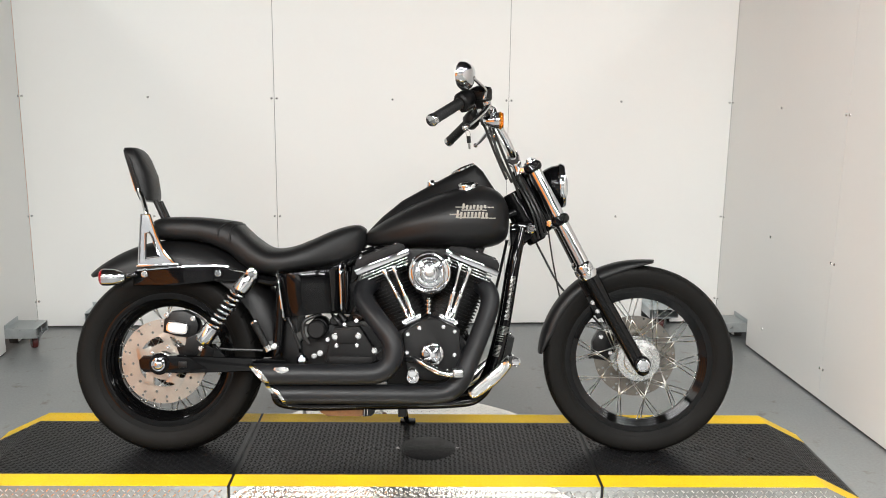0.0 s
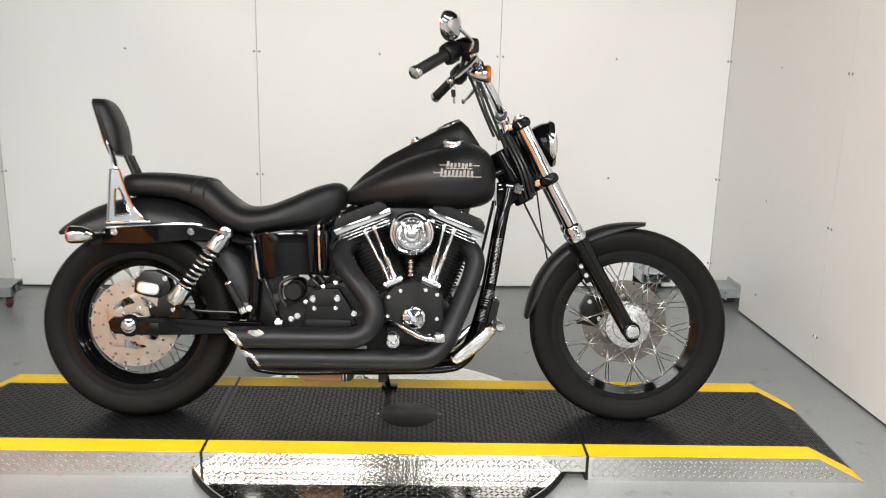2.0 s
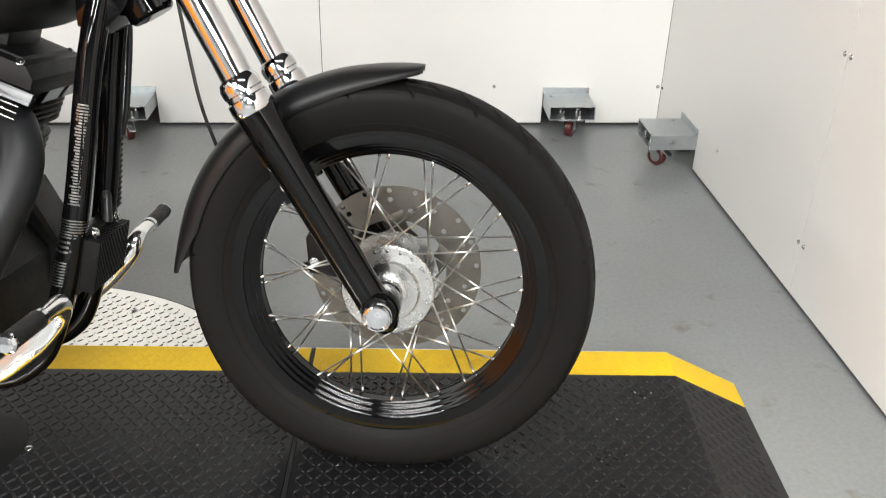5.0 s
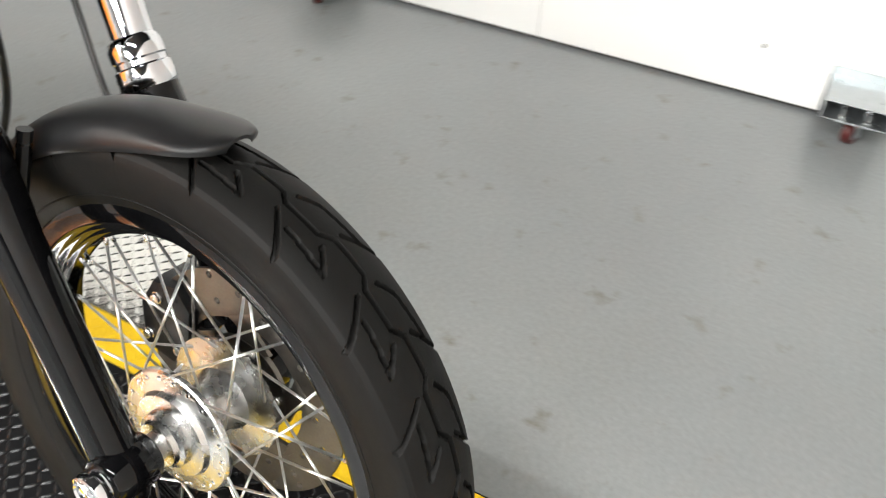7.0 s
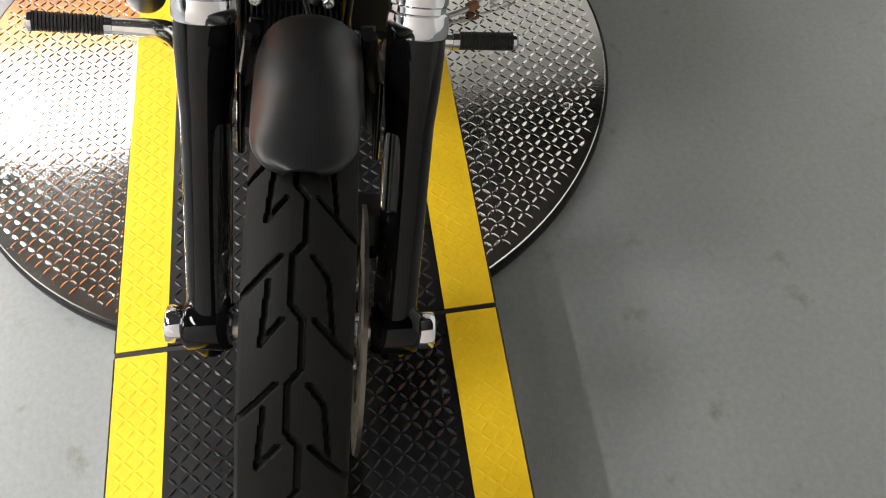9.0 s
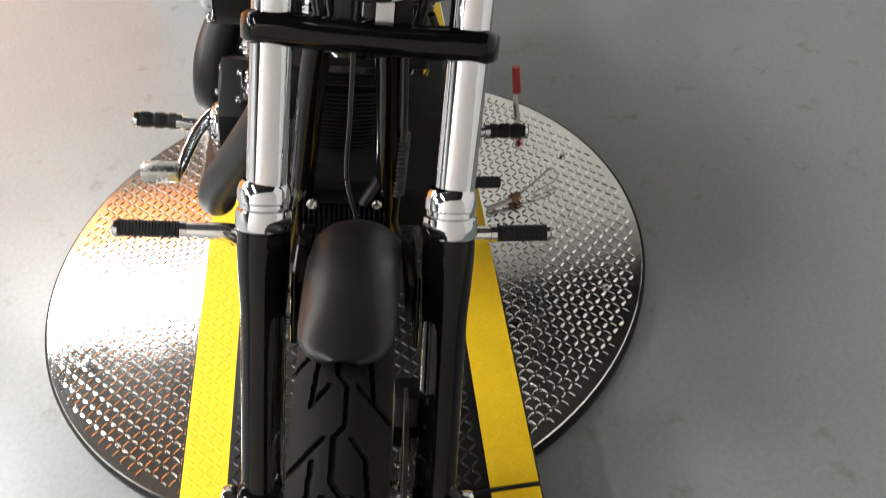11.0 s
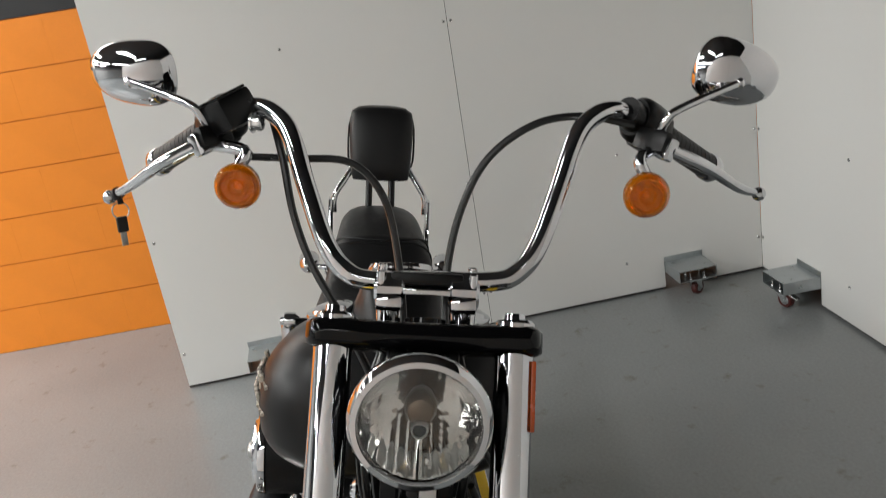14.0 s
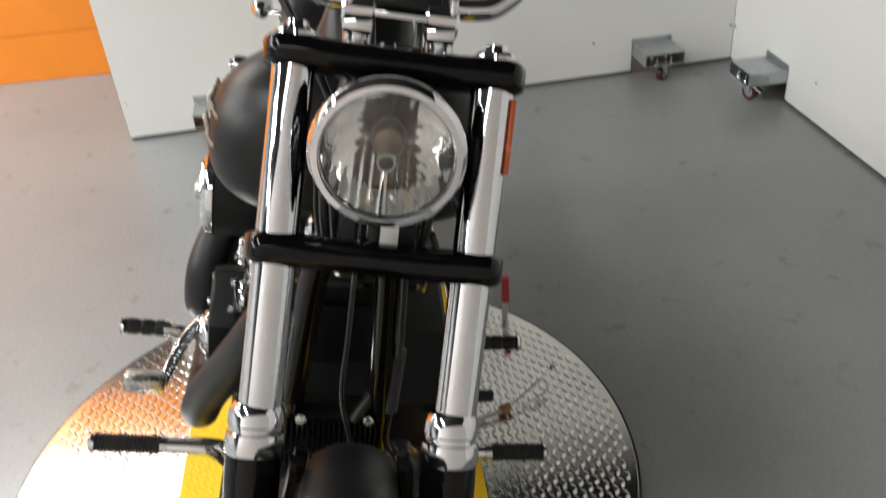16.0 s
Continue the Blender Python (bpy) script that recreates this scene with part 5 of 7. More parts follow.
# seat: two-up saddle. x, bottom, top, half width
SEAT = [(-0.912, 0.765, 0.80, 0.05), (-0.895, 0.75, 0.822, 0.083), (-0.83, 0.748, 0.832, 0.1), (-0.73, 0.742, 0.831, 0.108), (-0.64, 0.706, 0.822, 0.118), (-0.605, 0.678, 0.812, 0.124), (-0.55, 0.642, 0.763, 0.137), (-0.49, 0.626, 0.727, 0.152), (-0.42, 0.632, 0.728, 0.158), (-0.35, 0.640, 0.753, 0.152), (-0.275, 0.650, 0.787, 0.13), (-0.215, 0.668, 0.806, 0.104), (-0.178, 0.69, 0.808, 0.08), (-0.155, 0.735, 0.795, 0.05)]
bm = bmesh.new()
rings = []
for x, zb, zt, w in (map(float, r) for r in interp_rows(SEAT, 72)):
    ring = []
    for k in range(40):
        a = 2 * math.pi * k / 40
        c, s = math.cos(a), math.sin(a)
        z = zb + (zt - zb) * 0.42
        z = z + (zt - z) * abs(s) ** 0.8 if s > 0 else z - (z - zb) * abs(s) ** 0.6
        ring.append((x, w * math.copysign(abs(c) ** 0.62, c) * (1 - 0.05 * max(0, -s)), z))
    rings.append(ring)
rings_to(bm, rings)
seat = part("seat", bm, vinyl, bike, "stepped black vinyl two-up seat", angle=70)


def seat_line(x):
    rows = np.array(SEAT)
    return [float(np.interp(x, rows[:, 0], rows[:, k])) for k in (1, 2, 3)]


# piping over the step of the seat
for x, dx in ((-0.607, -0.055), (-0.60, -0.02)):
    bm = bmesh.new()
    pts = []
    for k in range(0, 21):
        a = math.pi * k / 20
        c, s = math.cos(a), math.sin(a)
        xx = x + dx * abs(c) ** 1.5
        zb, zt, w = seat_line(xx)
        zm = zb + (zt - zb) * 0.42
        pts.append((xx, w * 1.004 * math.copysign(abs(c) ** 0.62, c), zm + (zt - zm) * s ** 0.8 + 0.001))
    sweep(bm, pts, 0.0035, 8, 3)
    part("piping", bm, vinyl, seat)

# passenger backrest on the sissy bar
bm = bmesh.new()
rings = []
for u, sc in ((0.0, 0.62), (0.08, 0.86), (0.2, 0.94), (0.5, 1.0), (0.8, 1.0), (0.92, 0.93), (0.98, 0.72), (1.0, 0.4)):
    z = 0.888 + u * 0.188
    xb = -0.926 - u * 0.060
    th = (0.042 + 0.024 * math.sin(u * math.pi)) * (0.55 + 0.45 * sc)
    w = 0.088 * (0.92 + 0.08 * u) * (sc if u > 0.5 else 0.8 + 0.2 * sc)
    ring = []
    for k in range(36):
        a = 2 * math.pi * k / 36
        c, s = math.cos(a), math.sin(a)
        ring.append((xb - 0.006 + th * (0.72 * max(0, math.copysign(abs(c) ** 0.7, c)) - 0.0) - 0.022 * (0.6 + 0.4 * sc) * max(0, -math.copysign(abs(c) ** 0.45, c)), w * math.copysign(abs(s) ** 0.6, s), z))
    rings.append(ring)
rings_to(bm, rings)
pad = part("backrest", bm, vinyl, bike, "padded black vinyl passenger backrest", angle=70)
bm = bmesh.new()
rings = []
pts = []
for k in range(33):
    a = 2 * math.pi * k / 32
    c, s = math.cos(a), math.sin(a)
    zz = 0.982 + 0.086 * math.copysign(abs(s) ** 0.55, s)
    u = (zz - 0.888) / 0.188
    pts.append((-0.932 - u * 0.060 + 0.002, 0.0885 * math.copysign(abs(c) ** 0.5, c), zz))
sweep(bm, pts, 0.0028, 8, 2)
part("pad_piping", bm, vinyl, pad)
bm = bmesh.new()
box(bm, (-0.983, 0, 0.99), (0.006, 0.13, 0.15), 0.002, Matrix.Rotation(radians(-17), 4, "Y"))
part("backplate", bm, chrome, pad, "chrome back plate")
for s in (-1, 1):
    # side plate with a tall slot, and the upright that carries the pad
    bm = bmesh.new()
    y = s * 0.128
    outer = [(-0.926, 0.664), (-0.920, 0.835), (-0.892, 0.835), (-0.868, 0.765), (-0.838, 0.70), (-0.80, 0.664)]
    slot = [(-0.905, 0.682), (-0.904, 0.770), (-0.892, 0.774), (-0.884, 0.762), (-0.860, 0.70), (-0.855, 0.690)]
    faces = []
    for t in (-0.004, 0.004):
        faces.append(([bm.verts.new((px, y + t, pz)) for px, pz in outer], [bm.verts.new((px, y + t, pz)) for px, pz in slot]))
    (o0, i0), (o1, i1) = faces
    for k in range(6):
        q = (k + 1) % 6
        bm.faces.new((o0[k], o0[q], i0[q], i0[k]))
        bm.faces.new((o1[k], i1[k], i1[q], o1[q]))
        bm.faces.new((o0[k], o1[k], o1[q], o0[q]))
        bm.faces.new((i0[k], i0[q], i1[q], i1[k]))
    # raised rim round the plate and round the slot
    sweep(bm, [(px, y + s * 0.004, pz) for px, pz in outer], 0.0045, 8, 1, True, False)
    sweep(bm, [(px, y + s * 0.004, pz) for px, pz in slot + slot[:1]], 0.004, 8, 1, True, False)
    box(bm, (-0.86, y, 0.662), (0.145, 0.02, 0.007), 0.002, Matrix.Rotation(radians(-3), 4, "Y"))
    part("sissy_plate", bm, chrome, bike, "chrome sissy bar side plate")
    bm = bmesh.new()
    sweep(bm, [(-0.898, s * 0.122, 0.80), (-0.907, s * 0.12, 0.845), (-0.925, s * 0.095, 0.885), (-0.945, s * 0.075, 0.92), (-0.966, s * 0.07, 0.97)], 0.0085, 12, 6)
    part("sissy_upright", bm, chrome, bike, "chrome sissy bar upright")
    bm = bmesh.new()
    cyl(bm, (-0.903, s * 0.03, 0.888), (-0.872, s * 0.03, 0.822), 0.009, seg=14)
    part("pad_post", bm, dark_cast, bike)
    # fender strut with bright cap rail
    bm = bmesh.new()
    prism(bm, [(-0.945, 0.590), (-0.94, 0.64), (-0.81, 0.652), (-0.67, 0.657), (-0.545, 0.642), (-0.51, 0.622), (-0.55, 0.604), (-0.67, 0.608), (-0.81, 0.593)], y - 0.006 * s, y + 0.008 * s, 0.004)
    part("fender_strut", bm, gloss_black, bike, "gloss black fender strut")
    bm = bmesh.new()
    sweep(bm, [(-0.93, y + s * 0.004, 0.6435), (-0.80, y + s * 0.004, 0.6555), (-0.66, y + s * 0.004, 0.6605), (-0.62, y + s * 0.004, 0.657)], 0.0045, 10, 4)
    part("strut_rail", bm, chrome, bike, "chrome rail")
    for bx, bz in ((-0.655, 0.635), (-0.905, 0.63)):
        bm = bmesh.new()
        bolt(bm, (bx, y + s * 0.008, bz), (0, s, 0), 0.009, 0.008)
        part("strut_bolt", bm, chrome, bike)
    # rear turn signal
    bm = bmesh.new()
    tm = Matrix.Translation((-0.995, s * 0.192, 0.620)) @ basis((-1, 0, 0))
    lathe(bm, [(0, -0.045), (0.011, -0.043), (0.02, -0.03), (0.0265, -0.01), (0.0285, 0.012), (0.0285, 0.03), (0.026, 0.03), (0, 0.0)], tm, 36)
    cyl(bm, (-0.935, s * 0.125, 0.628), (-0.972, s * 0.185, 0.621), 0.008, seg=14)
    sig = part("rear_turn_signal", bm, chrome, bike, "chrome rear signal with a red lens")
    bm = bmesh.new()
    lathe(bm, [(0, 0.043), (0.013, 0.042), (0.022, 0.039), (0.027, 0.034), (0.0288, 0.029), (0, 0.027)], tm, 36)
    part("signal_lens", bm, red_lens, sig, "red plastic lens")
    # shock absorber
    a, b = Vector((-0.528, s * 0.205, 0.629)), Vector((-0.692, s * 0.205, 0.404))
    d = (b - a).normalized()
    ln = (b - a).length
    sm = Matrix.Translation(a) @ basis(d)
    bm = bmesh.new()
    lathe(bm, [(0, -0.01), (0.02, -0.006), (0.026, 0.012), (0.0275, 0.02), (0.0275, 0.058), (0.026, 0.06), (0, 0.06)], sm, 32)
    sh = part("shock_absorber", bm, chrome, bike, "chrome coil-over rear shock")
    bm = bmesh.new()
    lathe(bm, [(0, ln - 0.066), (0.028, ln - 0.066), (0.029, ln - 0.062), (0.029, ln - 0.012), (0.022, ln - 0.002), (0, ln + 0.002)], sm, 32)
    part("lower_cover", bm, chrome, sh, "chrome lower cover")
    bm = bmesh.new()
    cyl(bm, a + d * 0.05, b - d * 0.05, 0.014, seg=20)
    part("damper_body", bm, gloss_black, sh)
    bm = bmesh.new()
    pts = [sm @ Vector((0.0225 * math.cos(t), 0.0225 * math.sin(t), 0.058 + (ln - 0.122) * t / (2 * math.pi * 8.5))) for t in (2 * math.pi * 8.5 * k / 136 for k in range(137))]
    sweep(bm, pts, 0.0056, 10, 1, True, False)
    part("spring", bm, chrome, sh, "chrome coil spring")
    bm = bmesh.new()
    lathe(bm, [(0, 0.016), (0.008, 0.016), (0.0095, 0.012), (0.011, 0.012), (0.012, 0.008), (0.019, 0.006), (0.0205, 0.0), (0.02, -0.02), (0, -0.02)], Matrix.Translation(a + Vector((0.004, s * 0.012, 0.006))) @ basis((0, s, 0)), 6 * 6)
    part("top_mount", bm, chrome, sh, "chrome mount cap")
    bm = bmesh.new()
    cyl(bm, a + Vector((0, -s * 0.08, 0)), a + Vector((0, s * 0.01, 0)), 0.012, seg=16)
    part("mount_stud", bm, dark_cast, sh)
    bm = bmesh.new()
    cyl(bm, b + Vector((0, -s * 0.06, 0)), b + Vector((0, s * 0.012, 0)), 0.012, seg=16)
    part("mount_stud", bm, dark_cast, sh)
    # swingarm
    bm = bmesh.new()
    prism(bm, [(-0.912, 0.311), (-0.917, 0.338), (-0.902, 0.353), (-0.782, 0.355), (-0.752, 0.345), (-0.420, 0.347), (-0.400, 0.303), (-0.752, 0.301), (-0.792, 0.293), (-0.897, 0.296)], s * 0.125, s * 0.155, 0.006)
    cyl(bm, (-0.846, s * 0.12, 0.325), (-0.846, s * 0.157, 0.325), 0.037, seg=36, bev=0.004)
    part("swingarm", bm, gloss_black, bike, "gloss black swingarm")
    bm = bmesh.new()
    ex = Matrix.Translation((-0.846, s * 0.155, 0.325)) @ basis((0, s, 0))
    lathe(bm, [(0, 0.026), (0.008, 0.026), (0.014, 0.022), (0.018, 0.016), (0.023, 0.014), (0.0235, 0.002), (0.026, 0), (0, 0)], ex, 36)
    part("rear_axle_cover", bm, chrome, bike, "chrome rear axle cover")
    bm = bmesh.new()
    box(bm, (-0.767, s * 0.156, 0.324), (0.03, 0.006, 0.02), 0.003)
    part("chain_adjuster", bm, dark_cast, bike)
    bm = bmesh.new()
    prism(bm, [(-0.712, 0.348), (-0.697, 0.393), (-0.662, 0.393), (-0.622, 0.348)], s * 0.13, s * 0.15, 0.004)
    part("shock_bracket", bm, gloss_black, bike)
fender(Vector((-0.824, 0, 0.327)), 0.424, 0.105, 134, 12, 0.10, denim, "rear_fender", "long matte black rear fender", None, 60, 0.0, False)
# rear caliper with a chrome insert
bm = bmesh.new()
prism(bm, [(-0.845, 0.43), (-0.842, 0.475), (-0.815, 0.503), (-0.775, 0.505), (-0.735, 0.488), (-0.722, 0.455), (-0.728, 0.425), (-0.76, 0.412), (-0.80, 0.418)], -0.125, -0.065, 0.009)
cal = part("rear_caliper", bm, dark_cast, bike, "black rear brake caliper")
bm = bmesh.new()
prism(bm, [(-0.765, 0.425), (-0.725, 0.435), (-0.70, 0.385), (-0.735, 0.345), (-0.79, 0.352), (-0.80, 0.378), (-0.765, 0.382)], -0.118, -0.103, 0.004)
part("caliper_bracket", bm, dark_cast, cal, "black caliper bracket")
for hw, hh, y0, y1, stuff, nm in ((0.041, 0.0235, -0.131, -0.122, dark_cast, "badge_rim"), (0.0365, 0.0195, -0.1345, -0.130, polished, "caliper_badge"), (0.031, 0.014, -0.1365, -0.1335, white_label, "badge_inlay")):
    bm = bmesh.new()
    tip = radians(8)
    ring = []
    for k in range(28):
        a = 2 * math.pi * k / 28
        u = math.copysign(abs(math.cos(a)) ** 0.55, math.cos(a)) * hw
        w = math.copysign(abs(math.sin(a)) ** 0.55, math.sin(a)) * hh
        ring.append((-0.794 + u * math.cos(tip) + w * math.sin(tip), 0.446 + w * math.cos(tip) - u * math.sin(tip)))
    prism(bm, ring, y0, y1, 0.0015)
    part(nm, bm, stuff, cal, "rounded bright caliper insert" if nm == "caliper_badge" else "")
for x, z in ((-0.832, 0.49), (-0.742, 0.478), (-0.715, 0.375)):
    bm = bmesh.new()
    bolt(bm, (x, -0.125 if z > 0.4 else -0.118, z), (0, -1, 0), 0.007, 0.006)
    part("caliper_bolt", bm, bolt_mat, cal)
bm = bmesh.new()
sweep(bm, [(-0.735, -0.12, 0.49), (-0.70, -0.13, 0.47), (-0.69, -0.13, 0.43), (-0.66, -0.13, 0.38), (-0.5, -0.13, 0.37)], 0.004, 8, 6)
part("brake_hose", bm, cable_black, bike)

# electrical cover below the seat
bm = bmesh.new()
rows = []
for k in range(33):
    u = -1 + k / 16
    bulge = 0.030 * (1 - abs(u) ** 5) + 0.014 * (1 - u * u)
    row = []
    for f, back in ((0.0, 0.024), (0.0, 0.006), (0.012, 0.0), (0.05, 0.0), (0.5, 0.0), (0.94, 0.0), (0.985, 0.003), (1.0, 0.010), (1.0, 0.03)):
        lean = (1 - f) * 0.026 - (1 - f) * 0.008 * (u + 1)
        x = -0.346 + 0.110 * u + lean
        row.append((x, -0.112 - 0.016 * f - max(0.0, bulge - back), 0.482 + 0.15 * f + 0.0145 * (u + 1)))
    rows.append([(row[0][0], -0.09, row[0][2])] + row + [(row[-1][0], -0.09, row[-1][2])])
rings_to(bm, rows)
part("side_cover", bm, gloss_black, bike, "gloss black side cover", angle=40)
for x0, x1, zs in ((-0.452, -0.424, 0.0), (-0.236, -0.229, 0.028), (-0.219, -0.213, 0.03)):
    bm = bmesh.new()
    sweep(bm, [(x1, -0.125, 0.474 + zs), (x1 + 0.25 * (x0 - x1), -0.14, 0.50 + zs), (x1 + 0.75 * (x0 - x1), -0.146, 0.60 + zs), (x0, -0.135, 0.64 + zs), (x0 + 0.006, -0.11, 0.652 + zs)], 0.0052, 10, 5)
    part("cover_band", bm, chrome if x0 < -0.23 else gloss_black, bike, "strap beside the side cover")
bm = bmesh.new()
box(bm, (-0.31, 0, 0.57), (0.2, 0.18, 0.15), 0.015)
part("battery_box", bm, dark_cast, bike)

# ---- frame ----
def tube_part(name, pts, r, material, label="", per=6, seg=18):
    bm = bmesh.new()
    sweep(bm, pts, r, seg, per)
    return part(name, bm, material, bike, label)


for s in (-1, 1):
    tube_part("frame_tube", [(0.40, s * 0.035, 0.80), (0.375, s * 0.05, 0.68), (0.335, s * 0.066, 0.44), (0.292, s * 0.075, 0.28), (0.25, s * 0.082, 0.212), (0.17, s * 0.085, 0.188), (-0.1, s * 0.09, 0.181), (-0.40, s * 0.095, 0.18), (-0.46, s * 0.1, 0.23), (-0.45, s * 0.11, 0.40), (-0.44, s * 0.115, 0.60)], 0.0195, gloss_black, "gloss black frame cradle tube")
    tube_part("frame_tube", [(0.38, s * 0.02, 0.86), (0.2, s * 0.03, 0.80), (-0.1, s * 0.05, 0.72), (-0.24, s * 0.085, 0.665), (-0.44, s * 0.11, 0.61), (-0.52, s * 0.118, 0.615)], 0.016, gloss_black, "gloss black upper frame rail")
bm = bmesh.new()
cyl(bm, (0.365, 0, 0.93), (0.462, 0, 0.755), 0.036, seg=32, bev=0.005)
part("steering_head", bm, gloss_black, bike, "gloss black steering head")
bm = bmesh.new()
prism(bm, [(0.36, 0.82), (0.43, 0.83), (0.455, 0.80), (0.43, 0.765), (0.40, 0.73), (0.36, 0.74)], -0.05, 0.05, 0.012)
part("neck_gusset", bm, gloss_black, bike, "gloss black neck casting")
for s in (-1, 1):
    bm = bmesh.new()
    lathe(bm, [(0, 0.016), (0.007, 0.016), (0.009, 0.013), (0.013, 0.013), (0.018, 0.009), (0.0195, 0.002), (0.0195, -0.01), (0, -0.01)], Matrix.Translation((0.43, s * 0.05, 0.80)) @ basis((0, s, 0)), 32)
    part("neck_cap", bm, chrome, bike, "chrome bolt cover on the neck")
tube_part("wiring_loom", [(0.35, 0.0, 0.88), (0.385, 0.045, 0.80), (0.372, 0.055, 0.66), (0.345, 0.06, 0.50), (0.35, 0.03, 0.42)], 0.009, cable_black, "", 6, 12)
tube_part("clutch_cable", [(0.36, 0.04, 0.92), (0.402, 0.06, 0.78), (0.385, 0.075, 0.62), (0.37, 0.08, 0.56)], 0.005, cable_black)
# bellows on the clutch cable
bm = bmesh.new()
prof = [(0.005, 0)]
for k in range(14):
    prof += [(0.008, k * 0.0095 + 0.002), (0.0115, k * 0.0095 + 0.0055)]
prof += [(0.005, 0.137)]
lathe(bm, prof, Matrix.Translation((0.362, 0.08, 0.57)) @ basis((-0.12, 0.02, -1)), 16)
part("cable_boot", bm, soft_rubber, bike, "ribbed black rubber cable boot")
tube_part("clutch_cable", [(0.345, 0.083, 0.435), (0.335, 0.085, 0.37), (0.30, 0.10, 0.31)], 0.005, cable_black)
# silver bars mimic a printed label and the reflections on the glossy downtube
DOWN = ([0.28, 0.44, 0.68], [0.292, 0.335, 0.375], [-0.075, -0.066, -0.05])
rng = random.Random(5)
for z0, n, w, gap, arc in ((0.628, 34, 0.0026, 1.75, 60), (0.452, 7, 0.0022, 2.0, 200), (0.418, 3, 0.0036, 2.2, 230), (0.385, 9, 0.0024, 1.9, 120)):
    bm = bmesh.new()
    for k in range(n):
        z = z0 - k * w * gap
        x, yy = float(np.interp(z, DOWN[0], DOWN[1])), float(np.interp(z, DOWN[0], DOWN[2]))
        turn = Matrix.Translation((x, yy, z)) @ basis((0.17, 0.06, 1))
        mid = turn.to_3x3().inverted() @ Vector((0.15, -1, 0))
        a0 = math.atan2(mid.y, mid.x)
        half_arc = radians(arc / 2) * (rng.uniform(0.45, 1) if n > 10 else 1)
        lo, hi = [], []
        for e in range(9):
            a = a0 - half_arc + 2 * half_arc * e / 8
            for ring, h in ((lo, -w / 2), (hi, w / 2)):
                ring.append(bm.verts.new(turn @ Vector((0.0200 * math.cos(a), 0.0200 * math.sin(a), h))))
        for e in range(8):
            bm.faces.new((lo[e], lo[e + 1], hi[e + 1], hi[e]))
    bmesh.ops.solidify(bm, geom=bm.faces[:], thickness=-0.0005)
    tagged(part("label_and_glint_bars", bm, steel, bike), "silver bars for the printed label and the glints on the frame tube", "", "", "stuff")
# chrome and black clutter under the seat nose and behind the tank
for y in (-0.075, 0.075):
    tube_part("wiring_loom", [(-0.17, y, 0.70), (-0.16, y * 1.2, 0.66), (-0.175, y * 1.3, 0.60), (-0.185, y * 1.2, 0.52), (-0.21, y, 0.47)], 0.008, cable_black, "black wiring loom", 6, 10)
bm = bmesh.new()
prism(bm, [(-0.24, 0.62), (-0.22, 0.70), (-0.13, 0.735), (-0.11, 0.70), (-0.155, 0.64), (-0.20, 0.60)], -0.06, 0.06, 0.008)
part("coil_cover", bm, gloss_black, bike, "gloss black cover below the seat nose")
# dark spine below the tank: backbone, coils and wiring that close the view between the cylinders
bm = bmesh.new()
prism(bm, [(-0.15, 0.68), (-0.16, 0.725), (0.27, 0.735), (0.26, 0.705), (0.20, 0.695), (0.0, 0.675)], -0.06, 0.06, 0.012)
part("frame_backbone", bm, dark_cast, bike, "black frame backbone under the tank")
bm = bmesh.new()
prism(bm, [(-0.235, 0.49), (-0.225, 0.63), (-0.15, 0.655), (-0.15, 0.60), (-0.185, 0.54), (-0.19, 0.49)], -0.05, 0.05, 0.008)
part("mount_plate", bm, dark_cast, bike, "black engine mount plate")
tube_part("clutch_cable", [(0.36, 0.10, 0.76), (0.335, 0.16, 0.62), (0.31, 0.19, 0.50), (0.285, 0.18, 0.40), (0.24, 0.165, 0.33)], 0.0055, cable_black, "black clutch cable beside the engine")
bm = bmesh.new()
prism(bm, [(-0.44, 0.23), (-0.45, 0.45), (-0.43, 0.60), (-0.375, 0.60), (-0.385, 0.50), (-0.40, 0.42), (-0.37, 0.36), (-0.35, 0.24)], -0.10, 0.10, 0.01)
part("rear_frame_casting", bm, dark_cast, bike, "black frame casting ahead of the rear wheel")


# ---- engine ----
SET[0] = Matrix.Translation((-0.010, 0, 0))
CRANK = Vector((0.073, 0, 0.30))


def rounded_plate(w, l, h, z, m, bm, seg=28, power=3.2):
    rings = []
    for dz, sc in ((0, 0.985), (h * 0.25, 1.0), (h * 0.75, 1.0), (h, 0.985)):
        ring = []
        for k in range(seg):
            a = 2 * math.pi * k / seg
            c, s = math.cos(a), math.sin(a)
            ring.append(m @ Vector((w * sc * math.copysign(abs(c) ** (2 / power), c), l * sc * math.copysign(abs(s) ** (2 / power), s), z + dz)))
        rings.append(ring)
    rings_to(bm, rings)


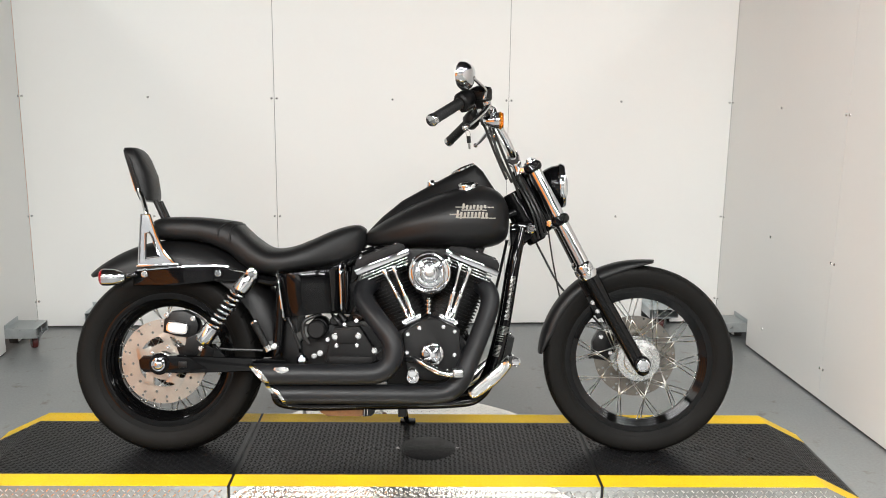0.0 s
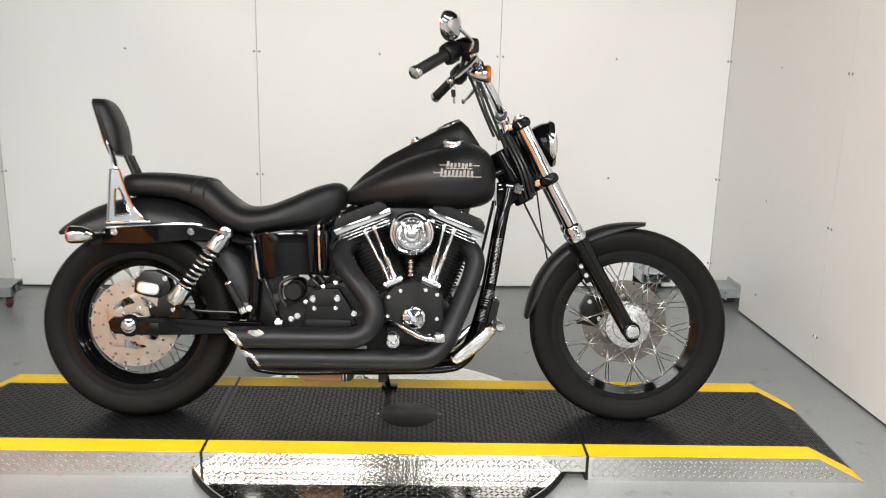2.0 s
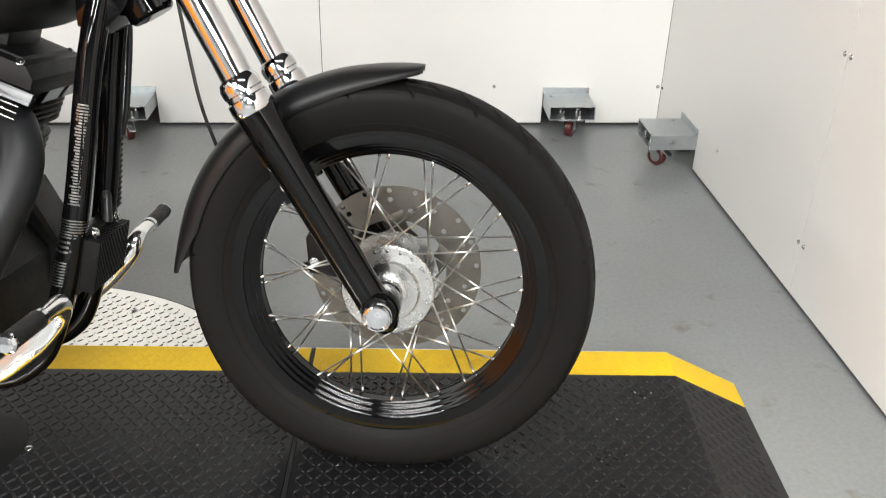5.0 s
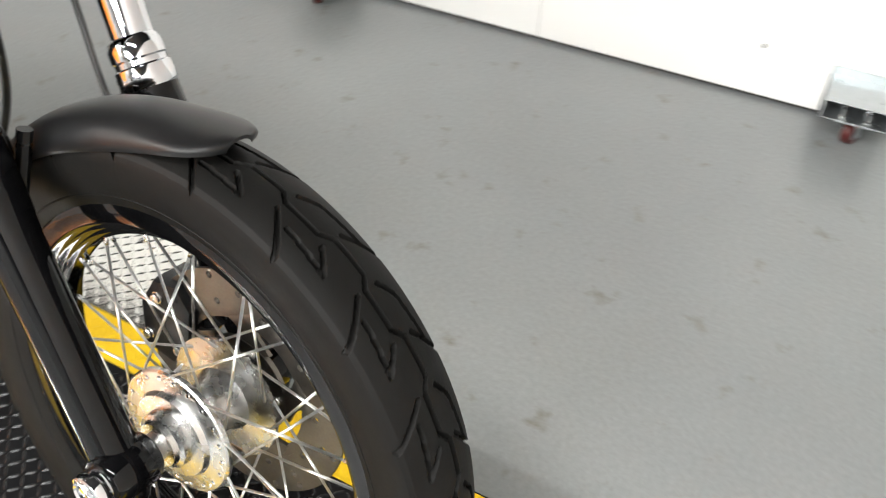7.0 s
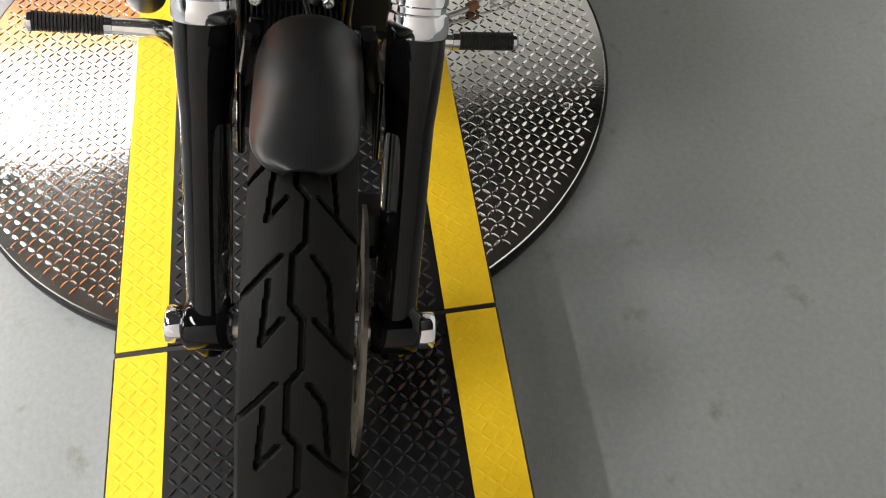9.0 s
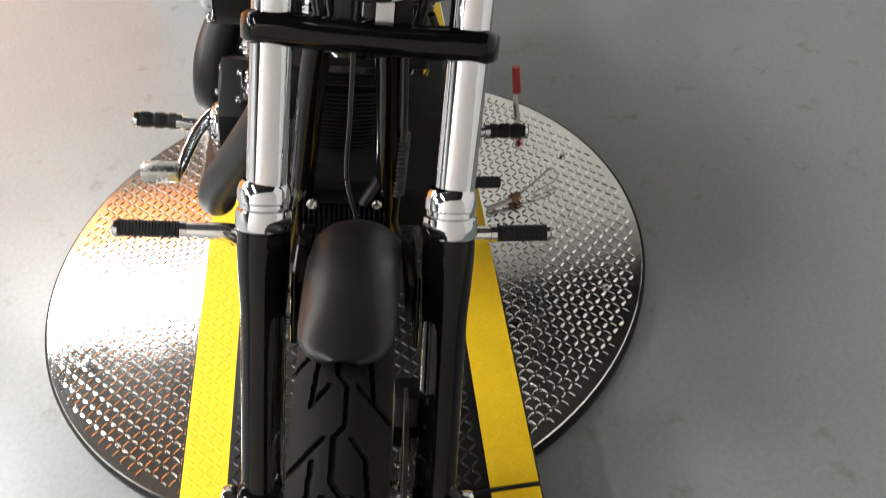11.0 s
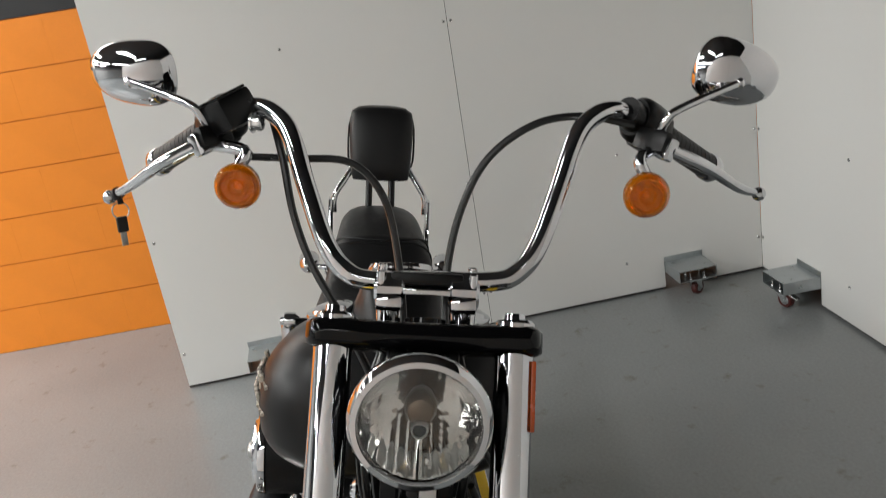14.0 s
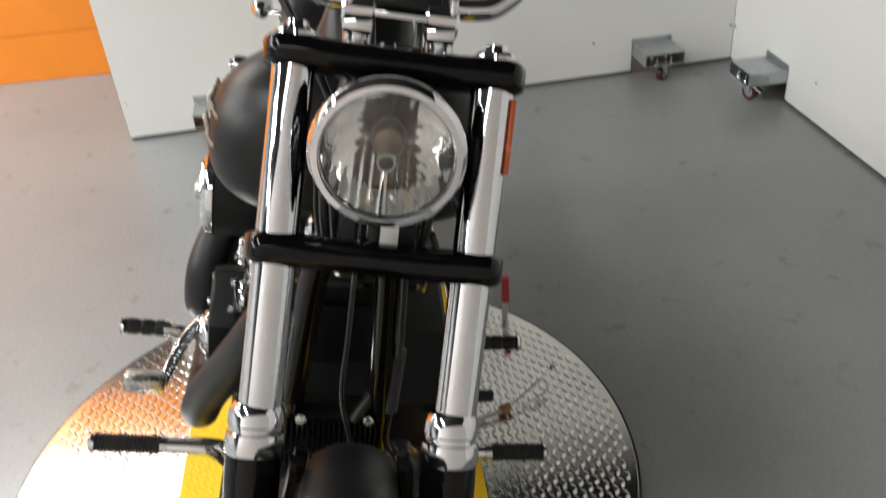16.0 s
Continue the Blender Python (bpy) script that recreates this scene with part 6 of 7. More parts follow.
for tilt, name in ((-22.5, "rear_cylinder"), (22.5, "front_cylinder")):
    m = Matrix.Translation(CRANK) @ Matrix.Rotation(radians(tilt), 4, "Y")
    bm = bmesh.new()
    cyl(bm, m @ Vector((0, 0, 0.12)), m @ Vector((0, 0, 0.34)), 0.058, seg=32)
    cylinder = part(name, bm, wrinkle, bike, "black finned engine cylinder")
    bm = bmesh.new()
    rounded_plate(0.08, 0.074, 0.2, 0.135, m, bm)
    part("barrel", bm, dark_cast, cylinder)
    for k in range(16):
        bm = bmesh.new()
        rounded_plate(0.086 + 0.004 * k / 15, 0.083, 0.0042, 0.14 + k * 0.0122, m, bm)
        part("fin", bm, wrinkle, cylinder)
    bm = bmesh.new()
    rounded_plate(0.07, 0.085, 0.07, 0.330, m, bm)
    part("cylinder_head", bm, wrinkle, cylinder, "black finned cylinder head")
    for k in range(5):
        bm = bmesh.new()
        rounded_plate(0.09, 0.108, 0.0045, 0.349 + k * 0.0100, m, bm)
        part("fin", bm, wrinkle, cylinder)
    for k in range(3):
        bm = bmesh.new()
        box(bm, m @ Vector((0, -0.1095, 0.3713 + k * 0.0100)), (0.168, 0.004, 0.0026), 0.0008, Matrix.Rotation(radians(tilt), 4, "Y"))
        part("fin_edge", bm, polished, cylinder, "bright machined fin edge")
    bm = bmesh.new()
    prism(bm, [(-0.098, 0.398), (-0.101, 0.418), (0.101, 0.418), (0.098, 0.398)], -0.114, 0.114, 0.002)
    part("rocker_base", bm, chrome, cylinder, "bright rocker box base", m)
    bm = bmesh.new()
    prism(bm, [(-0.094, 0.418), (-0.093, 0.436), (-0.078, 0.452), (0.078, 0.452), (0.093, 0.436), (0.094, 0.418)], -0.11, 0.11, 0.006)
    prism(bm, [(-0.07, 0.448), (-0.06, 0.456), (0.06, 0.456), (0.07, 0.448)], -0.085, 0.085, 0.004)
    part("rocker_cover", bm, wrinkle, cylinder, "black wrinkle rocker cover", m)
    for x, y in ((-0.066, -0.1), (0.0, -0.1), (0.066, -0.1), (-0.06, 0.095), (0.06, 0.095)):
        bm = bmesh.new()
        bolt(bm, m @ Vector((x, y, 0.447)), m.to_3x3() @ Vector((0, y * 6, 1)), 0.0068, 0.008)
        part("rocker_bolt", bm, bolt_mat, cylinder)

# crankcase, cam cover and gearbox
bm = bmesh.new()
prism(bm, [(-0.06, 0.235), (-0.08, 0.36), (-0.03, 0.44), (0.073, 0.485), (0.18, 0.44), (0.235, 0.36), (0.225, 0.26), (0.17, 0.215), (0.0, 0.21)], -0.12, 0.12, 0.015)
part("crankcase", bm, wrinkle, bike, "black engine crankcase")
bm = bmesh.new()
prism(bm, [(0.008, 0.315), (-0.006, 0.37), (-0.006, 0.44), (0.02, 0.463), (0.05, 0.478), (0.086, 0.498), (0.125, 0.48), (0.157, 0.468), (0.184, 0.45), (0.19, 0.36), (0.175, 0.305), (0.12, 0.28), (0.06, 0.28)], -0.205, -0.115, 0.012)
cam_cover = part("cam_cover", bm, wrinkle, bike, "black wrinkle cam cover")
for x, z in ((0.0095, 0.436), (0.048, 0.457), (0.129, 0.461), (0.167, 0.446), (0.167, 0.367), (0.007, 0.374), (0.143, 0.312), (0.04, 0.305)):
    bm = bmesh.new()
    bolt(bm, (x, -0.2045, z), (0, -1, 0), 0.0052, 0.006)
    part("cover_bolt", bm, bolt_mat, cam_cover)
bm = bmesh.new()
lathe(bm, [(0, 0.022), (0.009, 0.0225), (0.011, 0.02), (0.016, 0.019), (0.018, 0.0215), (0.028, 0.0195), (0.03, 0.016), (0.036, 0.014), (0.04, 0.009), (0.0415, 0.0), (0, 0)], Matrix.Translation((0.092, -0.205, 0.369)) @ basis((0, -1, 0)), 56)
part("timer_cover", bm, chrome, cam_cover, "round chrome timer cover")
bm = bmesh.new()
for k in range(5):
    a = 2 * math.pi * k / 5 + 0.3
    bolt(bm, (0.092 + 0.033 * math.cos(a), -0.218, 0.369 + 0.033 * math.sin(a)), (0, -1, 0), 0.0038, 0.004)
tagged(part("timer_screws", bm, bolt_mat, cam_cover), "small cover screws", "", "", "stuff")
# pushrod tubes and lifter blocks
for x0, z0, x1, z1 in ((-0.076, 0.648, 0.012, 0.485), (-0.043, 0.66, 0.028, 0.489), (0.187, 0.672, 0.143, 0.492), (0.221, 0.658, 0.158, 0.486)):
    a, b = Vector((x0, -0.118, z0)), Vector((x1, -0.150, z1))
    d = b - a
    bm = bmesh.new()
    n = d.length
    lathe(bm, [(0, 0), (0.0095, 0), (0.0095, 0.02), (0.0075, 0.024), (0.0075, n * 0.52), (0.0098, n * 0.53), (0.0098, n * 0.6), (0.0088, n * 0.61), (0.0088, n - 0.02), (0.0115, n - 0.018), (0.0115, n), (0, n)], Matrix.Translation(a) @ basis(d), 22)
    part("pushrod_tube", bm, chrome, bike, "chrome pushrod tube")
for x, tilt in ((0.022, -24), (0.148, 24)):
    bm = bmesh.new()
    box(bm, (x, -0.15, 0.481), (0.062, 0.036, 0.022), 0.006, Matrix.Rotation(radians(tilt), 4, "Y"))
    lb = part("lifter_block", bm, chrome, bike, "chrome lifter block")
    for dx in (-0.024, 0.024):
        bm = bmesh.new()
        bolt(bm, (x + dx, -0.166, 0.485 + dx * math.tan(radians(-tilt))), (0, -1, 0.3), 0.006, 0.008)
        part("lifter_bolt", bm, bolt_mat, lb)
bm = bmesh.new()
prof = [(0.004, 0)]
for k in range(4):
    prof += [(0.0105, k * 0.014 + 0.003), (0.0105, k * 0.014 + 0.008), (0.006, k * 0.014 + 0.01), (0.006, k * 0.014 + 0.013)]
lathe(bm, prof + [(0.004, 0.058)], Matrix.Translation((0.078, -0.155, 0.50)), 20)
part("oil_fitting", bm, chrome, bike, "ribbed chrome fitting below the air cleaner")
# air cleaner
am = Matrix.Translation((0.081, -0.15, 0.644)) @ basis((0, -1, 0))
bm = bmesh.new()
lathe(bm, [(0.0, -0.03), (0.06, -0.03), (0.068, -0.02), (0.071, 0.0), (0.071, 0.05), (0.066, 0.053), (0, 0.053)], am, 64)
air = part("air_cleaner", bm, wrinkle, bike, "round air cleaner with a black body")
bm = bmesh.new()
lathe(bm, [(0, 0.079), (0.010, 0.0795), (0.012, 0.077), (0.026, 0.0745), (0.028, 0.0765), (0.031, 0.0765), (0.033, 0.0735), (0.047, 0.0705), (0.049, 0.0735), (0.052, 0.0735), (0.055, 0.0685), (0.062, 0.065), (0.0655, 0.067), (0.0695, 0.064), (0.0715, 0.058), (0.0715, 0.053), (0, 0.053)], am, 80)
part("cover", bm, chrome, air, "stepped chrome cover")
bm = bmesh.new()
for k in range(34):
    a = 2 * math.pi * k / 34
    q = am @ Vector((0.0405 * math.cos(a), 0.0405 * math.sin(a), 0.0718))
    rot = basis((0, -1, 0)) @ Matrix.Rotation(a, 4, "Z")
    box(bm, q, (0.008, 0.003 if k % 3 else 0.0045, 0.003), 0.0006, rot)
part("cover_marks", bm, chrome, air, "raised ring of plain marks")
bm = bmesh.new()
lathe(bm, [(0, 0.087), (0.006, 0.0865), (0.0125, 0.0845), (0.0155, 0.0805), (0.016, 0.076), (0, 0.076)], am, 40)
for k in range(24):
    a = 2 * math.pi * k / 24
    bolt(bm, am @ Vector((0.0205 * math.cos(a), 0.0205 * math.sin(a), 0.0755)), (0, -1, 0), 0.0016, 0.0022)
part("cover_emblem", bm, steel, air, "plain round emblem in a beaded ring")
bm = bmesh.new()
box(bm, (0.078, -0.05, 0.62), (0.09, 0.14, 0.10), 0.015)
prism(bm, [(0.06, 0.47), (0.03, 0.56), (0.0, 0.62), (0.0, 0.68), (0.155, 0.68), (0.155, 0.62), (0.12, 0.56), (0.09, 0.47)], -0.02, 0.03, 0.01)
cyl(bm, (0.0, -0.02, 0.60), (0.15, -0.02, 0.60), 0.028, seg=20)
part("intake", bm, dark_cast, bike)
# gearbox and its side cover
SET[0] = Matrix.Translation((-0.018, 0, -0.003))
bm = bmesh.new()
prism(bm, [(-0.36, 0.30), (-0.36, 0.40), (-0.27, 0.46), (-0.18, 0.475), (-0.09, 0.44), (-0.03, 0.37), (-0.05, 0.26), (-0.34, 0.255)], -0.085, 0.09, 0.014)
part("gearbox", bm, wrinkle, bike, "black gearbox casing")
bm = bmesh.new()
prism(bm, [(-0.27, 0.345), (-0.25, 0.42), (-0.235, 0.455), (-0.15, 0.46), (-0.11, 0.40), (-0.09, 0.345), (-0.12, 0.32), (-0.25, 0.32)], -0.145, -0.095, 0.012)
box(bm, (-0.18, -0.149, 0.343), (0.15, 0.012, 0.03), 0.006)
box(bm, (-0.193, -0.146, 0.425), (0.07, 0.008, 0.05), 0.004)
gcov = part("gearbox_cover", bm, wrinkle, bike, "black gearbox side cover")
for x, z, r in ((-0.232, 0.424, 0.0095), (-0.155, 0.427, 0.0095), (-0.228, 0.392, 0.0055), (-0.158, 0.394, 0.0055), (-0.1, 0.375, 0.009), (-0.285, 0.365, 0.0085), (-0.305, 0.355, 0.008)):
    bm = bmesh.new()
    bolt(bm, (x, -0.146 if -0.25 < x < -0.13 else -0.135, z), (0, -1, 0), r, 0.011)
    part("cover_bolt", bm, bolt_mat, gcov)
bm = bmesh.new()
lathe(bm, [(0.0, 0.004), (0.020, 0.004), (0.0205, 0.012), (0.023, 0.012), (0.0235, 0.0), (0, 0.0)], Matrix.Translation((-0.085, -0.125, 0.365)) @ basis((0, -1, 0)), 32)
box(bm, (-0.085, -0.132, 0.365), (0.036, 0.006, 0.006), 0.001, Matrix.Rotation(radians(-45), 4, "Y"))
part("filler_plug", bm, dark_cast, gcov, "round slotted plug")
bm = bmesh.new()
lathe(bm, [(0, 0.03), (0.026, 0.03), (0.032, 0.024), (0.034, 0.0), (0, 0)], Matrix.Translation((-0.30, -0.105, 0.445)) @ basis((0, -1, 0)), 36)
part("starter_end", bm, wrinkle, bike, "black round starter end")
bm = bmesh.new()
sweep(bm, [(-0.285, -0.11, 0.50), (-0.34, -0.12, 0.475), (-0.345, -0.12, 0.43), (-0.325, -0.12, 0.395)], 0.007, 10, 6)
part("starter_cable", bm, cable_black, bike)
bm = bmesh.new()
lathe(bm, [(0, 0.02), (0.012, 0.018), (0.02, 0.008), (0.021, 0.0), (0, 0)], Matrix.Translation((-0.345, -0.14, 0.342)) @ basis((0, -1, 0.2)), 28)
part("pivot_cap", bm, chrome, bike, "chrome pivot cap")
# starter body, hoses and brackets crowded above the gearbox
bm = bmesh.new()
lathe(bm, [(0, 0.0), (0.03, 0.0), (0.034, 0.006), (0.034, 0.10), (0.026, 0.11), (0.026, 0.13), (0, 0.13)], Matrix.Translation((-0.295, -0.10, 0.452)) @ basis((0, 1, 0)), 28)
part("starter_motor", bm, dark_cast, bike, "black starter motor")
for p, q, r in (((-0.225, -0.09, 0.50), (-0.20, -0.10, 0.47), 0.012), ((-0.24, -0.105, 0.475), (-0.24, -0.05, 0.475), 0.016), ((-0.16, -0.10, 0.49), (-0.15, -0.06, 0.49), 0.02)):
    bm = bmesh.new()
    cyl(bm, p, q, r, seg=18, bev=0.003)
    part("fitting", bm, dark_cast, bike)
for pts in ([(-0.25, -0.10, 0.50), (-0.235, -0.125, 0.485), (-0.215, -0.125, 0.462), (-0.21, -0.10, 0.44)], [(-0.18, -0.10, 0.50), (-0.16, -0.13, 0.50), (-0.13, -0.135, 0.485), (-0.10, -0.11, 0.47)], [(-0.40, -0.12, 0.49), (-0.385, -0.13, 0.46), (-0.37, -0.125, 0.42), (-0.355, -0.12, 0.38)]):
    bm = bmesh.new()
    sweep(bm, pts, 0.0055, 10, 6)
    part("hose", bm, cable_black, bike, "thin black hose")
for x, z in ((-0.163, 0.476), (-0.205, 0.462), (-0.262, 0.41)):
    bm = bmesh.new()
    bolt(bm, (x, -0.112, z), (0, -1, 0.1), 0.0058, 0.007)
    part("bracket_bolt", bm, bolt_mat, bike)
SET[0] = Matrix.Translation((-0.010, 0, 0))
# oil pan, cross member
bm = bmesh.new()
prism(bm, [(-0.307, 0.172), (-0.295, 0.152), (-0.27, 0.139), (-0.148, 0.139), (-0.146, 0.172)], -0.098, 0.09, 0.005)
part("oil_pan", bm, brass, bike, "rust-brown underside plate")
bm = bmesh.new()
prism(bm, [(-0.146, 0.138), (-0.146, 0.17), (-0.112, 0.17), (-0.106, 0.152), (-0.118, 0.14)], -0.1, -0.05, 0.004)
plug = part("plug_connector", bm, dark_cast, bike, "black plug connector with a bright clip")
bm = bmesh.new()
for x in (-0.142, -0.131):
    box(bm, (x, -0.101, 0.154), (0.0025, 0.003, 0.024), 0.0006)
part("clip", bm, bolt_mat, plug, "bright wire clip")
bm = bmesh.new()
box(bm, (-0.02, -0.085, 0.177), (0.10, 0.012, 0.025), 0.004)
box(bm, (-0.01, -0.08, 0.155), (0.03, 0.02, 0.04), 0.005)
part("jack_point", bm, dark_cast, bike)
for x in (-0.025, 0.018):
    bm = bmesh.new()
    bolt(bm, (x, -0.092, 0.178), (0, -1, 0), 0.0075, 0.008)
    part("frame_bolt", bm, bolt_mat, bike)

# exhausts
def pipe(name, pts, r, label):
    """A bent pipe whose end is cut on the slant, with a thin bright lip and a dark throat."""
    bm = bmesh.new()
    sweep(bm, pts, r, 36, 8, False)
    end = Vector(pts[-1])

    def ring(shift, rr, slant=1.0):
        out = []
        for i in range(36):
            a = 2 * math.pi * i / 36
            out.append((end.x + shift - slant * (0.027 * (1 + math.sin(a)) + 0.017 * (1 + math.cos(a))), end.y + r * rr * math.cos(a), end.z + r * rr * math.sin(a)))
        return out
    rings_to(bm, [ring(0.004, 0.999, 0.0), ring(-0.006, 1.0)], False)
    ob = part(name, bm, pipe_black, bike, label)
    bm = bmesh.new()
    rings_to(bm, [ring(-0.004, 1.004), ring(-0.014, 1.012), ring(-0.0165, 0.985), ring(-0.0165, 0.93), ring(0.012, 0.90)], False)
    part("pipe_tip", bm, polished, ob, "thin slash-cut chrome lip")
    bm = bmesh.new()
    rings_to(bm, [ring(0.012, 0.90), ring(0.05, 0.885)], False)
    part("pipe_liner", bm, liner, ob, "pale brown inside of the pipe")
    bm = bmesh.new()
    rings_to(bm, [ring(0.05, 0.885), ring(0.14, 0.87, 0.0)], True)
    part("pipe_throat", bm, throat_dark, ob, "dark throat of the pipe")
    return ob


upper = pipe("exhaust_pipe", [(-0.118, -0.060, 0.61), (-0.143, -0.100, 0.5843), (-0.145, -0.140, 0.5528), (-0.118, -0.180, 0.5109), (-0.081, -0.210, 0.4669), (-0.048, -0.228, 0.4239), (-0.037, -0.234, 0.382), (-0.049, -0.236, 0.336), (-0.088, -0.237, 0.31), (-0.143, -0.237, 0.3045), (-0.303, -0.238, 0.304), (-0.428, -0.238, 0.304)], 0.0345, "matte black rear exhaust pipe")
lower = pipe("exhaust_pipe", [(0.259, -0.050, 0.605), (0.282, -0.085, 0.5843), (0.293, -0.110, 0.5476), (0.281, -0.132, 0.4973), (0.249, -0.165, 0.4187), (0.215, -0.198, 0.3401), (0.193, -0.212, 0.291), (0.162, -0.217, 0.254), (0.117, -0.217, 0.238), (0.047, -0.216, 0.235), (-0.153, -0.215, 0.235), (-0.376, -0.214, 0.235)], 0.0335, "matte black front exhaust pipe")
bm = bmesh.new()
prism(bm, [(-0.43, 0.323), (-0.424, 0.332), (-0.408, 0.329), (-0.396, 0.334), (-0.383, 0.329), (-0.377, 0.321), (-0.39, 0.313), (-0.402, 0.310), (-0.416, 0.314)], -0.2735, -0.2655, 0.0015)
part("pipe_badge", bm, polished, upper, "bright plain badge")
bm = bmesh.new()
box(bm, (-0.41, -0.243, 0.281), (0.01, 0.006, 0.006), 0.002)
bolt(bm, (-0.41, -0.243, 0.281), (0, -1, 0), 0.004, 0.004)
part("clamp_screw", bm, bolt_mat, upper)
bm = bmesh.new()
box(bm, (-0.36, -0.16, 0.205), (0.10, 0.06, 0.012), 0.003)
box(bm, (-0.42, -0.2, 0.226), (0.05, 0.02, 0.018), 0.004)
part("pipe_hanger", bm, dark_cast, bike)

# regulator with fins, in front of the frame
bm = bmesh.new()
box(bm, (0.338, 0.0, 0.378), (0.03, 0.15, 0.10), 0.008, Matrix.Rotation(radians(12), 4, "Y"))
reg = part("regulator", bm, dark_cast, bike, "black finned voltage regulator")
for k in range(-9, 10):
    bm = bmesh.new()
    box(bm, (0.362, k * 0.0078, 0.375), (0.026, 0.0025, 0.085), 0, Matrix.Rotation(radians(12), 4, "Y"))
    part("fin", bm, dark_cast, reg)
for s in (-1, 1):
    bm = bmesh.new()
    bolt(bm, (0.368, s * 0.05, 0.425), (1, 0, 0.2), 0.007, 0.006)
    part("mount_bolt", bm, bolt_mat, reg)

# primary cover on the left, pulley belt guard
bm = bmesh.new()
prism(bm, [(-0.34, 0.30), (-0.34, 0.43), (-0.27, 0.47), (0.05, 0.49), (0.2, 0.47), (0.255, 0.36), (0.22, 0.245), (0.05, 0.225), (-0.25, 0.25)], 0.085, 0.19, 0.018, 3)
prim = part("primary_cover", bm, wrinkle, bike, "black primary drive cover")
for x, z in ((0.19, 0.38), (0.12, 0.425), (-0.05, 0.45), (-0.2, 0.46), (0.17, 0.27), (0.0, 0.24)):
    bm = bmesh.new()
    bolt(bm, (x, 0.19, z), (0, 1, 0), 0.006, 0.006)
    part("cover_bolt", bm, bolt_mat, prim)

# ---- foot controls ----
SET[0] = Matrix()
def ribbed_peg(name, p0, p1, r, label, ribs=20):
    a, b = Vector(p0), Vector(p1)
    d = b - a
    n = d.length
    bm = bmesh.new()
    prof = [(0, 0)]
    for k in range(ribs):
        h = n * k / ribs
        prof += [(r, h + n / ribs * 0.1), (r, h + n / ribs * 0.7), (r * 0.88, h + n / ribs * 0.76), (r * 0.88, h + n / ribs * 0.98)]
    lathe(bm, prof + [(0, n)], Matrix.Translation(a) @ basis(d), 22)
    ob = part(name, bm, soft_rubber, bike, label)
    bm = bmesh.new()
    lathe(bm, [(0, 0.008), (r * 0.8, 0.0075), (r * 1.05, 0.004), (r * 1.1, -0.001), (0, -0.002)], Matrix.Translation(b) @ basis(d), 22)
    part("peg_cap", bm, chrome, ob, "chrome peg end")
    bm = bmesh.new()
    lathe(bm, [(0, 0.004), (r * 1.05, 0.004), (r * 1.05, -0.006), (0, -0.006)], Matrix.Translation(a) @ basis(d), 22)
    part("peg_collar", bm, chrome, ob, "chrome peg collar")
    return ob


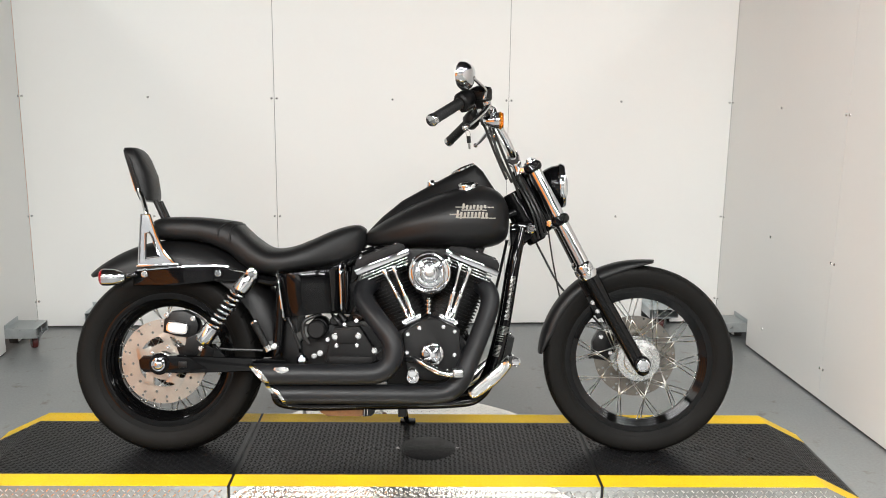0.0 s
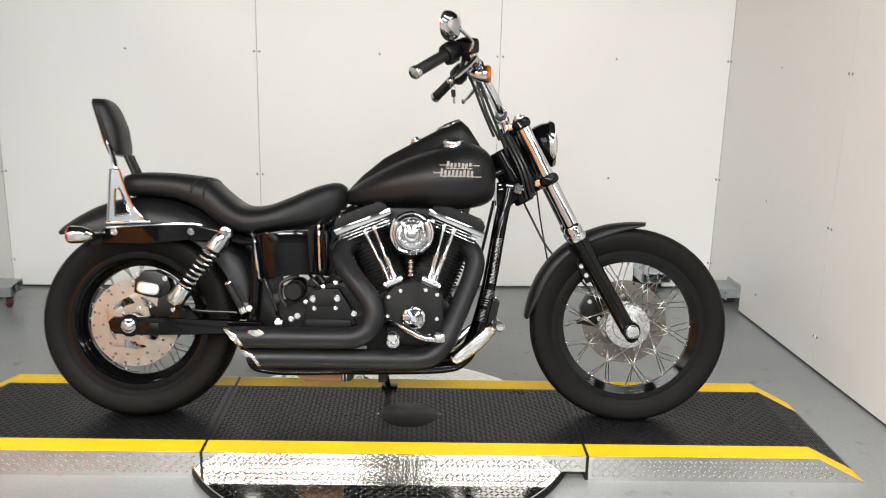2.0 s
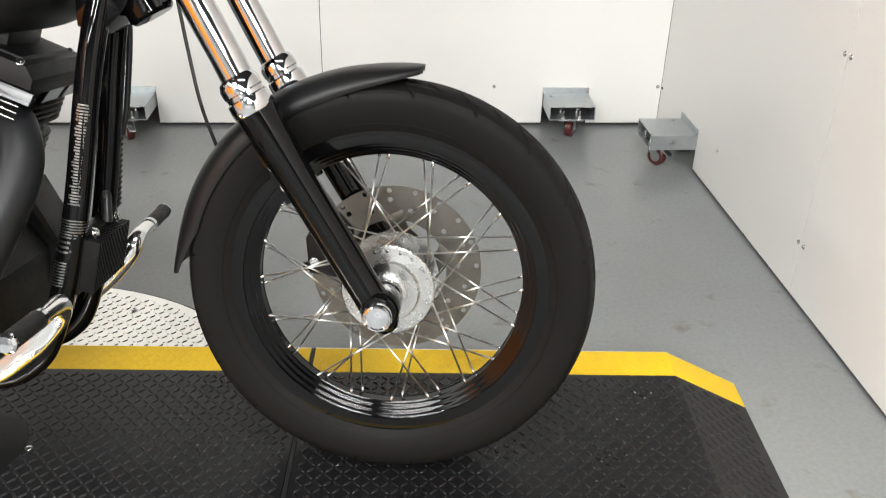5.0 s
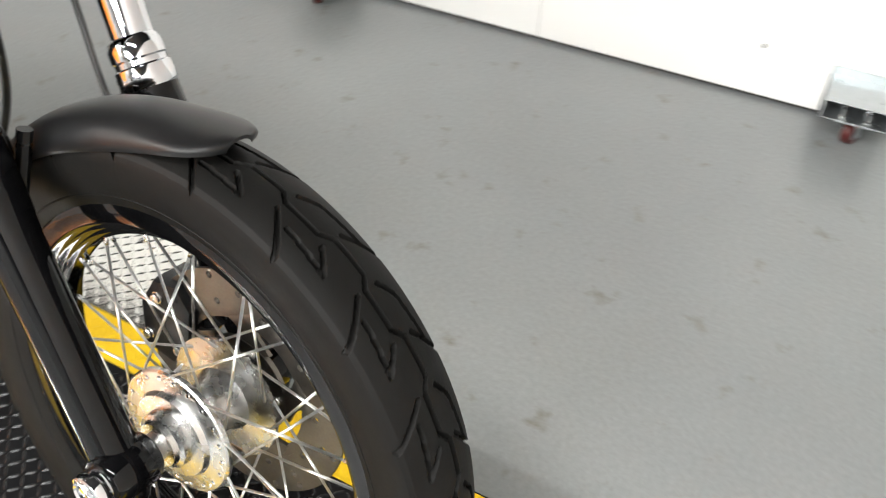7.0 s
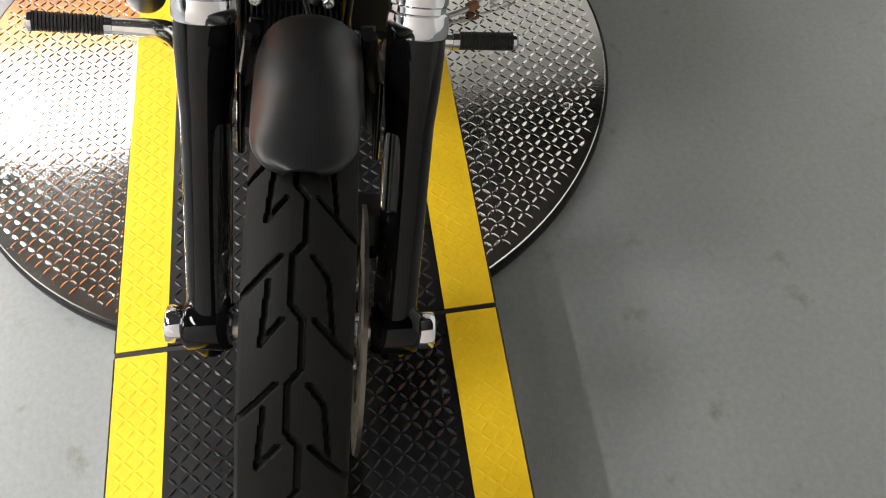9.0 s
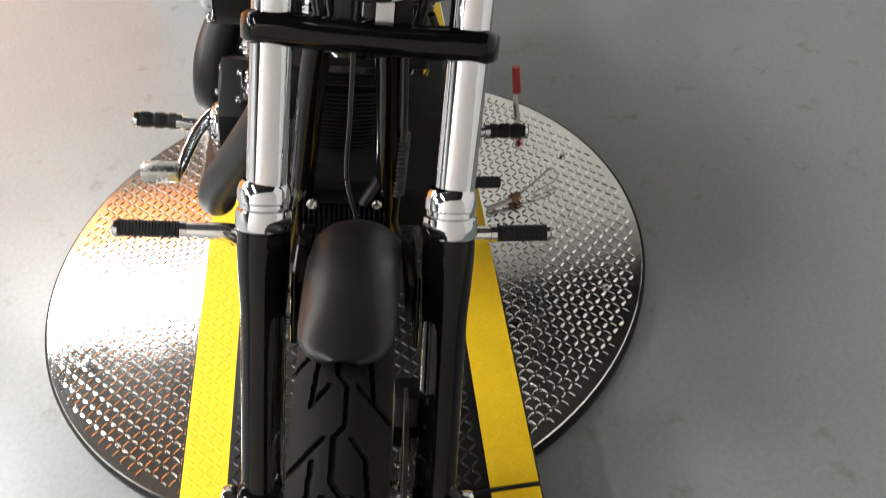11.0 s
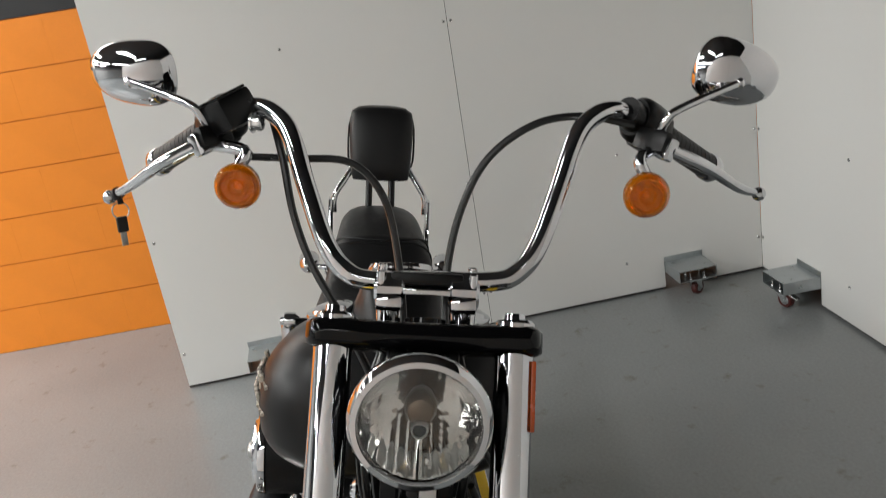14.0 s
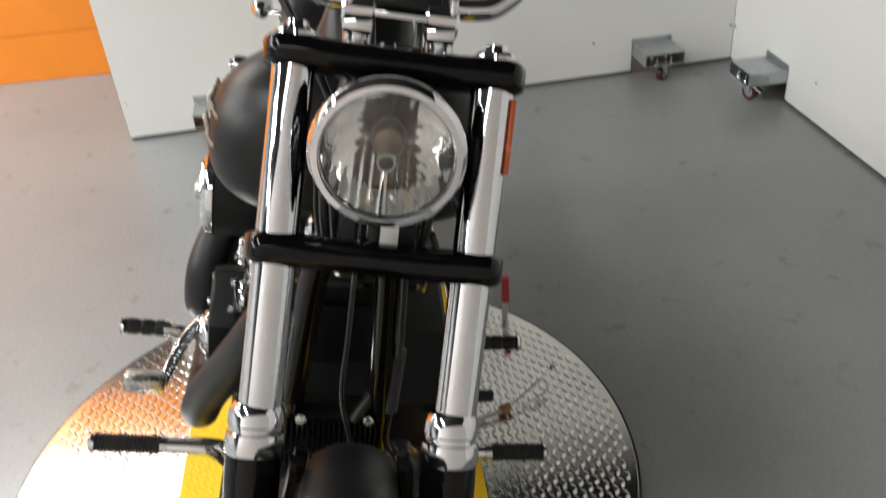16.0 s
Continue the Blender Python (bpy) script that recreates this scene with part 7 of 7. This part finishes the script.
for s in (-1, 1):
    ribbed_peg("highway_peg", (0.348, s * 0.250, 0.357), (0.350, s * (0.347 if s < 0 else 0.338), 0.362), 0.0138, "ribbed black highway peg with chrome ends")
    bm = bmesh.new()
    rows = []
    for x, y, z, w, h in interp_rows([(0.214, 0.150, 0.222, 0.012, 0.007), (0.222, 0.152, 0.229, 0.021, 0.010), (0.255, 0.155, 0.255, 0.024, 0.011), (0.295, 0.162, 0.287, 0.023, 0.011), (0.330, 0.160, 0.322, 0.020, 0.0115), (0.346, 0.168, 0.344, 0.0185, 0.0135), (0.349, 0.19, 0.355, 0.0145, 0.0145), (0.348, 0.258, 0.357, 0.0115, 0.0115)], 36):
        k = min(1.0, max(0.0, (y - 0.160) / 0.03))
        along = Vector((0.77 * (1 - k), s * (0.08 + 0.92 * k), 0.63 * (1 - k))).normalized()
        wide = Vector((0.63, 0, -0.77))
        flat = along.cross(wide).normalized()
        rows.append([Vector((x, s * y, z)) + wide * (w * math.cos(t)) + flat * (h * math.sin(t)) for t in (2 * math.pi * e / 24 for e in range(24))])
    rings_to(bm, rows)
    part("peg_arm", bm, polished, bike, "broad polished highway peg arm")
    ribbed_peg("passenger_peg", (-0.476, s * 0.185, 0.39), (-0.519, s * 0.195, 0.472), 0.0125, "folded ribbed black passenger peg with a bright end", 12)
    bm = bmesh.new()
    cyl(bm, (-0.468, s * 0.184, 0.374), (-0.4765, s * 0.185, 0.391), 0.013, seg=18, bev=0.002)
    cyl(bm, (-0.452, s * 0.18, 0.392), (-0.452, s * 0.10, 0.392), 0.009, seg=14)
    box(bm, (-0.462, s * 0.178, 0.386), (0.032, 0.014, 0.014), 0.003)
    part("peg_joint", bm, polished, bike, "bright folding joint of the passenger peg")
    ribbed_peg("foot_peg", (0.018, s * 0.292, 0.322), (0.018, s * 0.366, 0.325), 0.015, "black foot peg with chrome ends", 3)
    bm = bmesh.new()
    cyl(bm, (0.018, s * 0.19, 0.30), (0.018, s * 0.292, 0.322), 0.011, seg=18)
    bolt(bm, (0.018, s * 0.27, 0.30), (0, s, 0), 0.016, 0.012)
    part("peg_mount", bm, chrome, bike, "chrome peg mount")
    bm = bmesh.new()
    cyl(bm, (0.018, s * 0.09, 0.26), (0.018, s * 0.2, 0.305), 0.02, 0.014, seg=18)
    part("peg_bracket", bm, dark_cast, bike)
# brake pedal
bm = bmesh.new()
sweep(bm, [(0.0, -0.205, 0.350), (0.03, -0.228, 0.352), (0.062, -0.252, 0.338), (0.105, -0.27, 0.318), (0.145, -0.279, 0.312), (0.168, -0.286, 0.315)], [0.0125, 0.012, 0.0115, 0.011, 0.0105, 0.009], 14, 6)
part("brake_pedal", bm, chrome, bike, "curved chrome brake pedal")
bm = bmesh.new()
box(bm, (0.165, -0.307, 0.322), (0.034, 0.068, 0.028), 0.009)
part("pedal_pad", bm, cast_alu, bike, "polished pedal pad")
# shift lever on the left
bm = bmesh.new()
sweep(bm, [(0.02, 0.215, 0.30), (0.09, 0.22, 0.295), (0.15, 0.225, 0.30)], 0.006, 12, 5)
part("shift_lever", bm, chrome, bike, "chrome shift lever")
bm = bmesh.new()
cyl(bm, (0.15, 0.215, 0.30), (0.15, 0.30, 0.302), 0.0115, seg=18, bev=0.002)
part("shift_peg", bm, soft_rubber, bike, "black rubber shift peg")
# side stand on the left, foot on the deck
bm = bmesh.new()
sweep(bm, [(-0.03, 0.10, 0.19), (-0.015, 0.165, 0.10), (-0.01, 0.235, 0.064)], [0.012, 0.011, 0.009], 14, 6)
box(bm, (-0.006, 0.245, 0.060), (0.06, 0.03, 0.012), 0.004, Matrix.Rotation(radians(LEAN), 4, "X"))
part("side_stand", bm, gloss_black, bike, "black side stand")


# ---- blocks of the far wall ----
def block_mesh(material):
    bm = bmesh.new()
    box(bm, (0, 0, 0), (0.012, 0.4039, ROW - 0.004), 0.0005)
    me = bpy.data.meshes.new("block")
    bm.to_mesh(me)
    bm.free()
    me.materials.append(material)
    return me


BLOCKS = (block_mesh(orange), block_mesh(black_paint))
for row in range(11):
    for k in range(17):
        y = -4.6 + k * 0.404 + (0.202 if row % 2 else 0)
        shared("block", BLOCKS[1 if row in (7, 8) else 0], wall_block, Matrix.Translation((ORANGE_X - 0.0015, y, ROW * (row + 0.5))))
